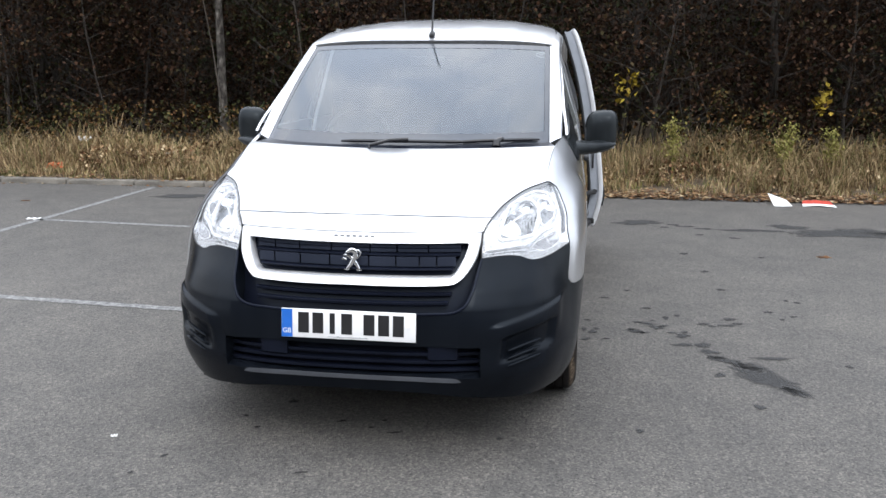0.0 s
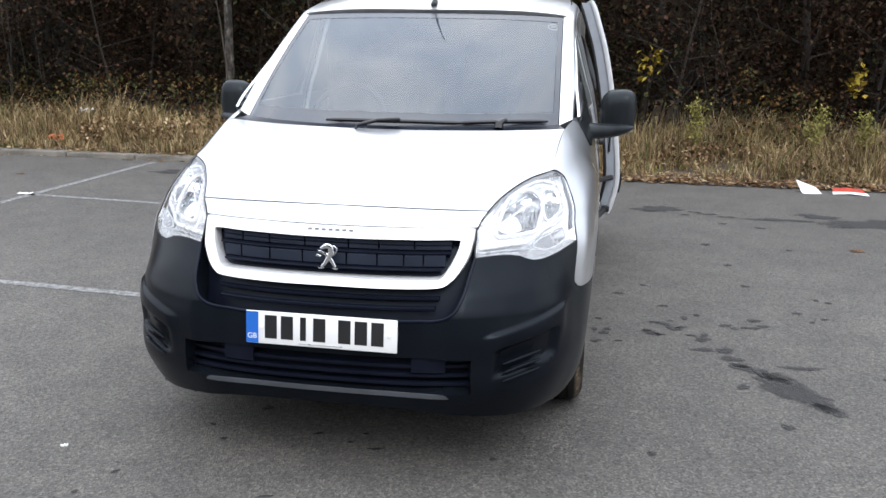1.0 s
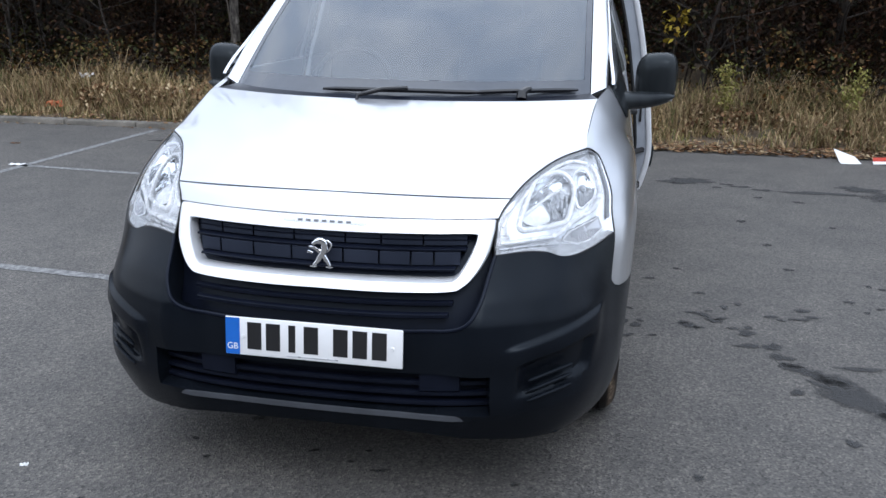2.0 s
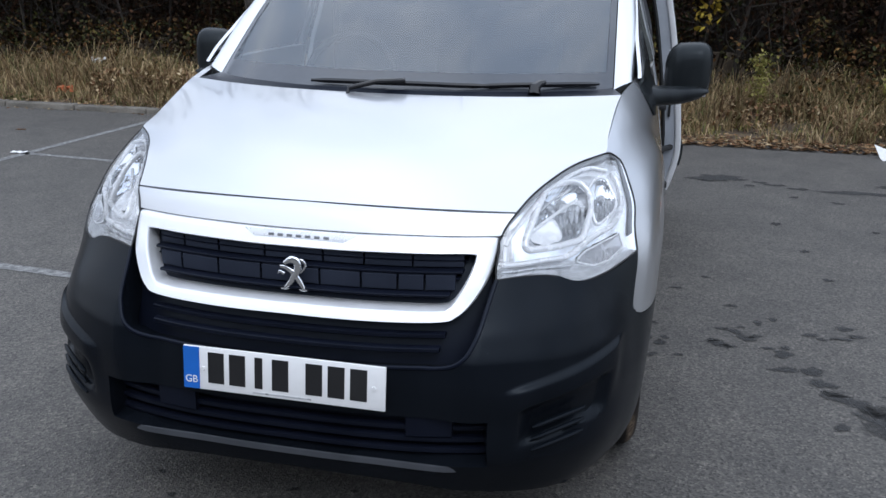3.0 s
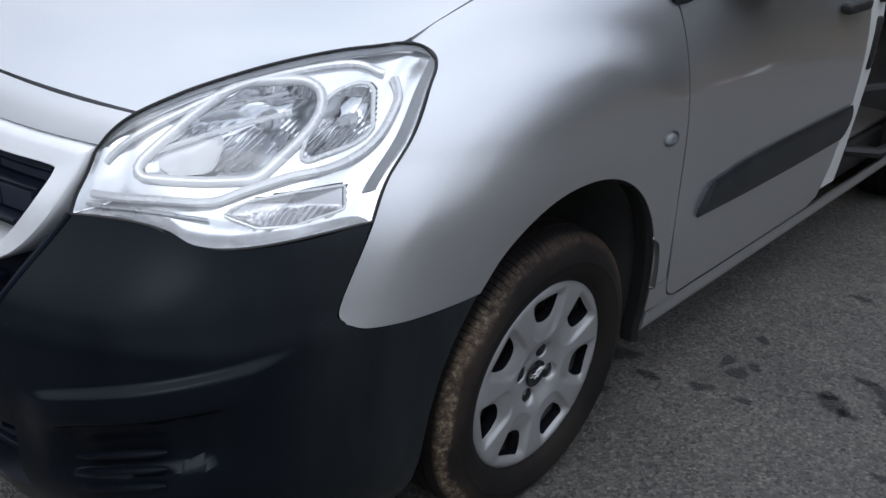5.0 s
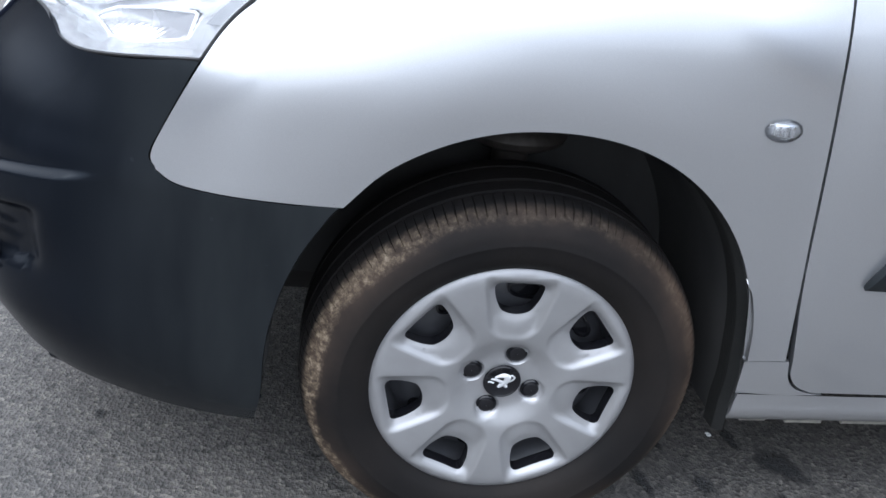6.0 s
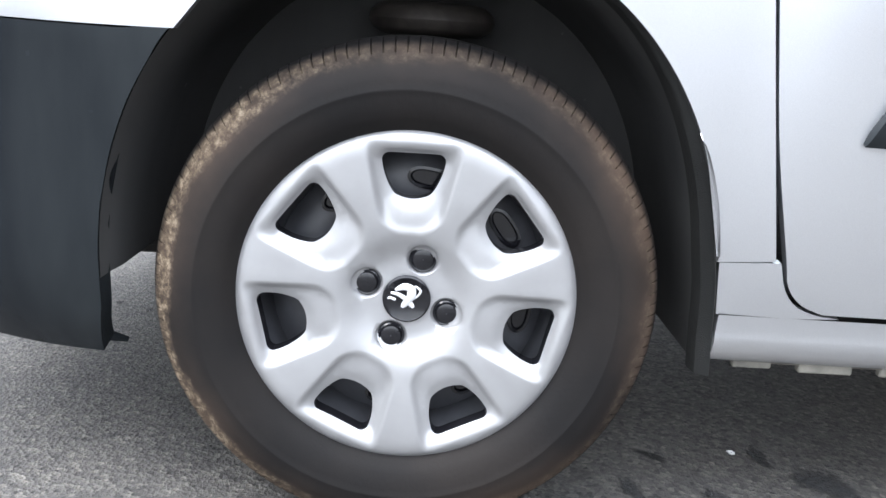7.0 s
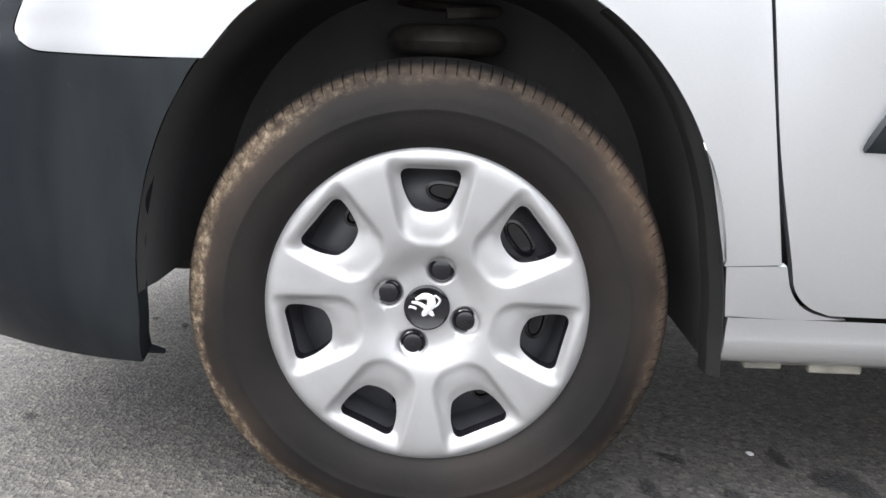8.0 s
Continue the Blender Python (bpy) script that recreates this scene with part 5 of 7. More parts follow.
def pocket_distance(r, a):
    """Distance from the outline of the recess that runs from each hole towards the hub."""
    best = 9.0
    for h in HOLES:
        d = (a - h + math.pi) % (2 * math.pi) - math.pi
        if abs(d) > 0.62:
            continue
        u, v = r * math.sin(d), r * math.cos(d)
        s = 0.026 if v < 0.15 else 0.012
        e = (abs(u) - 0.041 - 0.224 * (v - 0.112), 0.0855 - v, v - 0.1965)
        q = [max(x + s, 0.0) for x in e]
        best = min(best, math.sqrt(sum(x * x for x in q)) - s if any(q) else max(e))
    return best


def trim_height(r, a):
    near = 0.06 < r < 0.212
    d = hole_distance(r, a) if near else 9.0
    p = pocket_distance(r, a) if near else 9.0
    deep = (0.003 + 0.0065 * smooth(0.088, 0.140, r)) * (1 - 0.6 * smooth(0.176, 0.197, r))
    h = DISH(r) - deep * smooth(-0.002, 0.011, -p) - 0.003 * (1 - smooth(0.0, 0.006, d))
    for b in range(4):
        t = math.radians(71 + 90 * b)
        e = math.hypot(r * math.cos(a) - 0.054 * math.cos(t), r * math.sin(a) - 0.054 * math.sin(t))
        h -= 0.005 * (1 - smooth(0.0172, 0.0205, e))
    return h


def build_wheel_trim():
    """A dished disc with seven bevelled holes; lines at even distances round each hole keep their edges clean."""
    pts, loops = [], []

    def ring(points):
        loops.append(range(len(pts), len(pts) + len(points)))
        pts.extend(points)

    for h in HOLES:
        for field, mid, offs in ((hole_distance, 0.157, (0.0, 0.002, 0.0045)), (pocket_distance, 0.150, (-0.0085, -0.0055, -0.0025, 0.0005, 0.003, 0.006))):
            c = Vector((mid * math.cos(h), mid * math.sin(h)))
            for off in offs:
                line = []
                for k in range(72):
                    w = h + 2 * math.pi * k / 72
                    lo, hi = 0.0, 0.09
                    for _ in range(22):
                        m = (lo + hi) / 2
                        q = c + m * Vector((math.cos(w), math.sin(w)))
                        if field(q.length, math.atan2(q.y, q.x)) < off:
                            lo = m
                        else:
                            hi = m
                    line.append(c + lo * Vector((math.cos(w), math.sin(w))))
                if max(q.length for q in line) < 0.2065:
                    ring(line)
    for r, n in ((0.2165, 280), (0.2155, 280), (0.213, 280), (0.210, 280)):
        ring([Vector((r * math.cos(2 * math.pi * k / n), r * math.sin(2 * math.pi * k / n))) for k in range(n)])
    for b in range(4):
        t = math.radians(71 + 90 * b)
        for r in (0.0172, 0.019, 0.021):
            ring([Vector((0.054 * math.cos(t) + r * math.cos(2 * math.pi * k / 28), 0.054 * math.sin(t) + r * math.sin(2 * math.pi * k / 28))) for k in range(28)])
    for r in np.linspace(0.010, 0.205, 34):
        n = max(12, int(r * 900))
        for k in range(n):
            a = 2 * math.pi * (k + 0.5 * (int(r * 1e4) % 2)) / n
            q = Vector((r * math.cos(a), r * math.sin(a)))
            if 0.07 < r and (hole_distance(r, a) < 0.0065 or -0.0105 < pocket_distance(r, a) < 0.008):
                continue
            if any(0.015 < (q - Vector((0.054 * math.cos(t), 0.054 * math.sin(t)))).length < 0.023 for t in (math.radians(71 + 90 * b) for b in range(4))):
                continue
            pts.append(q)
    edges = [(l[k], l[(k + 1) % len(l)]) for l in loops for k in range(len(l))]
    co, _, faces, *_ = delaunay_2d_cdt(pts, edges, [], 0, 1e-7)
    bm = bmesh.new()
    vs = [bm.verts.new((trim_height(q.length, math.atan2(q.y, q.x)), q.x, q.y)) for q in co]
    for f in faces:
        m = sum((co[k] for k in f), Vector((0, 0))) / len(f)
        if 0.1 < m.length and hole_distance(m.length, math.atan2(m.y, m.x)) < -0.0001:
            continue
        bm.faces.new([vs[k] for k in f])
    bmesh.ops.delete(bm, geom=[v for v in bm.verts if not v.link_faces], context="VERTS")
    rim = [e for e in bm.edges if e.is_boundary]
    made = bmesh.ops.extrude_edge_only(bm, edges=rim)["geom"]
    for v in made:
        if isinstance(v, bmesh.types.BMVert):
            v.co.x -= 0.022
    # walls of the holes coloured black: shade painted onto the silver trim
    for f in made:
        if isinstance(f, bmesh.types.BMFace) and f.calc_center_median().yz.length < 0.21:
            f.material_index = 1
    bmesh.ops.recalc_face_normals(bm, faces=bm.faces)
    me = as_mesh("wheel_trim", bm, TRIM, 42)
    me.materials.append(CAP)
    return me


def build_tyre():
    """Side profile from bead to bead, with cut blocks at both shoulders."""
    prof = [(-0.005, 0.200), (0.006, 0.214), (0.0150, 0.222), (0.0195, 0.230), (0.0232, 0.240), (0.0252, 0.250), (0.0262, 0.257), (0.0268, 0.2585), (0.0268, 0.2605), (0.0262, 0.262), (0.0255, 0.270), (0.0222, 0.281), (0.0165, 0.291), (0.009, 0.301), (0.001, 0.309), (-0.008, 0.3145), (-0.020, 0.3175), (-0.030, 0.3190), (-0.031, 0.313), (-0.037, 0.313), (-0.038, 0.3195), (-0.065, 0.3205), (-0.066, 0.313), (-0.073, 0.313), (-0.074, 0.3205), (-0.115, 0.3205), (-0.116, 0.313), (-0.123, 0.313), (-0.124, 0.3195), (-0.150, 0.3175), (-0.165, 0.312), (-0.180, 0.290), (-0.186, 0.262), (-0.178, 0.225), (-0.165, 0.205)]
    cuts = 68
    steps = cuts * 24

    def r_of(i, a, r):
        k = int(round(a / (2 * math.pi) * steps)) % steps
        x = prof[i][0]
        if -0.022 < x < 0.012 and r > 0.290:
            phase = k % 24
            if phase == 0 or (phase == 12 and r > 0.307):
                return r - (0.0032 if r > 0.303 else 0.001)
        return r

    bm = lathe(bmesh.new(), prof, steps, r_of)
    for v in bm.verts:
        v.co.z = max(v.co.z, -AXLE_Z + 0.001)
    return as_mesh("tyre", bm, TYRE, 32)


def build_rim():
    bm = bmesh.new()
    lathe(bm, [(-0.17, 0.205), (-0.16, 0.19), (-0.05, 0.178), (-0.030, 0.186), (-0.004, 0.200), (-0.002, 0.206), (-0.010, 0.208)], 72)
    lathe(bm, [(-0.052, 0.182), (-0.044, 0.170), (-0.036, 0.150), (-0.034, 0.128), (-0.042, 0.105), (-0.034, 0.07), (-0.034, 0.001)], 72)
    bmesh.ops.recalc_face_normals(bm, faces=bm.faces)
    return as_mesh("wheel", bm, STEEL, 50)


def build_slot():
    bm = bmesh.new()
    for m in (Matrix.Translation((-0.0345, 0.149, 0)),):
        pts = []
        for j in range(24):
            t = 2 * math.pi * j / 24
            u, v = 0.025 * math.copysign(abs(math.cos(t)) ** 0.7, math.cos(t)), 0.0105 * math.sin(t)
            pts.append((u, v))
        top = [bm.verts.new(m @ Vector((0.005, v, u))) for u, v in pts]
        low = [bm.verts.new(m @ Vector((0.001, v * 0.8, u * 0.9))) for u, v in pts]
        out = [bm.verts.new(m @ Vector((0.0045, v * 1.35, u * 1.15))) for u, v in pts]
        for j in range(24):
            bm.faces.new((out[j], out[(j + 1) % 24], top[(j + 1) % 24], top[j]))
            bm.faces.new((top[j], top[(j + 1) % 24], low[(j + 1) % 24], low[j]))
        bm.faces.new(low)
    # a shallow cup, coloured black for the darkness of an open slot
    return as_mesh("rim_slot", bm, CAP, 40)


RIM_MESH, TYRE_MESH, TRIM_MESH, SLOT_MESH = build_rim(), build_tyre(), build_wheel_trim(), build_slot()
bm = bmesh.new()
lathe(bm, [(0.0055, 0.0305), (0.0085, 0.0300), (0.0095, 0.028), (0.0085, 0.0265), (0.0085, 0.001)], 48)
CAP_MESH = as_mesh("centre_cap", bm, CAP, 40)
bm = bmesh.new()
lathe(bm, [(-0.008, 0.0172), (0.0005, 0.0172), (0.0025, 0.0150), (0.0015, 0.0135), (0.0035, 0.0125), (0.0045, 0.010), (0.0045, 0.0005)], 28)
BOLT_MESH = as_mesh("bolt_cap", bm, CAP, 40)
EMBLEM_MESH = as_mesh("wheel_emblem", emblem_mesh(0.047), BEZEL, 60)

for y in (AXLE, AXLE + WHEELBASE):
    for f in (1, -1):
        m = Matrix.Translation((f * 0.831, y, AXLE_Z)) @ pose(0, 0, 0, 0, 0, 0 if f > 0 else 180)
        wheel = part("wheel", RIM_MESH, STEEL, van, "black steel road wheel with silver plastic trim", m)
        part("tyre", TYRE_MESH, TYRE, wheel, "black tyre with dried brown mud", Matrix.Translation((0.012, 0, 0)))
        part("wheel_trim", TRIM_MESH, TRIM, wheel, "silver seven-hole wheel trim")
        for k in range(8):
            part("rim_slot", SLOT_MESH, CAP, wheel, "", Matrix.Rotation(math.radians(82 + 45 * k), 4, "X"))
        part("centre_cap", CAP_MESH, CAP, wheel, "round black centre cap")
        part("wheel_emblem", EMBLEM_MESH, CHROME, wheel, "", pose(0.0105, 0, 0, 20, 0, 90))
        for b in range(4):
            t = math.radians(71 + 90 * b)
            part("bolt_cap", BOLT_MESH, CAP, wheel, "", Matrix.Translation((0.0, 0.054 * math.cos(t), 0.054 * math.sin(t))))


# ---- arch liners, springs, underside
def build_liner(f, yc, outline):
    bm = bmesh.new()
    rows = []
    for x, k in ((0.90, 0.997), (0.85, 0.994), (0.80, 0.985), (0.70, 0.985), (0.60, 0.985), (0.53, 0.95)):
        row = []
        for i, (y, z) in enumerate(outline):
            yy, zz = yc + (y - yc) * k, AXLE_Z + (z - AXLE_Z) * (k if z > AXLE_Z else 1.0)
            xx = min(x, side_x(y, z) - (0.0012 if x > 0.87 else 0.035))
            row.append((xx, yy, zz))
        rows.append(row)
    p = np.array(rows)
    vs = [[bm.verts.new((f * q[0], q[1], q[2])) for q in row] for row in p]
    for a, b in zip(vs, vs[1:]):
        for j in range(len(outline) - 1):
            bm.faces.new((a[j], a[j + 1], b[j + 1], b[j]))
    bm.faces.new(vs[-1])
    bmesh.ops.recalc_face_normals(bm, faces=bm.faces)
    return bm


line = ARCH_FRONT[2:-1] + ARCH_TOP + [(1.3165, 0.355), (1.321, 0.310), (1.326, 0.240)]
line = [tuple(q) for q in spline(line, 5 * (len(line) - 1) + 1)]
yr = AXLE + WHEELBASE
rear_line = [(yr - 0.375, 0.24)] + [(yr + 0.37 * math.cos(a), 0.305 + 0.40 * math.sin(a)) for a in np.linspace(math.pi, 0, 40)] + [(yr + 0.375, 0.24)]
for f in (1, -1):
    part("arch_liner", build_liner(f, AXLE, line), LINER, van, "dusty black wheel arch liner")
    part("arch_liner", build_liner(f, yr, rear_line), LINER, van)
    foot_line = [q for q in line if q[0] > 1.13]
    bm = bmesh.new()
    rows = []
    for k, sink in ((0.999, 0.004), (0.990, 0.005), (0.968, 0.008), (0.955, 0.012), (0.948, 0.040)):
        taper = [k + (1 - k) * 0.75 * (1 - smooth(0, len(foot_line) * 0.55, i)) for i in range(len(foot_line))]
        rows.append([(f * (side_x(y, max(z, 0.30)) - sink), AXLE + (y - AXLE) * c, AXLE_Z + (z - AXLE_Z) * (c if z > AXLE_Z else 1.0)) for (y, z), c in zip(foot_line, taper)])
    part("liner_flange", sheet(bm, rows, centre=(0, AXLE, 0.4), depth=0.004), FLANGE_GREY, van, "dusty flange of the wheel arch liner")
    bm = bmesh.new()
    pts = [(f * 0.60 + 0.072 * math.cos(a), AXLE + 0.01 + 0.072 * math.sin(a), 0.690 + 0.030 * a / (2 * math.pi)) for a in np.linspace(0, 2 * math.pi * 2.4, 70)]
    tube(bm, pts, 0.009, 8)
    part("suspension_spring", bm, RUST, van, "dark coil spring inside the wheel arch")
    bm = bmesh.new()
    lathe(bm, [(0.0, 0.012), (0.0, 0.060), (0.004, 0.076), (0.013, 0.087), (0.024, 0.090), (0.035, 0.085), (0.044, 0.070), (0.046, 0.03), (0.12, 0.03), (0.34, 0.026)], 32)
    part("strut", bm, RUST, van, "", Matrix.Translation((f * 0.60, AXLE + 0.01, 0.676)) @ pose(0, 0, 0, 0, 90, 0))
    bm = bmesh.new()
    tube(bm, [(f * 0.10, AXLE, 0.27), (f * 0.66, AXLE, 0.29)], 0.03, 10)
    part("axle_arm", bm, UNDER, van)
    # lower rear lip of the bumper corner
    bm = bmesh.new()
    tube(bm, [(f * 0.50, 0.10, 0.243), (f * 0.68, 0.22, 0.224), (f * 0.765, 0.40, 0.214), (f * 0.762, 0.548, 0.210), (f * 0.752, 0.562, 0.203)], [0.006, 0.006, 0.006, 0.007, 0.004], 8)
    part("bumper_rim", bm, BUMPER, bumper)

bm = bmesh.new()
box(bm, (1.00, 0.90, 0.58), Matrix.Translation((0, 0.72, 0.55)), 0.03)
part("engine_bay", bm, UNDER, van)
bm = bmesh.new()
box(bm, (1.60, 1.92, 0.12), Matrix.Translation((0, 2.28, 0.335)), 0.02)
box(bm, (0.98, 3.95, 0.10), Matrix.Translation((0, 2.25, 0.30)), 0.02)
part("floor_pan", bm, UNDER, van, "dark underbody floor")

# ---- cab and load space
bm = bmesh.new()
rows = []
for v in np.linspace(0, 1, 12):
    rows.append([(0.70 * u, 1.03 + 0.42 * v - 0.10 * (1 - u * u) * (1 - v), 1.098 + 0.025 * math.sin(v * 2.6) * (1 - 0.3 * u * u) + 0.03 * math.exp(-((u + 0.5) / 0.25) ** 2) * v - (0.35 * smooth(0.86, 1.0, v))) for u in np.linspace(-1, 1, 25)])
sheet(bm, rows, centre=(0, 1.2, 0.3), depth=0.02)
part("dashboard", bm, DASH, van, "grey plastic dashboard")
bm = bmesh.new()
c, tilt = Vector((-0.36, 1.60, 1.085)), Matrix.Rotation(radians(65), 4, "X")
tube(bm, [c + (tilt @ Vector((0.185 * math.cos(a), 0.185 * math.sin(a), 0))) for a in np.linspace(0, 2 * math.pi, 41)], 0.015, 8, False)
for a in (0.2, math.pi - 0.2, -math.pi / 2):
    tube(bm, [c + tilt @ Vector((0, 0, -0.03)), c + tilt @ Vector((0.18 * math.cos(a), 0.18 * math.sin(a), 0))], [0.03, 0.014], 8)
tube(bm, [c + tilt @ Vector((0, 0, -0.02)), c + tilt @ Vector((0, 0, -0.22))], 0.03, 10)
part("steering_wheel", bm, RUBBER, van, "black steering wheel")


def build_seat(x, w):
    bm = bmesh.new()
    box(bm, (w, 0.50, 0.16), pose(x, 2.02, 0.74, 6, 0, 0), 0.05, 3)
    box(bm, (w, 0.13, 0.60), pose(x, 2.27, 1.06, -14, 0, 0), 0.05, 3)
    box(bm, (w * 0.5, 0.09, 0.17), pose(x, 2.365, 1.44, -12, 0, 0), 0.035, 3)
    box(bm, (w * 0.85, 0.45, 0.30), pose(x, 2.03, 0.53), 0.03, 1)
    return bm


part("seat", build_seat(-0.40, 0.50), FABRIC, van, "dark fabric driver seat")
part("seat", build_seat(0.22, 0.42), FABRIC, van, "dark fabric passenger seat")
bm = bmesh.new()
box(bm, (0.20, 0.03, 0.06), pose(0.0, 1.815, 1.515, -12, 0, 0), 0.012, 2)
tube(bm, [(0, 1.83, 1.54), (0, 1.87, 1.585)], 0.008, 8)
part("cab_mirror", bm, RUBBER, van)
bm = bmesh.new()
box(bm, (1.50, 0.02, 1.22), Matrix.Translation((0, 2.50, 1.01)), 0.004, 1)
part("bulkhead", bm, LINING, van, "grey bulkhead behind the seats")
bm = bmesh.new()
box(bm, (1.56, 1.86, 0.02), Matrix.Translation((0, 3.37, 0.415)), 0.004, 1)
part("load_floor", bm, LINING, van)
bm = bmesh.new()
box(bm, (1.50, 0.03, 1.30), Matrix.Translation((0, 4.26, 1.05)), 0.004, 1)
part("rear_lining", bm, LINING, van)
bm = bmesh.new()
rows = [[(x, 4.335 - 0.07 * max(0, (z - 1.1) / 0.65) ** 2, z) for x in np.linspace(-0.86 + 0.16 * smooth(1.1, 1.75, z), 0.86 - 0.16 * smooth(1.1, 1.75, z), 20)] for z in np.linspace(0.36, 1.72, 20)]
sheet(bm, rows, depth=0.02)
part("rear_door", bm, PAINT, van, "silver rear doors")
bm = bmesh.new()
box(bm, (1.62, 0.10, 0.24), Matrix.Translation((0, 4.35, 0.40)), 0.03, 3)
part("rear_bumper", bm, BUMPER, van)

# door pillar behind the passenger door, with its striker and buffer
bm = bmesh.new()
rows = []
for z in np.linspace(0.36, 1.66, 22):
    x = (side_x(2.4, min(z, 1.16)) if z < 1.165 else UPPER_X(z)) - 0.008
    rows.append([(x - 0.030, 2.400, z), (x - 0.005, 2.412, z), (x - 0.004, 2.52, z), (x - 0.018, 2.56, z), (x - 0.10, 2.58, z)])
sheet(bm, rows, depth=0.01)
pillar = part("door_pillar", bm, BODYWHITE, van, "pale painted door pillar")
bm = bmesh.new()
box(bm, (0.045, 0.03, 0.16), Matrix.Translation((0.872, 2.48, 0.82)), 0.008, 2)
part("latch", bm, RUBBER, pillar)
bm = bmesh.new()
bmesh.ops.create_cone(bm, cap_ends=True, segments=20, radius1=0.028, radius2=0.022, depth=0.03, matrix=Matrix.Translation((0.880, 2.48, 0.965)) @ pose(0, 0, 0, 0, 90, 0))
part("buffer", bm, RUBBER, pillar)

# ---- sliding door, open: it stands off the flank, slid to the rear
SLIDE_X = curve([(0.39, 0.985), (0.44, 1.005), (0.63, 1.040), (0.79, 1.028), (1.17, 0.975), (1.45, 0.915), (1.583, 0.873), (1.70, 0.832), (1.75, 0.80)])
bm = bmesh.new()
rows = [[(SLIDE_X(z) - 0.012 * math.exp(-(y - 2.975) / 0.012) + 0.010 * math.exp(-((z - 0.95) / 0.012) ** 2) * 0.4, y, z) for y in [2.975, 2.98, 2.99, 3.0] + list(np.linspace(3.03, 4.08, 24))] for z in np.linspace(0.39, 1.735, 50)]
sheet(bm, rows, depth=0.045)
slider = part("sliding_door", bm, PAINT, van, "open silver sliding side door")
bm = bmesh.new()
rows = [[(SLIDE_X(z) - 0.048, y, z) for y in np.linspace(2.985, 4.07, 14)] for z in np.linspace(0.40, 1.72, 24)]
sheet(bm, rows, centre=(2, 3.4, 0.9), depth=0.012)
part("door_lining", bm, INNER, slider, "pale grey inner panel")
bm = bmesh.new()
sheet(bm, [[(SLIDE_X(z) - d, 2.968 + e, z) for z in np.linspace(0.40, 1.725, 40)] for d, e in ((0.001, 0.008), (0.006, 0.0), (0.018, -0.004), (0.030, 0.0), (0.034, 0.010))], centre=(0.98, 3.3, 0.9), depth=0.004)
part("door_edge", bm, EDGE_GLINT, slider, "silver leading edge, sky glint put into its colour")
bm = bmesh.new()
sheet(bm, [[(SLIDE_X(z) - d, 2.980, z) for z in np.linspace(0.40, 1.715, 30)] for d in (0.034, 0.055, 0.085)], centre=(0.98, 3.3, 0.9), depth=0.004)
part("inner_frame", bm, INNER, slider, "pale grey inner frame")
bm = bmesh.new()
rows = [[(SLIDE_X(z) + 0.012, y, z) for y in np.linspace(2.99, 4.07, 12)] for z in np.linspace(0.535, 0.645, 6)]
sheet(bm, rows, depth=0.016)
part("moulding", bm, BUMPER, slider, "black side moulding")
bm = bmesh.new()
tube(bm, [(0.80, 2.72, 0.405), (0.90, 2.80, 0.405), (0.955, 2.985, 0.425)], 0.020, 8)
box(bm, (0.05, 0.07, 0.04), Matrix.Translation((0.96, 2.99, 0.43)), 0.008, 2)
part("guide_arm", bm, RUBBER, slider, "black lower guide arm")
bm = bmesh.new()
tube(bm, [(0.83, 2.62, 0.640), (0.90, 2.80, 0.640), (0.985, 2.985, 0.635)], 0.017, 8)
part("guide_arm", bm, RUBBER, slider)
bm = bmesh.new()
tube(bm, [(SLIDE_X(z) - 0.095, 2.982, z) for z in np.linspace(0.41, 1.70, 14)], 0.010, 8)
part("door_seal", bm, RUBBER, slider, "black rubber seal")
bm = bmesh.new()
box(bm, (0.012, 0.03, 0.12), Matrix.Translation((0.962, 2.974, 0.86)), 0.003, 1)
part("latch", bm, RUBBER, slider)


# ---------------------------------------------------------------- car park
bm = bmesh.new()
xs = [-420, -60, -20, -10, -5, -2, 0, 2, 5, 10, 20, 60, 420]
vs = [[bm.verts.new((x, y, 0)) for x in xs] for y in xs]
for a, b in zip(vs, vs[1:]):
    for k in range(len(xs) - 1):
        bm.faces.new((a[k], a[k + 1], b[k + 1], b[k]))
ground = tagged(new("ground", as_mesh("ground", bm, ASPHALT, 0)), "worn grey asphalt of a car park", "asphalt", kind="structure")


def painted_line(x0, y0, x1, y1, w):
    d = Vector((x1 - x0, y1 - y0, 0)).normalized()
    n = Vector((-d.y, d.x, 0)) * w / 2
    length = math.hypot(x1 - x0, y1 - y0)
    bm = bmesh.new()
    rows = []
    steps = max(4, int(length / 0.05))
    for k in range(steps + 1):
        p = Vector((x0, y0, 0.003)) + d * length * k / steps
        rows.append((bm.verts.new(p + n * random.uniform(0.8, 1.1)), bm.verts.new(p - n * random.uniform(0.8, 1.1))))
    for a, b in zip(rows, rows[1:]):
        bm.faces.new((a[0], a[1], b[1], b[0]))
    return tagged(new("bay_line", as_mesh("bay_line", bm, LINEPAINT, 0)), "worn white bay line painted on asphalt", "road marking", "bay lines", "structure")


painted_line(-4.45, -3.5, -4.29, 6.80, 0.085)
painted_line(-4.38, 4.55, -1.0, 4.30, 0.07)
painted_line(-4.40, 2.02, -0.95, 1.78, 0.08)


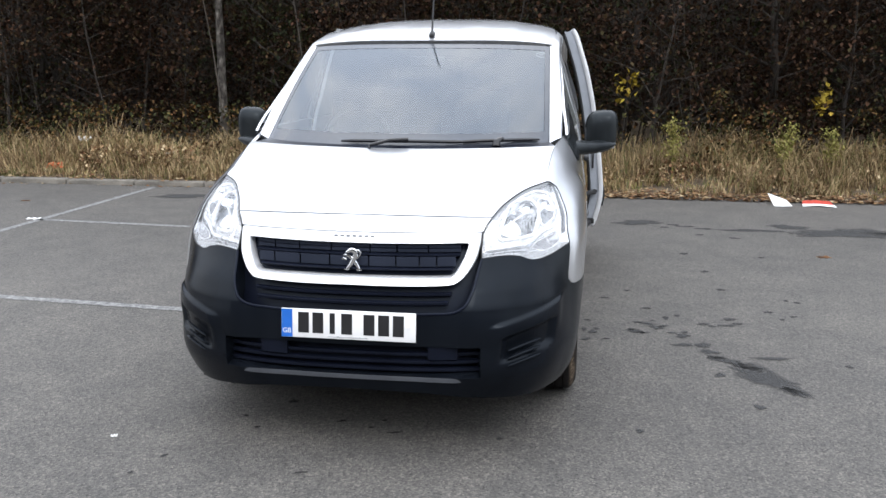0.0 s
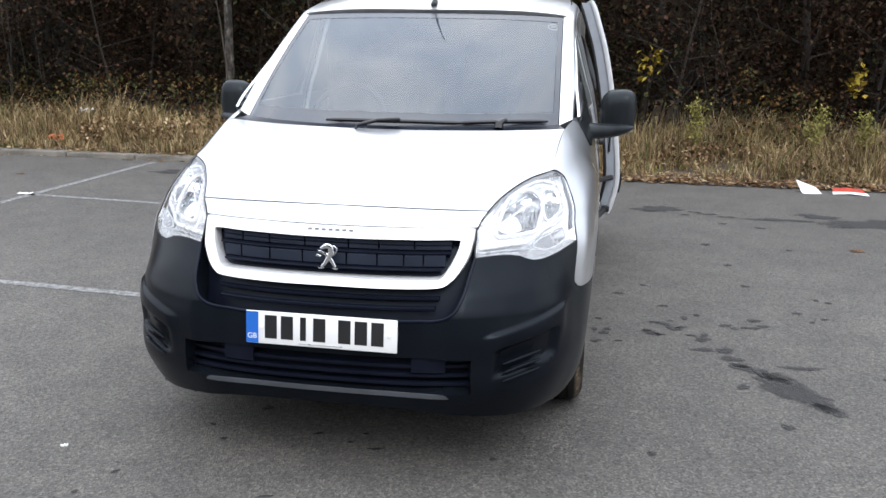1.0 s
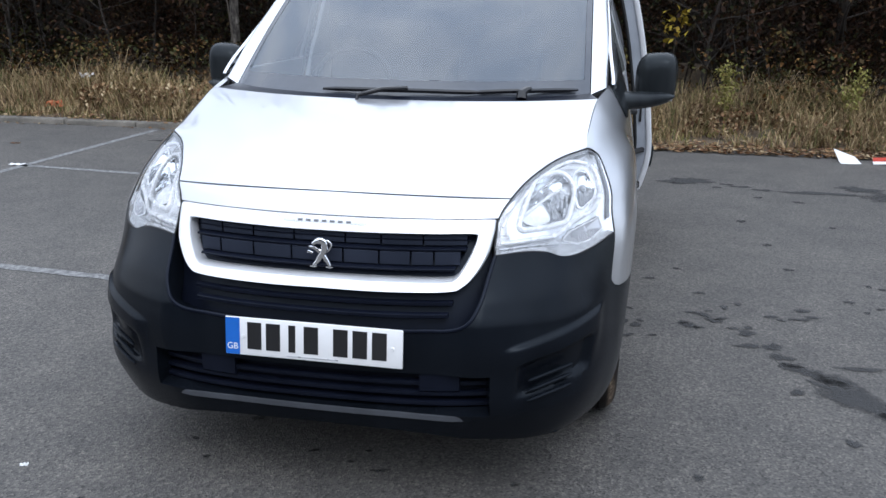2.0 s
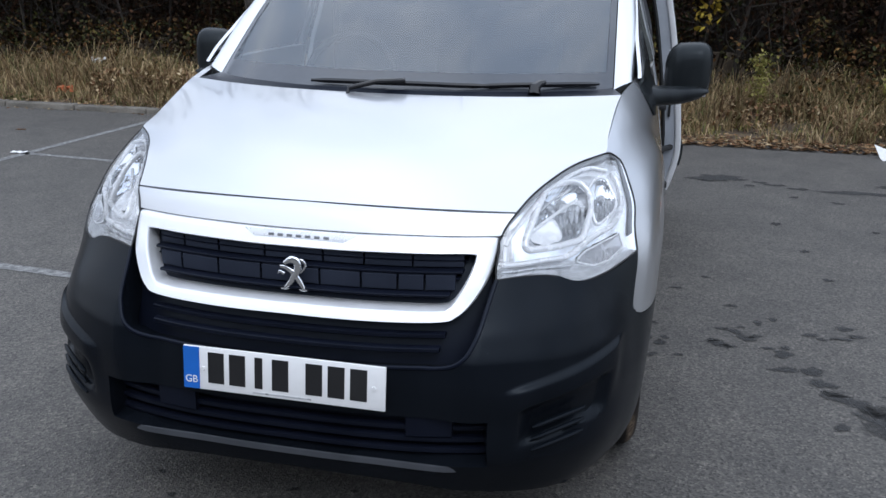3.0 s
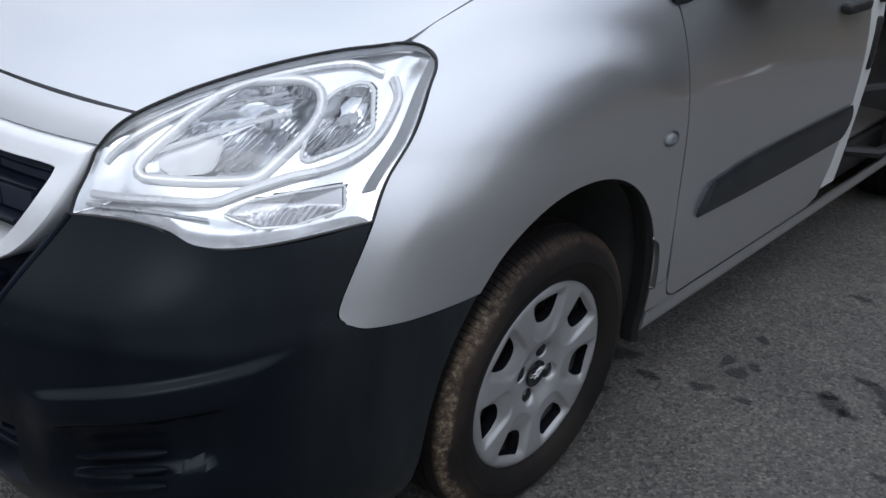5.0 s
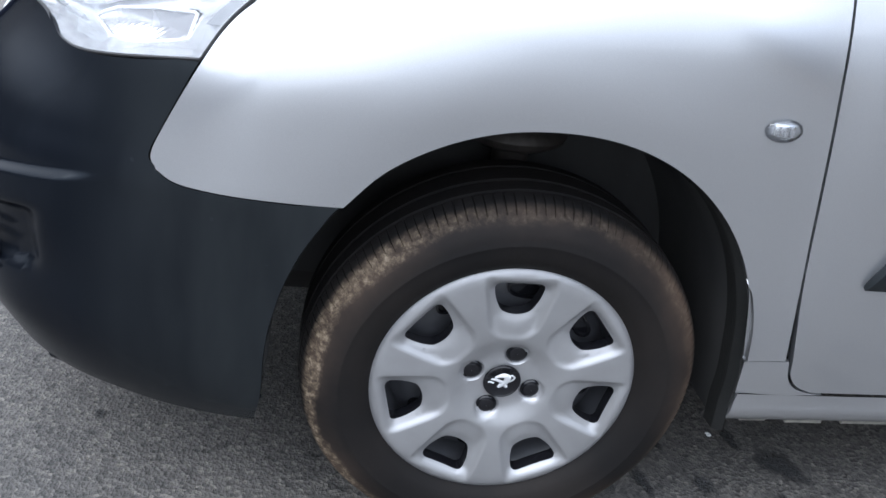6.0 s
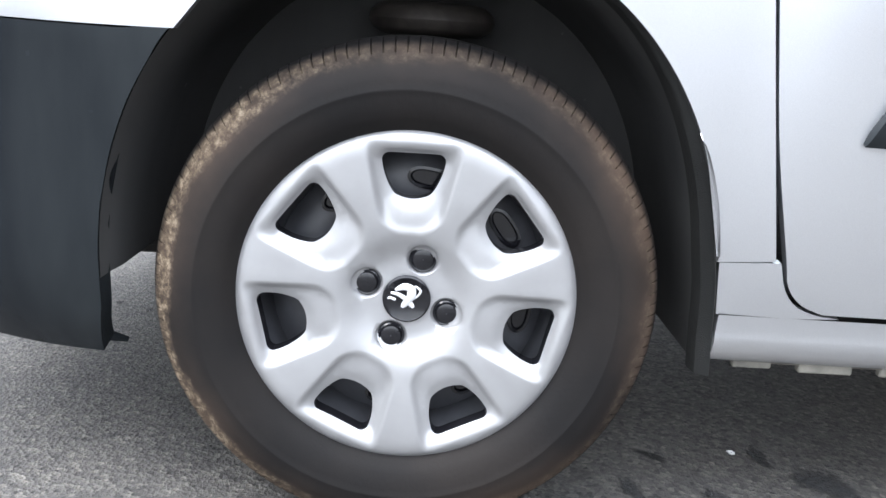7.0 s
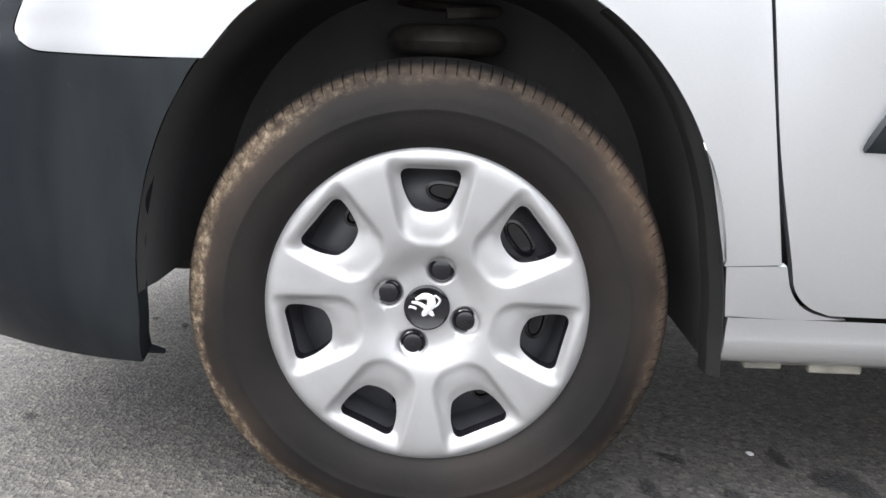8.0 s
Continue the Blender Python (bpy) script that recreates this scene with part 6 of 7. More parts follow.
def stain(x, y, rx, ry, turn, seed, ragged=0.35):
    rng = random.Random(seed)
    ph = [rng.uniform(0, 6.28) for _ in range(6)]
    n = 48
    verts, faces, inside = [(x, y, 0.0035)], [], [0.62]
    for share, level in ((0.55, 0.55), (1.0, 0.25), (1.3, -0.2)):
        for k in range(n):
            a = 2 * math.pi * k / n
            r = 1 + ragged * (0.45 * math.sin(2 * a + ph[0]) + 0.35 * math.sin(3 * a + ph[1]) + 0.30 * math.sin(5 * a + ph[2]) + 0.22 * math.sin(9 * a + ph[3]) + 0.16 * math.sin(14 * a + ph[4]))
            px, py = rx * r * share * math.cos(a), ry * r * share * math.sin(a)
            c, s = math.cos(turn), math.sin(turn)
            verts.append((x + px * c - py * s, y + px * s + py * c, 0.0035))
            inside.append(level)
    for k in range(n):
        q = (k + 1) % n
        faces.append((0, 1 + k, 1 + q))
        for ring in (0, 1):
            faces.append((1 + ring * n + k, 1 + (ring + 1) * n + k, 1 + (ring + 1) * n + q, 1 + ring * n + q))
    me = bpy.data.meshes.new("oil_stain")
    me.from_pydata(verts, [], faces)
    me.materials.append(STAIN)
    me.attributes.new("inside", "FLOAT", "POINT").data.foreach_set("value", inside)
    return tagged(new("oil_stain", me), "dark damp oil stain on asphalt", "stain", "oil stains", "structure")


for k, (x, y, rx, ry, turn) in enumerate([
    (1.79, 1.15, 0.22, 0.115, -0.85), (1.68, 1.34, 0.13, 0.06, -0.7), (1.60, 1.42, 0.055, 0.03, -0.5), (1.90, 0.96, 0.09, 0.035, -0.7), (1.58, 1.50, 0.06, 0.04, -0.5), (1.56, 1.61, 0.045, 0.05, 0.2), (1.455, 1.60, 0.06, 0.03, 0.0), (1.58, 1.15, 0.03, 0.035, 0.0), (1.69, 0.76, 0.03, 0.03, 0.0), (1.89, 1.44, 0.09, 0.03, 0.1), (2.245, 1.37, 0.02, 0.025, 0),
    (1.22, 1.81, 0.05, 0.045, -0.2), (1.19, 1.84, 0.03, 0.025, -0.2), (1.26, 1.79, 0.03, 0.022, 0.2), (1.295, 1.97, 0.05, 0.03, -0.4), (1.34, 1.90, 0.04, 0.04, 0.2), (1.375, 1.93, 0.035, 0.022, 0.3), (1.24, 1.99, 0.03, 0.018, 0.0), (1.41, 2.10, 0.022, 0.035, 0.0), (1.482, 2.16, 0.024, 0.02, 0.1), (1.47, 1.76, 0.045, 0.045, 0.2), (1.42, 1.81, 0.03, 0.022, 0.1), (1.49, 1.83, 0.02, 0.03, 0), (1.33, 2.03, 0.02, 0.012, 0.3),
    (1.62, 2.01, 0.045, 0.022, 0.1), (1.66, 1.97, 0.025, 0.018, 0.0), (1.76, 2.00, 0.05, 0.022, 0.2), (1.82, 2.04, 0.05, 0.02, 0.1), (1.79, 2.13, 0.05, 0.025, 0.0), (1.71, 1.99, 0.016, 0.014, 0), (1.31, 2.30, 0.03, 0.022, 0.1), (1.22, 2.71, 0.028, 0.02, 0), (1.06, 2.50, 0.035, 0.02, 0), (2.22, 2.61, 0.02, 0.028, 0), (2.28, 2.57, 0.03, 0.02, 0), (2.05, 2.32, 0.03, 0.025, 0), (2.10, 2.17, 0.02, 0.018, 0), (2.18, 2.24, 0.022, 0.02, 0), (1.85, 2.83, 0.03, 0.03, 0), (1.82, 3.35, 0.03, 0.035, 0), (1.74, 3.95, 0.03, 0.05, 0), (2.33, 3.90, 0.025, 0.03, 0), (0.942, 1.986, 0.022, 0.022, 0),
    (1.48, 5.32, 0.25, 0.13, 0.1), (1.39, 5.19, 0.06, 0.04, 0.0), (1.70, 5.10, 0.05, 0.03, 0), (1.80, 5.24, 0.06, 0.04, 0.0), (1.90, 5.17, 0.09, 0.04, 0.0), (2.06, 5.08, 0.08, 0.045, 0.1), (2.26, 4.67, 0.05, 0.035, 0.0), (2.50, 5.06, 0.30, 0.07, 0.0), (2.86, 5.29, 0.20, 0.12, 0.0), (3.35, 5.06, 0.50, 0.26, 0.05), (4.15, 5.12, 0.55, 0.26, 0.0), (1.98, 4.78, 0.04, 0.03, 0.2),
    (-0.394, 0.505, 0.026, 0.020, 0), (-0.458, 0.213, 0.018, 0.012, 0), (-0.12, 0.325, 0.020, 0.012, 0.5), (0.13, 0.247, 0.030, 0.012, 0.2), (-0.153, -0.155, 0.026, 0.010, 0.4), (0.564, 0.255, 0.018, 0.014, 0), (1.137, 0.42, 0.024, 0.02, 0.3), (-0.549, 0.319, 0.016, 0.012, 0), (0.06, 0.36, 0.014, 0.010, 0), (0.02, 0.28, 0.012, 0.010, 0), (-0.72, -0.10, 0.02, 0.012, 0.6), (-0.78, -0.25, 0.012, 0.012, 0),
    (0.733, 1.286, 0.035, 0.016, 0.2), (0.74, 1.41, 0.03, 0.018, 0.6), (0.687, 1.598, 0.06, 0.04, 0.4), (0.605, 1.52, 0.04, 0.014, 0.2), (0.62, 1.34, 0.03, 0.012, 0.8), (0.80, 1.56, 0.04, 0.02, 0.3), (0.93, 1.62, 0.035, 0.022, 0.5), (0.97, 1.76, 0.03, 0.035, 0.2), (0.92, 1.80, 0.02, 0.03, 0.2), (0.99, 1.82, 0.02, 0.02, 0.2), (1.04, 1.64, 0.025, 0.015, 0.2),
    (-3.55, 6.2, 0.45, 0.16, 0.1), (0.5, 2.6, 0.2, 0.1, 0.3),
]):
    stain(x, y, rx * 0.9, ry * 0.85, turn, 50 + k)

# ---------------------------------------------------------------- kerb and verge
def verge_z(x, y):
    return 0.055 - 0.047 * smooth(-0.3, 1.2, x) * (1 - smooth(7.1, 8.6, y)) + 0.13 * smooth(7.1, 9.0, y)


bm = bmesh.new()
rows = []
rng = random.Random(4)
ys = [7.06, 7.12, 7.4, 7.8, 8.3, 9.0, 10.0, 12.0, 15.0, 19.0, 24.0]
xs = list(np.linspace(-16, 14, 61))
for y in ys:
    rows.append([bm.verts.new((x, y, (-0.02 if y < 7.1 else verge_z(x, y)) + (rng.uniform(-0.015, 0.025) if y > 7.2 else 0))) for x in xs])
for a, b in zip(rows, rows[1:]):
    for k in range(len(xs) - 1):
        bm.faces.new((a[k], a[k + 1], b[k + 1], b[k]))
tagged(new("verge", as_mesh("verge", bm, SOIL, 0)), "leaf-strewn soil verge behind the kerb", "verge", kind="structure")

kerb = tagged(new("kerb"), "weathered low concrete kerb along the verge", "kerb", kind="structure")
bm = bmesh.new()
box(bm, (0.905, 0.13, 0.20), Matrix.Translation((0, 0, 0.0)), 0.018, 2)
stone_mesh = as_mesh("kerbstone", bm, KERB, 50)
for k in range(30):
    x = -15.2 + 0.92 * k
    part("kerbstone", stone_mesh, KERB, kerb, "", pose(x, 7.0 + rng.uniform(-0.012, 0.012), -0.032 + rng.uniform(-0.014, 0.010) - (0.075 if x > 0.3 else 0.0), rng.uniform(-1.5, 1.5), rng.uniform(-0.6, 0.6), rng.uniform(-0.7, 0.7)))


def add_leaf(verts, faces, p, size, rng, flat=0.0):
    """One folded leaf of two triangles pairs at p."""
    a = rng.uniform(0, 6.283)
    t = rng.uniform(-1.2, 1.2) * (1 - flat)
    d = np.array((math.cos(a) * math.cos(t), math.sin(a) * math.cos(t), math.sin(t)))
    s = np.cross(d, (rng.uniform(-0.4, 0.4), rng.uniform(-0.4, 0.4), 1.0))
    s /= np.linalg.norm(s) + 1e-6
    up = np.cross(s, d)
    n = len(verts)
    q = np.array(p)
    verts += [q, q + d * size * 0.5 + s * size * 0.34 + up * size * 0.10, q + d * size, q + d * size * 0.5 - s * size * 0.34 + up * size * 0.10]
    faces += [(n, n + 1, n + 2), (n, n + 2, n + 3)]


def leaf_mesh(name, verts, faces, material):
    me = bpy.data.meshes.new(name)
    me.from_pydata([tuple(v) for v in verts], [], faces)
    me.materials.append(material)
    return me


def grass_patch(name, label, x0, x1, y0, y1, tufts, blades, tall, seed, material=DRYGRASS):
    """Tufts of bent blades that fall outwards."""
    rng = random.Random(seed)
    verts, faces = [], []
    for _ in range(tufts):
        x, y = rng.uniform(x0, x1), y0 + (y1 - y0) * rng.random() ** 0.9
        clump = min(1.25, max(0.0, 0.5 + 0.75 * noise.noise(Vector((x * 0.8, y * 1.1, seed))) + 0.35 * noise.noise(Vector((x * 2.7, y * 2.0, seed + 9.0)))))
        if rng.random() > 0.25 + 1.2 * clump:
            continue
        size = tall * (0.30 + 0.85 * clump) * rng.uniform(0.6, 1.15) * (0.42 + 0.58 * smooth(y0, y0 + 0.9, y))
        way, drift = rng.uniform(0, 6.283), rng.uniform(0.0, 0.5)
        for _ in range(rng.randint(blades // 2, blades)):
            a = rng.uniform(0, 6.283)
            h = size * rng.uniform(0.35, 1.0)
            out = h * rng.uniform(0.15, 1.35)
            dx, dy = math.cos(a) * out + math.cos(way) * drift * h, math.sin(a) * out + math.sin(way) * drift * h
            bx, by = x + rng.gauss(0, 0.035), y + rng.gauss(0, 0.035)
            w = rng.uniform(0.0018, 0.0055)
            wx, wy = -math.sin(a) * w, math.cos(a) * w
            z = verge_z(x, y) - 0.004
            n = len(verts)
            droop = rng.uniform(0.35, 1.0)
            for f, up, k in ((0.0, 0.0, 1.0), (0.28, 0.55, 0.9), (0.62, 0.90, 0.6)):
                verts += [(bx + dx * f - wx * k, by + dy * f - wy * k, z + h * up), (bx + dx * f + wx * k, by + dy * f + wy * k, z + h * up)]
            verts.append((bx + dx, by + dy, z + h * droop))
            faces += [(n, n + 1, n + 3, n + 2), (n + 2, n + 3, n + 5, n + 4), (n + 4, n + 5, n + 6)]
    return tagged(new(name, leaf_mesh(name, verts, faces, material)), label, "grass", kind="stuff")


grass_patch("dry_grass", "tall dry straw-coloured grass on the verge", -14, 12, 7.08, 8.9, 5600, 20, 0.62, 11)
grass_patch("green_grass", "low green grass tuft by the kerb", -7.6, -6.3, 7.05, 7.5, 120, 16, 0.30, 14, GREENBLADE)
grass_patch("green_grass", "short dull green grass and weeds by the kerb", -14, 12, 7.06, 7.8, 900, 12, 0.16, 12, WEED)
rng = random.Random(5)
verts, faces = [], []
for k in range(8200):
    x, y = rng.uniform(-13, 11), 6.84 + abs(rng.gauss(0, 0.30))
    if k > 5200:
        x, y = rng.uniform(0.5, 11), 6.80 + abs(rng.gauss(0, 0.16))
    if x < -1 and y < 7.05 and rng.random() < 0.75:
        continue
    add_leaf(verts, faces, (x, y, (0.006 + (0.03 * rng.random() if x > 0.5 else 0)) if y < 6.93 else verge_z(x, y) + 0.005 + 0.05 * rng.random()), rng.uniform(0.03, 0.075), rng, 0.85)
tagged(new("fallen_leaves", leaf_mesh("fallen_leaves", verts, faces, FALLEN)), "brown fallen leaves along the kerb", "leaves", kind="stuff")


# ---------------------------------------------------------------- trees and thicket
def limb(bm, p, d, length, r, rng, depth, tips, sides=6):
    pts, radii = [p], [r]
    n = 5
    for k in range(n):
        d = (d + Vector((rng.uniform(-1, 1), rng.uniform(-1, 1), rng.uniform(-0.5, 0.8))) * 0.16).normalized()
        p = p + d * length / n
        pts.append(p)
        radii.append(r * (1 - 0.75 * (k + 1) / n))
    tube(bm, pts, radii, sides, False)
    tips.append(pts[-1])
    if depth:
        for k in range(2, n + 1):
            if rng.random() < 0.85:
                a = rng.uniform(0, 6.283)
                e = (d * 0.55 + Vector((math.cos(a), math.sin(a), rng.uniform(-0.2, 0.7)))).normalized()
                limb(bm, pts[k], e, length * rng.uniform(0.45, 0.7), radii[k] * 0.7, rng, depth - 1, tips, 5 if depth > 1 else 4)
    else:
        tips += pts[2:]


def tree(x, y, height, r, seed, leaf, leaves, label, bark=BARK, spread=0.35, size=1.0, straight=0.0, name="tree", low=0.12):
    rng = random.Random(seed)
    root = tagged(new(name), label, "tree" if name == "tree" else "shrub", "trees behind the verge" if name == "tree" else "shrubs behind the verge")
    root.location = (x, y, verge_z(x, y))
    bm, tips = bmesh.new(), []
    p, d = Vector((0, 0, -0.05)), Vector((rng.uniform(-0.08, 0.08) * (1 - straight), rng.uniform(-0.05, 0.05), 1)).normalized()
    pts, radii, n = [p], [r * 1.25], 12
    for k in range(n):
        d = (d + Vector((rng.uniform(-1, 1), rng.uniform(-1, 1), 0.4)) * 0.08 * (1 - straight)).normalized()
        p = p + d * height / n
        pts.append(p)
        radii.append(r * (1 - 0.85 * (k + 1) / n))
    tube(bm, pts, radii, 10, False)
    for k in range(1, n):
        if k / n < low:
            continue
        for _ in range(2):
            a = rng.uniform(0, 6.283)
            e = Vector((math.cos(a), math.sin(a), rng.uniform(0.1, 0.9))).normalized()
            limb(bm, pts[k], e, height * spread * rng.uniform(0.6, 1.1) * (1.1 - 0.6 * k / n), radii[k] * 0.5, rng, 1, tips)
    trunk = part("trunk", bm, bark, root, "", None, 60)
    verts, faces = [], []
    for _ in range(leaves):
        t = rng.choice(tips)
        s = 0.16 if name == "tree" or size == 1.0 else 0.05
        add_leaf(verts, faces, (t.x + rng.gauss(0, s), t.y + rng.gauss(0, s), max(0.02, t.z + rng.gauss(0, s))), rng.uniform(0.035, 0.085) * size, rng)
    crown = new("crown", leaf_mesh("crown", verts, faces, leaf))
    crown.parent = root
    return root


tree(-4.32, 9.15, 7.0, 0.072, 21, BROWNLEAF, 1500, "slender pale birch with few brown leaves", BIRCH, 0.22, 1.0, 0.85, low=0.35)
rng = random.Random(77)
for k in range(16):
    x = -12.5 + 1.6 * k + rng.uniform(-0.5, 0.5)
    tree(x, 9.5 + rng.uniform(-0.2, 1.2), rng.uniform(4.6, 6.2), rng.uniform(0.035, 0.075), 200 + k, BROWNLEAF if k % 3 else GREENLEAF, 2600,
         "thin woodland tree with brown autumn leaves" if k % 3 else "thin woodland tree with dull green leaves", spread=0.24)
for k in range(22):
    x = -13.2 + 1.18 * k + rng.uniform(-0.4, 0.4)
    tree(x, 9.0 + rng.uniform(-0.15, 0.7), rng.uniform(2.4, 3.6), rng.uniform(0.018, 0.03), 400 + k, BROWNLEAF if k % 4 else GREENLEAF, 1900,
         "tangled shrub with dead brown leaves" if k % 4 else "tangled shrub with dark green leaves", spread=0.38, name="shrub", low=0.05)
for x, y, h, k in ((1.45, 8.55, 1.25, 1), (3.75, 8.45, 1.12, 2), (2.75, 8.7, 1.05, 3), (-2.2, 8.8, 1.0, 4)):
    tree(x, y, h, 0.008, 600 + k, YELLOWLEAF if k < 3 else BRAMBLE, 55 if k < 3 else 160, "small sapling with large yellow autumn leaves" if k < 3 else "low leafy sapling in the grass", spread=0.16, size=1.35 if k < 3 else 0.99, name="shrub", low=0.72 if k < 3 else 0.5)
for x, y, h, k in ((2.05, 7.75, 0.82, 1), (3.35, 7.8, 0.80, 2), (3.95, 7.9, 0.7, 3)):
    tree(x, y, h, 0.008, 700 + k, WEED, 420, "tall pale green weed gone to seed", WEED, 0.12, 0.6, name="shrub", low=0.45)

# the depth of the wood: dense leaves and stems, past counting
def leaf_cloud(name, label, count, xr, yr_, zr, sizes, material, seed, gap, freq=0.8):
    rng = random.Random(seed)
    verts, faces = [], []
    for _ in range(count):
        x, y, z = rng.uniform(*xr), rng.uniform(*yr_), zr[0] + (zr[1] - zr[0]) * rng.random() ** 1.1
        if noise.noise(Vector((x * freq, y * freq + seed, z * freq * 1.2))) < gap:
            continue
        add_leaf(verts, faces, (x, y, z), rng.uniform(*sizes), rng)
    return tagged(new(name, leaf_mesh(name, verts, faces, material)), label, "foliage", kind="stuff")


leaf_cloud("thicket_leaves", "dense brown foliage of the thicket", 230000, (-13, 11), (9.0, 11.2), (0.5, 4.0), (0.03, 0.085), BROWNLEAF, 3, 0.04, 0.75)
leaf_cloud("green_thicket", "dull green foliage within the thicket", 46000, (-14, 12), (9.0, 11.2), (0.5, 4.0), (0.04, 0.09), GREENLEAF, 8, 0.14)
# the high layer is out of view, added to keep skylight off the thicket
leaf_cloud("sky_blocking_leaves", "unseen leaf layer added overhead to shade the wood", 30000, (-18, 16), (9.2, 16.0), (3.2, 6.3), (0.12, 0.30), BROWNLEAF, 5, -0.25, 0.5)
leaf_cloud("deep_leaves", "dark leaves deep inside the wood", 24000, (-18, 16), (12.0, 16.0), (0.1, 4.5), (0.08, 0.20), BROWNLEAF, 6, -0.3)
leaf_cloud("undergrowth", "low bramble undergrowth behind the grass", 34000, (-14, 12), (7.9, 9.3), (0.1, 0.95), (0.03, 0.075), BRAMBLE, 7, -0.05, 1.1)
leaf_cloud("dead_bracken", "low dead brown bracken among the grass", 9000, (-6.0, -1.5), (7.3, 8.7), (0.08, 0.42), (0.03, 0.07), FALLEN, 9, 0.0, 1.6)
leaf_cloud("dead_bracken", "low dead brown bracken among the grass", 7000, (1.2, 10.0), (7.2, 8.3), (0.08, 0.34), (0.025, 0.06), FALLEN, 10, 0.08, 1.6)
for name, label, count, y0, y1, material, seed in (
    ("thicket_stems", "thin tangled stems and branches of the thicket", 420, 9.6, 14.0, BARK, 31),
    ("sapling_stems", "pale thin sapling stems at the wood's edge", 30, 9.0, 10.2, STEM, 32),
):
    rng = random.Random(seed)
    bm = bmesh.new()
    for _ in range(count):
        x, y, h = rng.uniform(-16, 14), rng.uniform(y0, y1), rng.uniform(2.0, 6.5)
        p = Vector((x, y, 0.1))
        lean = rng.gauss(0, 0.16) if rng.random() < 0.85 else rng.gauss(0, 1.1)
        r = rng.uniform(0.005, 0.022)
        pts, radii = [p], [r]
        for k in range(6):
            p = p + Vector((lean * 0.2 + rng.gauss(0, 0.07), rng.gauss(0, 0.05), h / 6))
            pts.append(p)
            radii.append(r * (1 - 0.13 * (k + 1)))
        tube(bm, pts, radii, 5, False)
        for k in range(2, 6):
            d = Vector((rng.gauss(0, 1), rng.gauss(0, 0.6), rng.uniform(0.2, 1.2))).normalized() * rng.uniform(0.3, 0.8)
            tube(bm, [pts[k], pts[k] + d * 0.5 + Vector((0, 0, 0.03)), pts[k] + d], [radii[k] * 0.5, radii[k] * 0.4, radii[k] * 0.15], 4, False)
    tagged(new(name, as_mesh(name, bm, material, 60)), label, "branches", kind="stuff")
# curved sheet behind the stems, the wood's inner shade put into its colour
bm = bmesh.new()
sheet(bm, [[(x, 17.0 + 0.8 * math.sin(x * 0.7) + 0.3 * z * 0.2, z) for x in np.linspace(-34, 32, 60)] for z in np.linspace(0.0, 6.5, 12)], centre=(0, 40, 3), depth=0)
back_dark = plain("shade-dark backdrop", (0.022, 0.017, 0.012), 0.95, 0, 0.6, 1.2)
tagged(new("backdrop", as_mesh("backdrop", bm, back_dark, 0)), "dark sheet painted as the wood's shaded depth", "backdrop", kind="structure")


# unseen dark screen with a wavy top, added behind the camera to darken reflections
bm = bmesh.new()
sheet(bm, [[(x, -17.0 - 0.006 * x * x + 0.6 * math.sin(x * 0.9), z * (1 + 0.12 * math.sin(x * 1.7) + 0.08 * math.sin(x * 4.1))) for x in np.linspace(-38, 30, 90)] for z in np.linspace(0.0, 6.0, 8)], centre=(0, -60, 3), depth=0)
tagged(new("reflection_screen", as_mesh("reflection_screen", bm, back_dark, 0)), "unseen dark screen added to darken reflections", "backdrop", kind="structure")


# ---------------------------------------------------------------- litter
def crumpled(name, label, category, x, y, z, sx_, sy_, sz, turn, material, seed):
    rng = random.Random(seed)
    bm = bmesh.new()
    n = 7
    vs = [[bm.verts.new(((i / (n - 1) - 0.5) * sx_ + rng.uniform(-0.06, 0.06) * sx_, (j / (n - 1) - 0.5) * sy_ + rng.uniform(-0.06, 0.06) * sy_, sz * (0.15 + abs(math.sin(i * 1.1 + seed)) * rng.uniform(0.5, 1.0)))) for j in range(n)] for i in range(n)]
    for i in range(n - 1):
        for j in range(n - 1):
            bm.faces.new((vs[i][j], vs[i + 1][j], vs[i + 1][j + 1], vs[i][j + 1]))
    low = min(v.co.z for v in bm.verts)
    bmesh.ops.translate(bm, verts=bm.verts, vec=(0, 0, -low))
    bmesh.ops.solidify(bm, geom=bm.faces[:], thickness=0.003)
    ob = new(name, as_mesh(name, bm, material, 20))
    ob.matrix_world = pose(x, y, z, 0, 0, turn)
    return tagged(ob, label, category)


def folded_sheet(x, y, turn):
    """A creased card, one half leaning up."""
    bm = bmesh.new()
    pts = [[(-0.10, -0.10, 0.004), (0.0, -0.11, 0.004), (0.13, -0.09, 0.006)], [(-0.09, 0.0, 0.006), (0.02, 0.02, 0.045), (0.12, 0.03, 0.035)], [(-0.15, 0.08, 0.15), (-0.04, 0.09, 0.11), (0.10, 0.08, 0.06)]]
    sheet(bm, pts, centre=(0, 0, -1), depth=0.003)
    ob = new("paper_sheet", as_mesh("paper_sheet", bm, PAPER, 20))
    ob.matrix_world = pose(x, y, 0.002, 0, 0, turn) @ Matrix.Scale(0.82, 4)
    return tagged(ob, "crumpled white paper lying by the kerb", "paper")


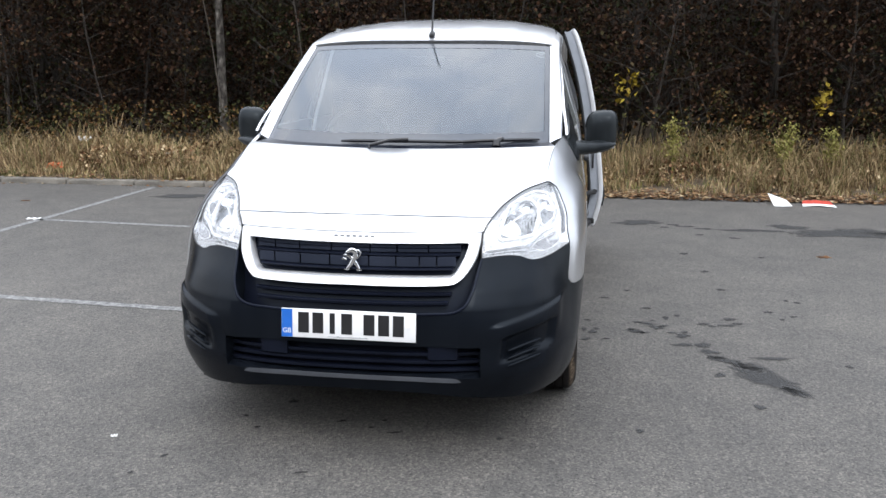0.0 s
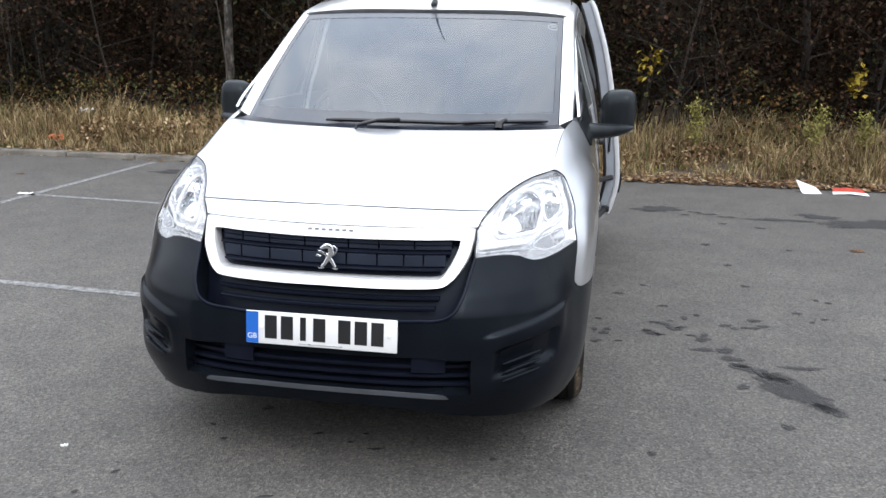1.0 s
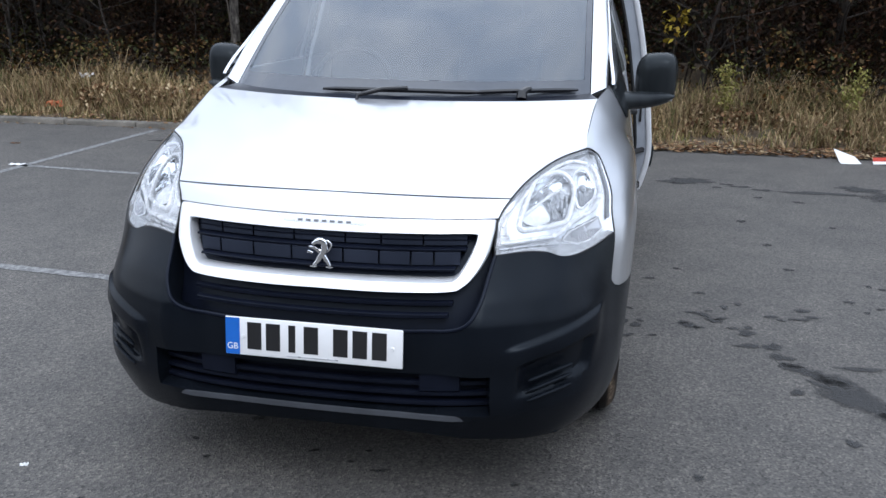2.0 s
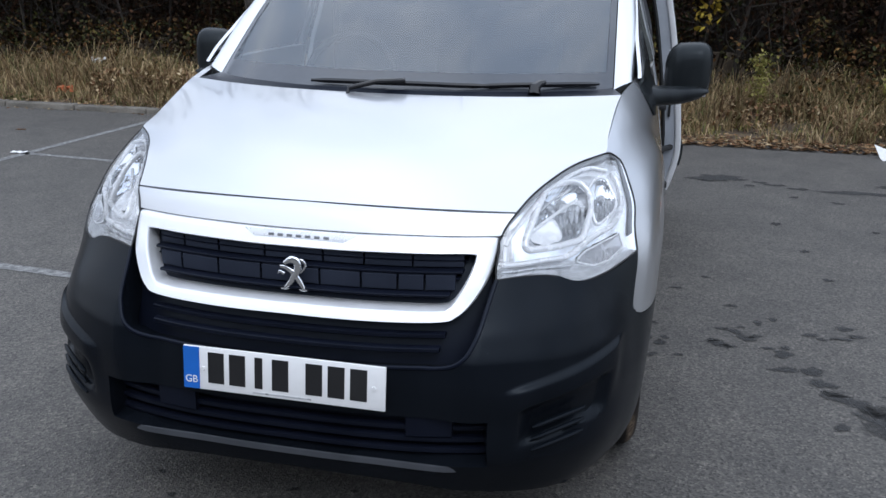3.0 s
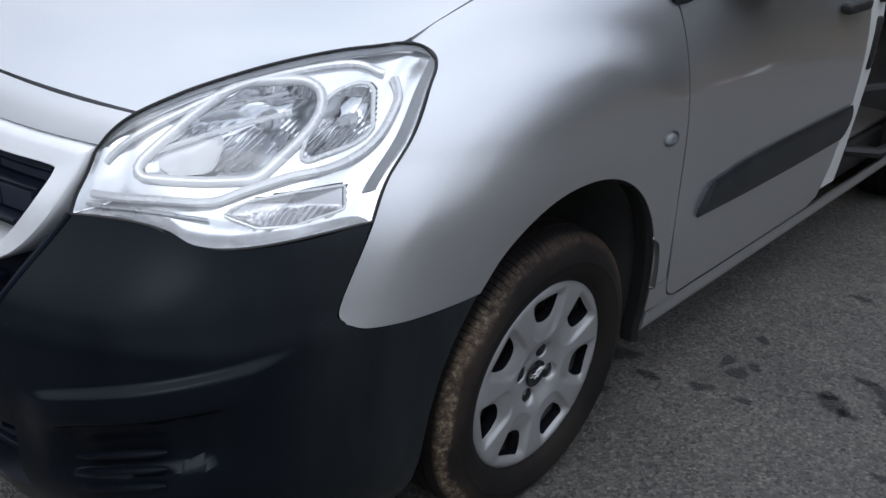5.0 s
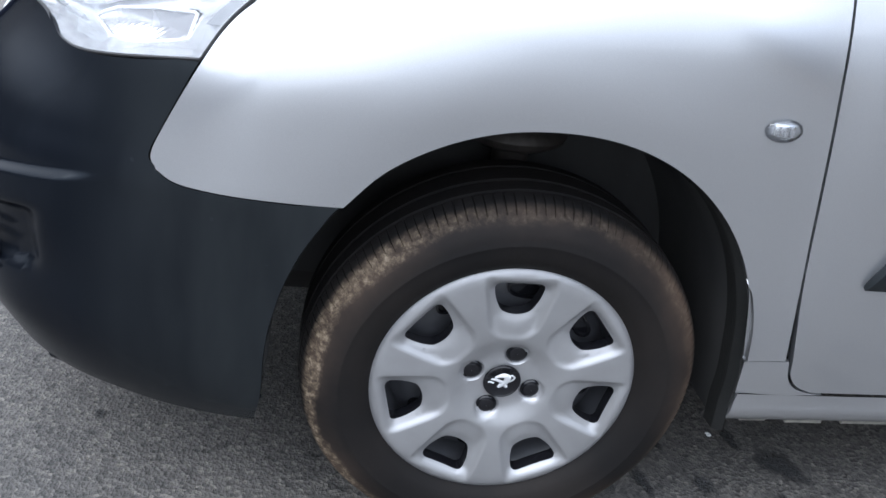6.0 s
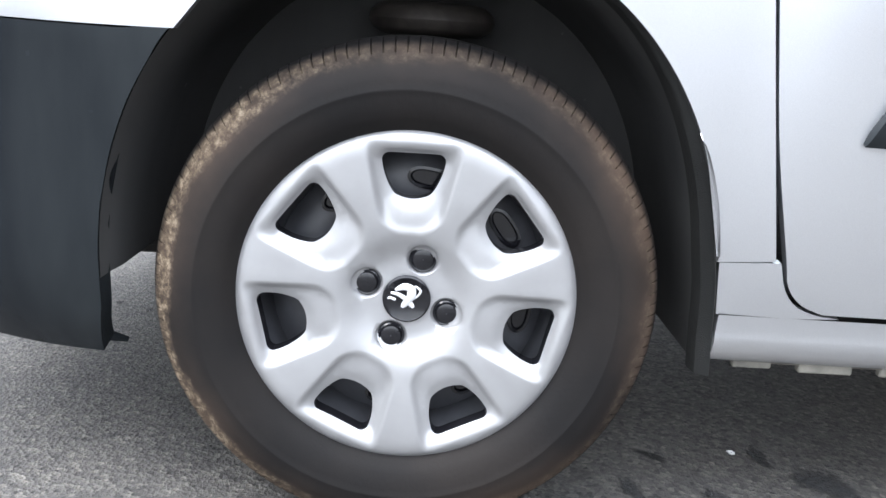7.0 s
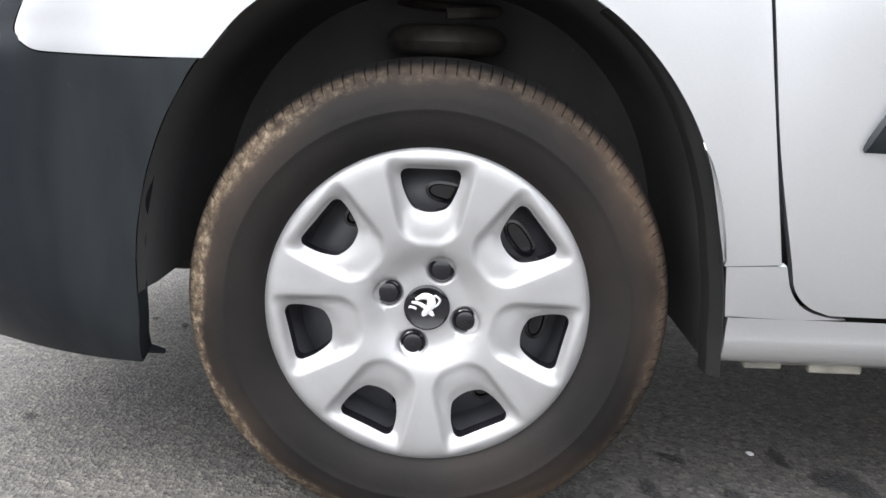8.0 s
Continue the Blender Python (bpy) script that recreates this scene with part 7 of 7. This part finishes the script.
folded_sheet(3.08, 6.62, 4)
bm = bmesh.new()
sheet(bm, [[(-0.20, -0.10, 0.004), (0.0, -0.10, 0.02), (0.22, -0.11, 0.004)], [(-0.19, 0.0, 0.02), (0.0, 0.0, 0.03), (0.21, 0.0, 0.018)]], centre=(0, 0, -1), depth=0.004)
carton = new("carton", as_mesh("carton", bm, PAPER, 20))
carton.matrix_world = pose(3.47, 6.64, 0.002, 0, 0, -3) @ Matrix.Scale(0.82, 4)
tagged(carton, "flattened red and white carton by the kerb", "carton")
bm = bmesh.new()
sheet(bm, [[(-0.19, 0.0, 0.022), (0.0, 0.0, 0.034), (0.20, 0.0, 0.022)], [(-0.17, 0.10, 0.05), (0.0, 0.10, 0.062), (0.17, 0.11, 0.05)]], centre=(0, 0, -1), depth=0.004)
part("carton_flap", bm, REDCARD, carton, "red carton flap")
crumpled("wrapper", "orange wrapper in the dry grass", "litter", -6.0, 7.45, 0.13, 0.20, 0.14, 0.10, 10, ORANGE, 3)
crumpled("plastic_scrap", "white plastic scrap caught in grass", "litter", -5.85, 7.95, 0.45, 0.16, 0.10, 0.08, 20, PAPER, 5)
crumpled("plastic_scrap", "pale plastic scrap in the grass", "litter", -4.55, 7.85, 0.30, 0.12, 0.08, 0.06, 60, PAPER, 6)
crumpled("paper_scrap", "tiny white paper scrap on asphalt", "litter", -1.01, 0.04, 0.001, 0.024, 0.014, 0.008, 30, PAPER, 7)
crumpled("paper_scrap", "small white scrap on the bay line", "litter", -4.40, 4.56, 0.004, 0.13, 0.06, 0.015, 10, PAPER, 8)
crumpled("paper_scrap", "yellowed leaf scrap on asphalt", "litter", 2.83, 4.0, 0.001, 0.10, 0.06, 0.012, 15, FALLEN, 9)
crumpled("paper_scrap", "pale scrap on far asphalt", "litter", -5.2, 5.6, 0.001, 0.09, 0.05, 0.012, 15, FALLEN, 10)
crumpled("paper_scrap", "tiny pale chip on asphalt", "litter", 0.59, 1.48, 0.001, 0.012, 0.008, 0.005, 15, PAPER, 12)
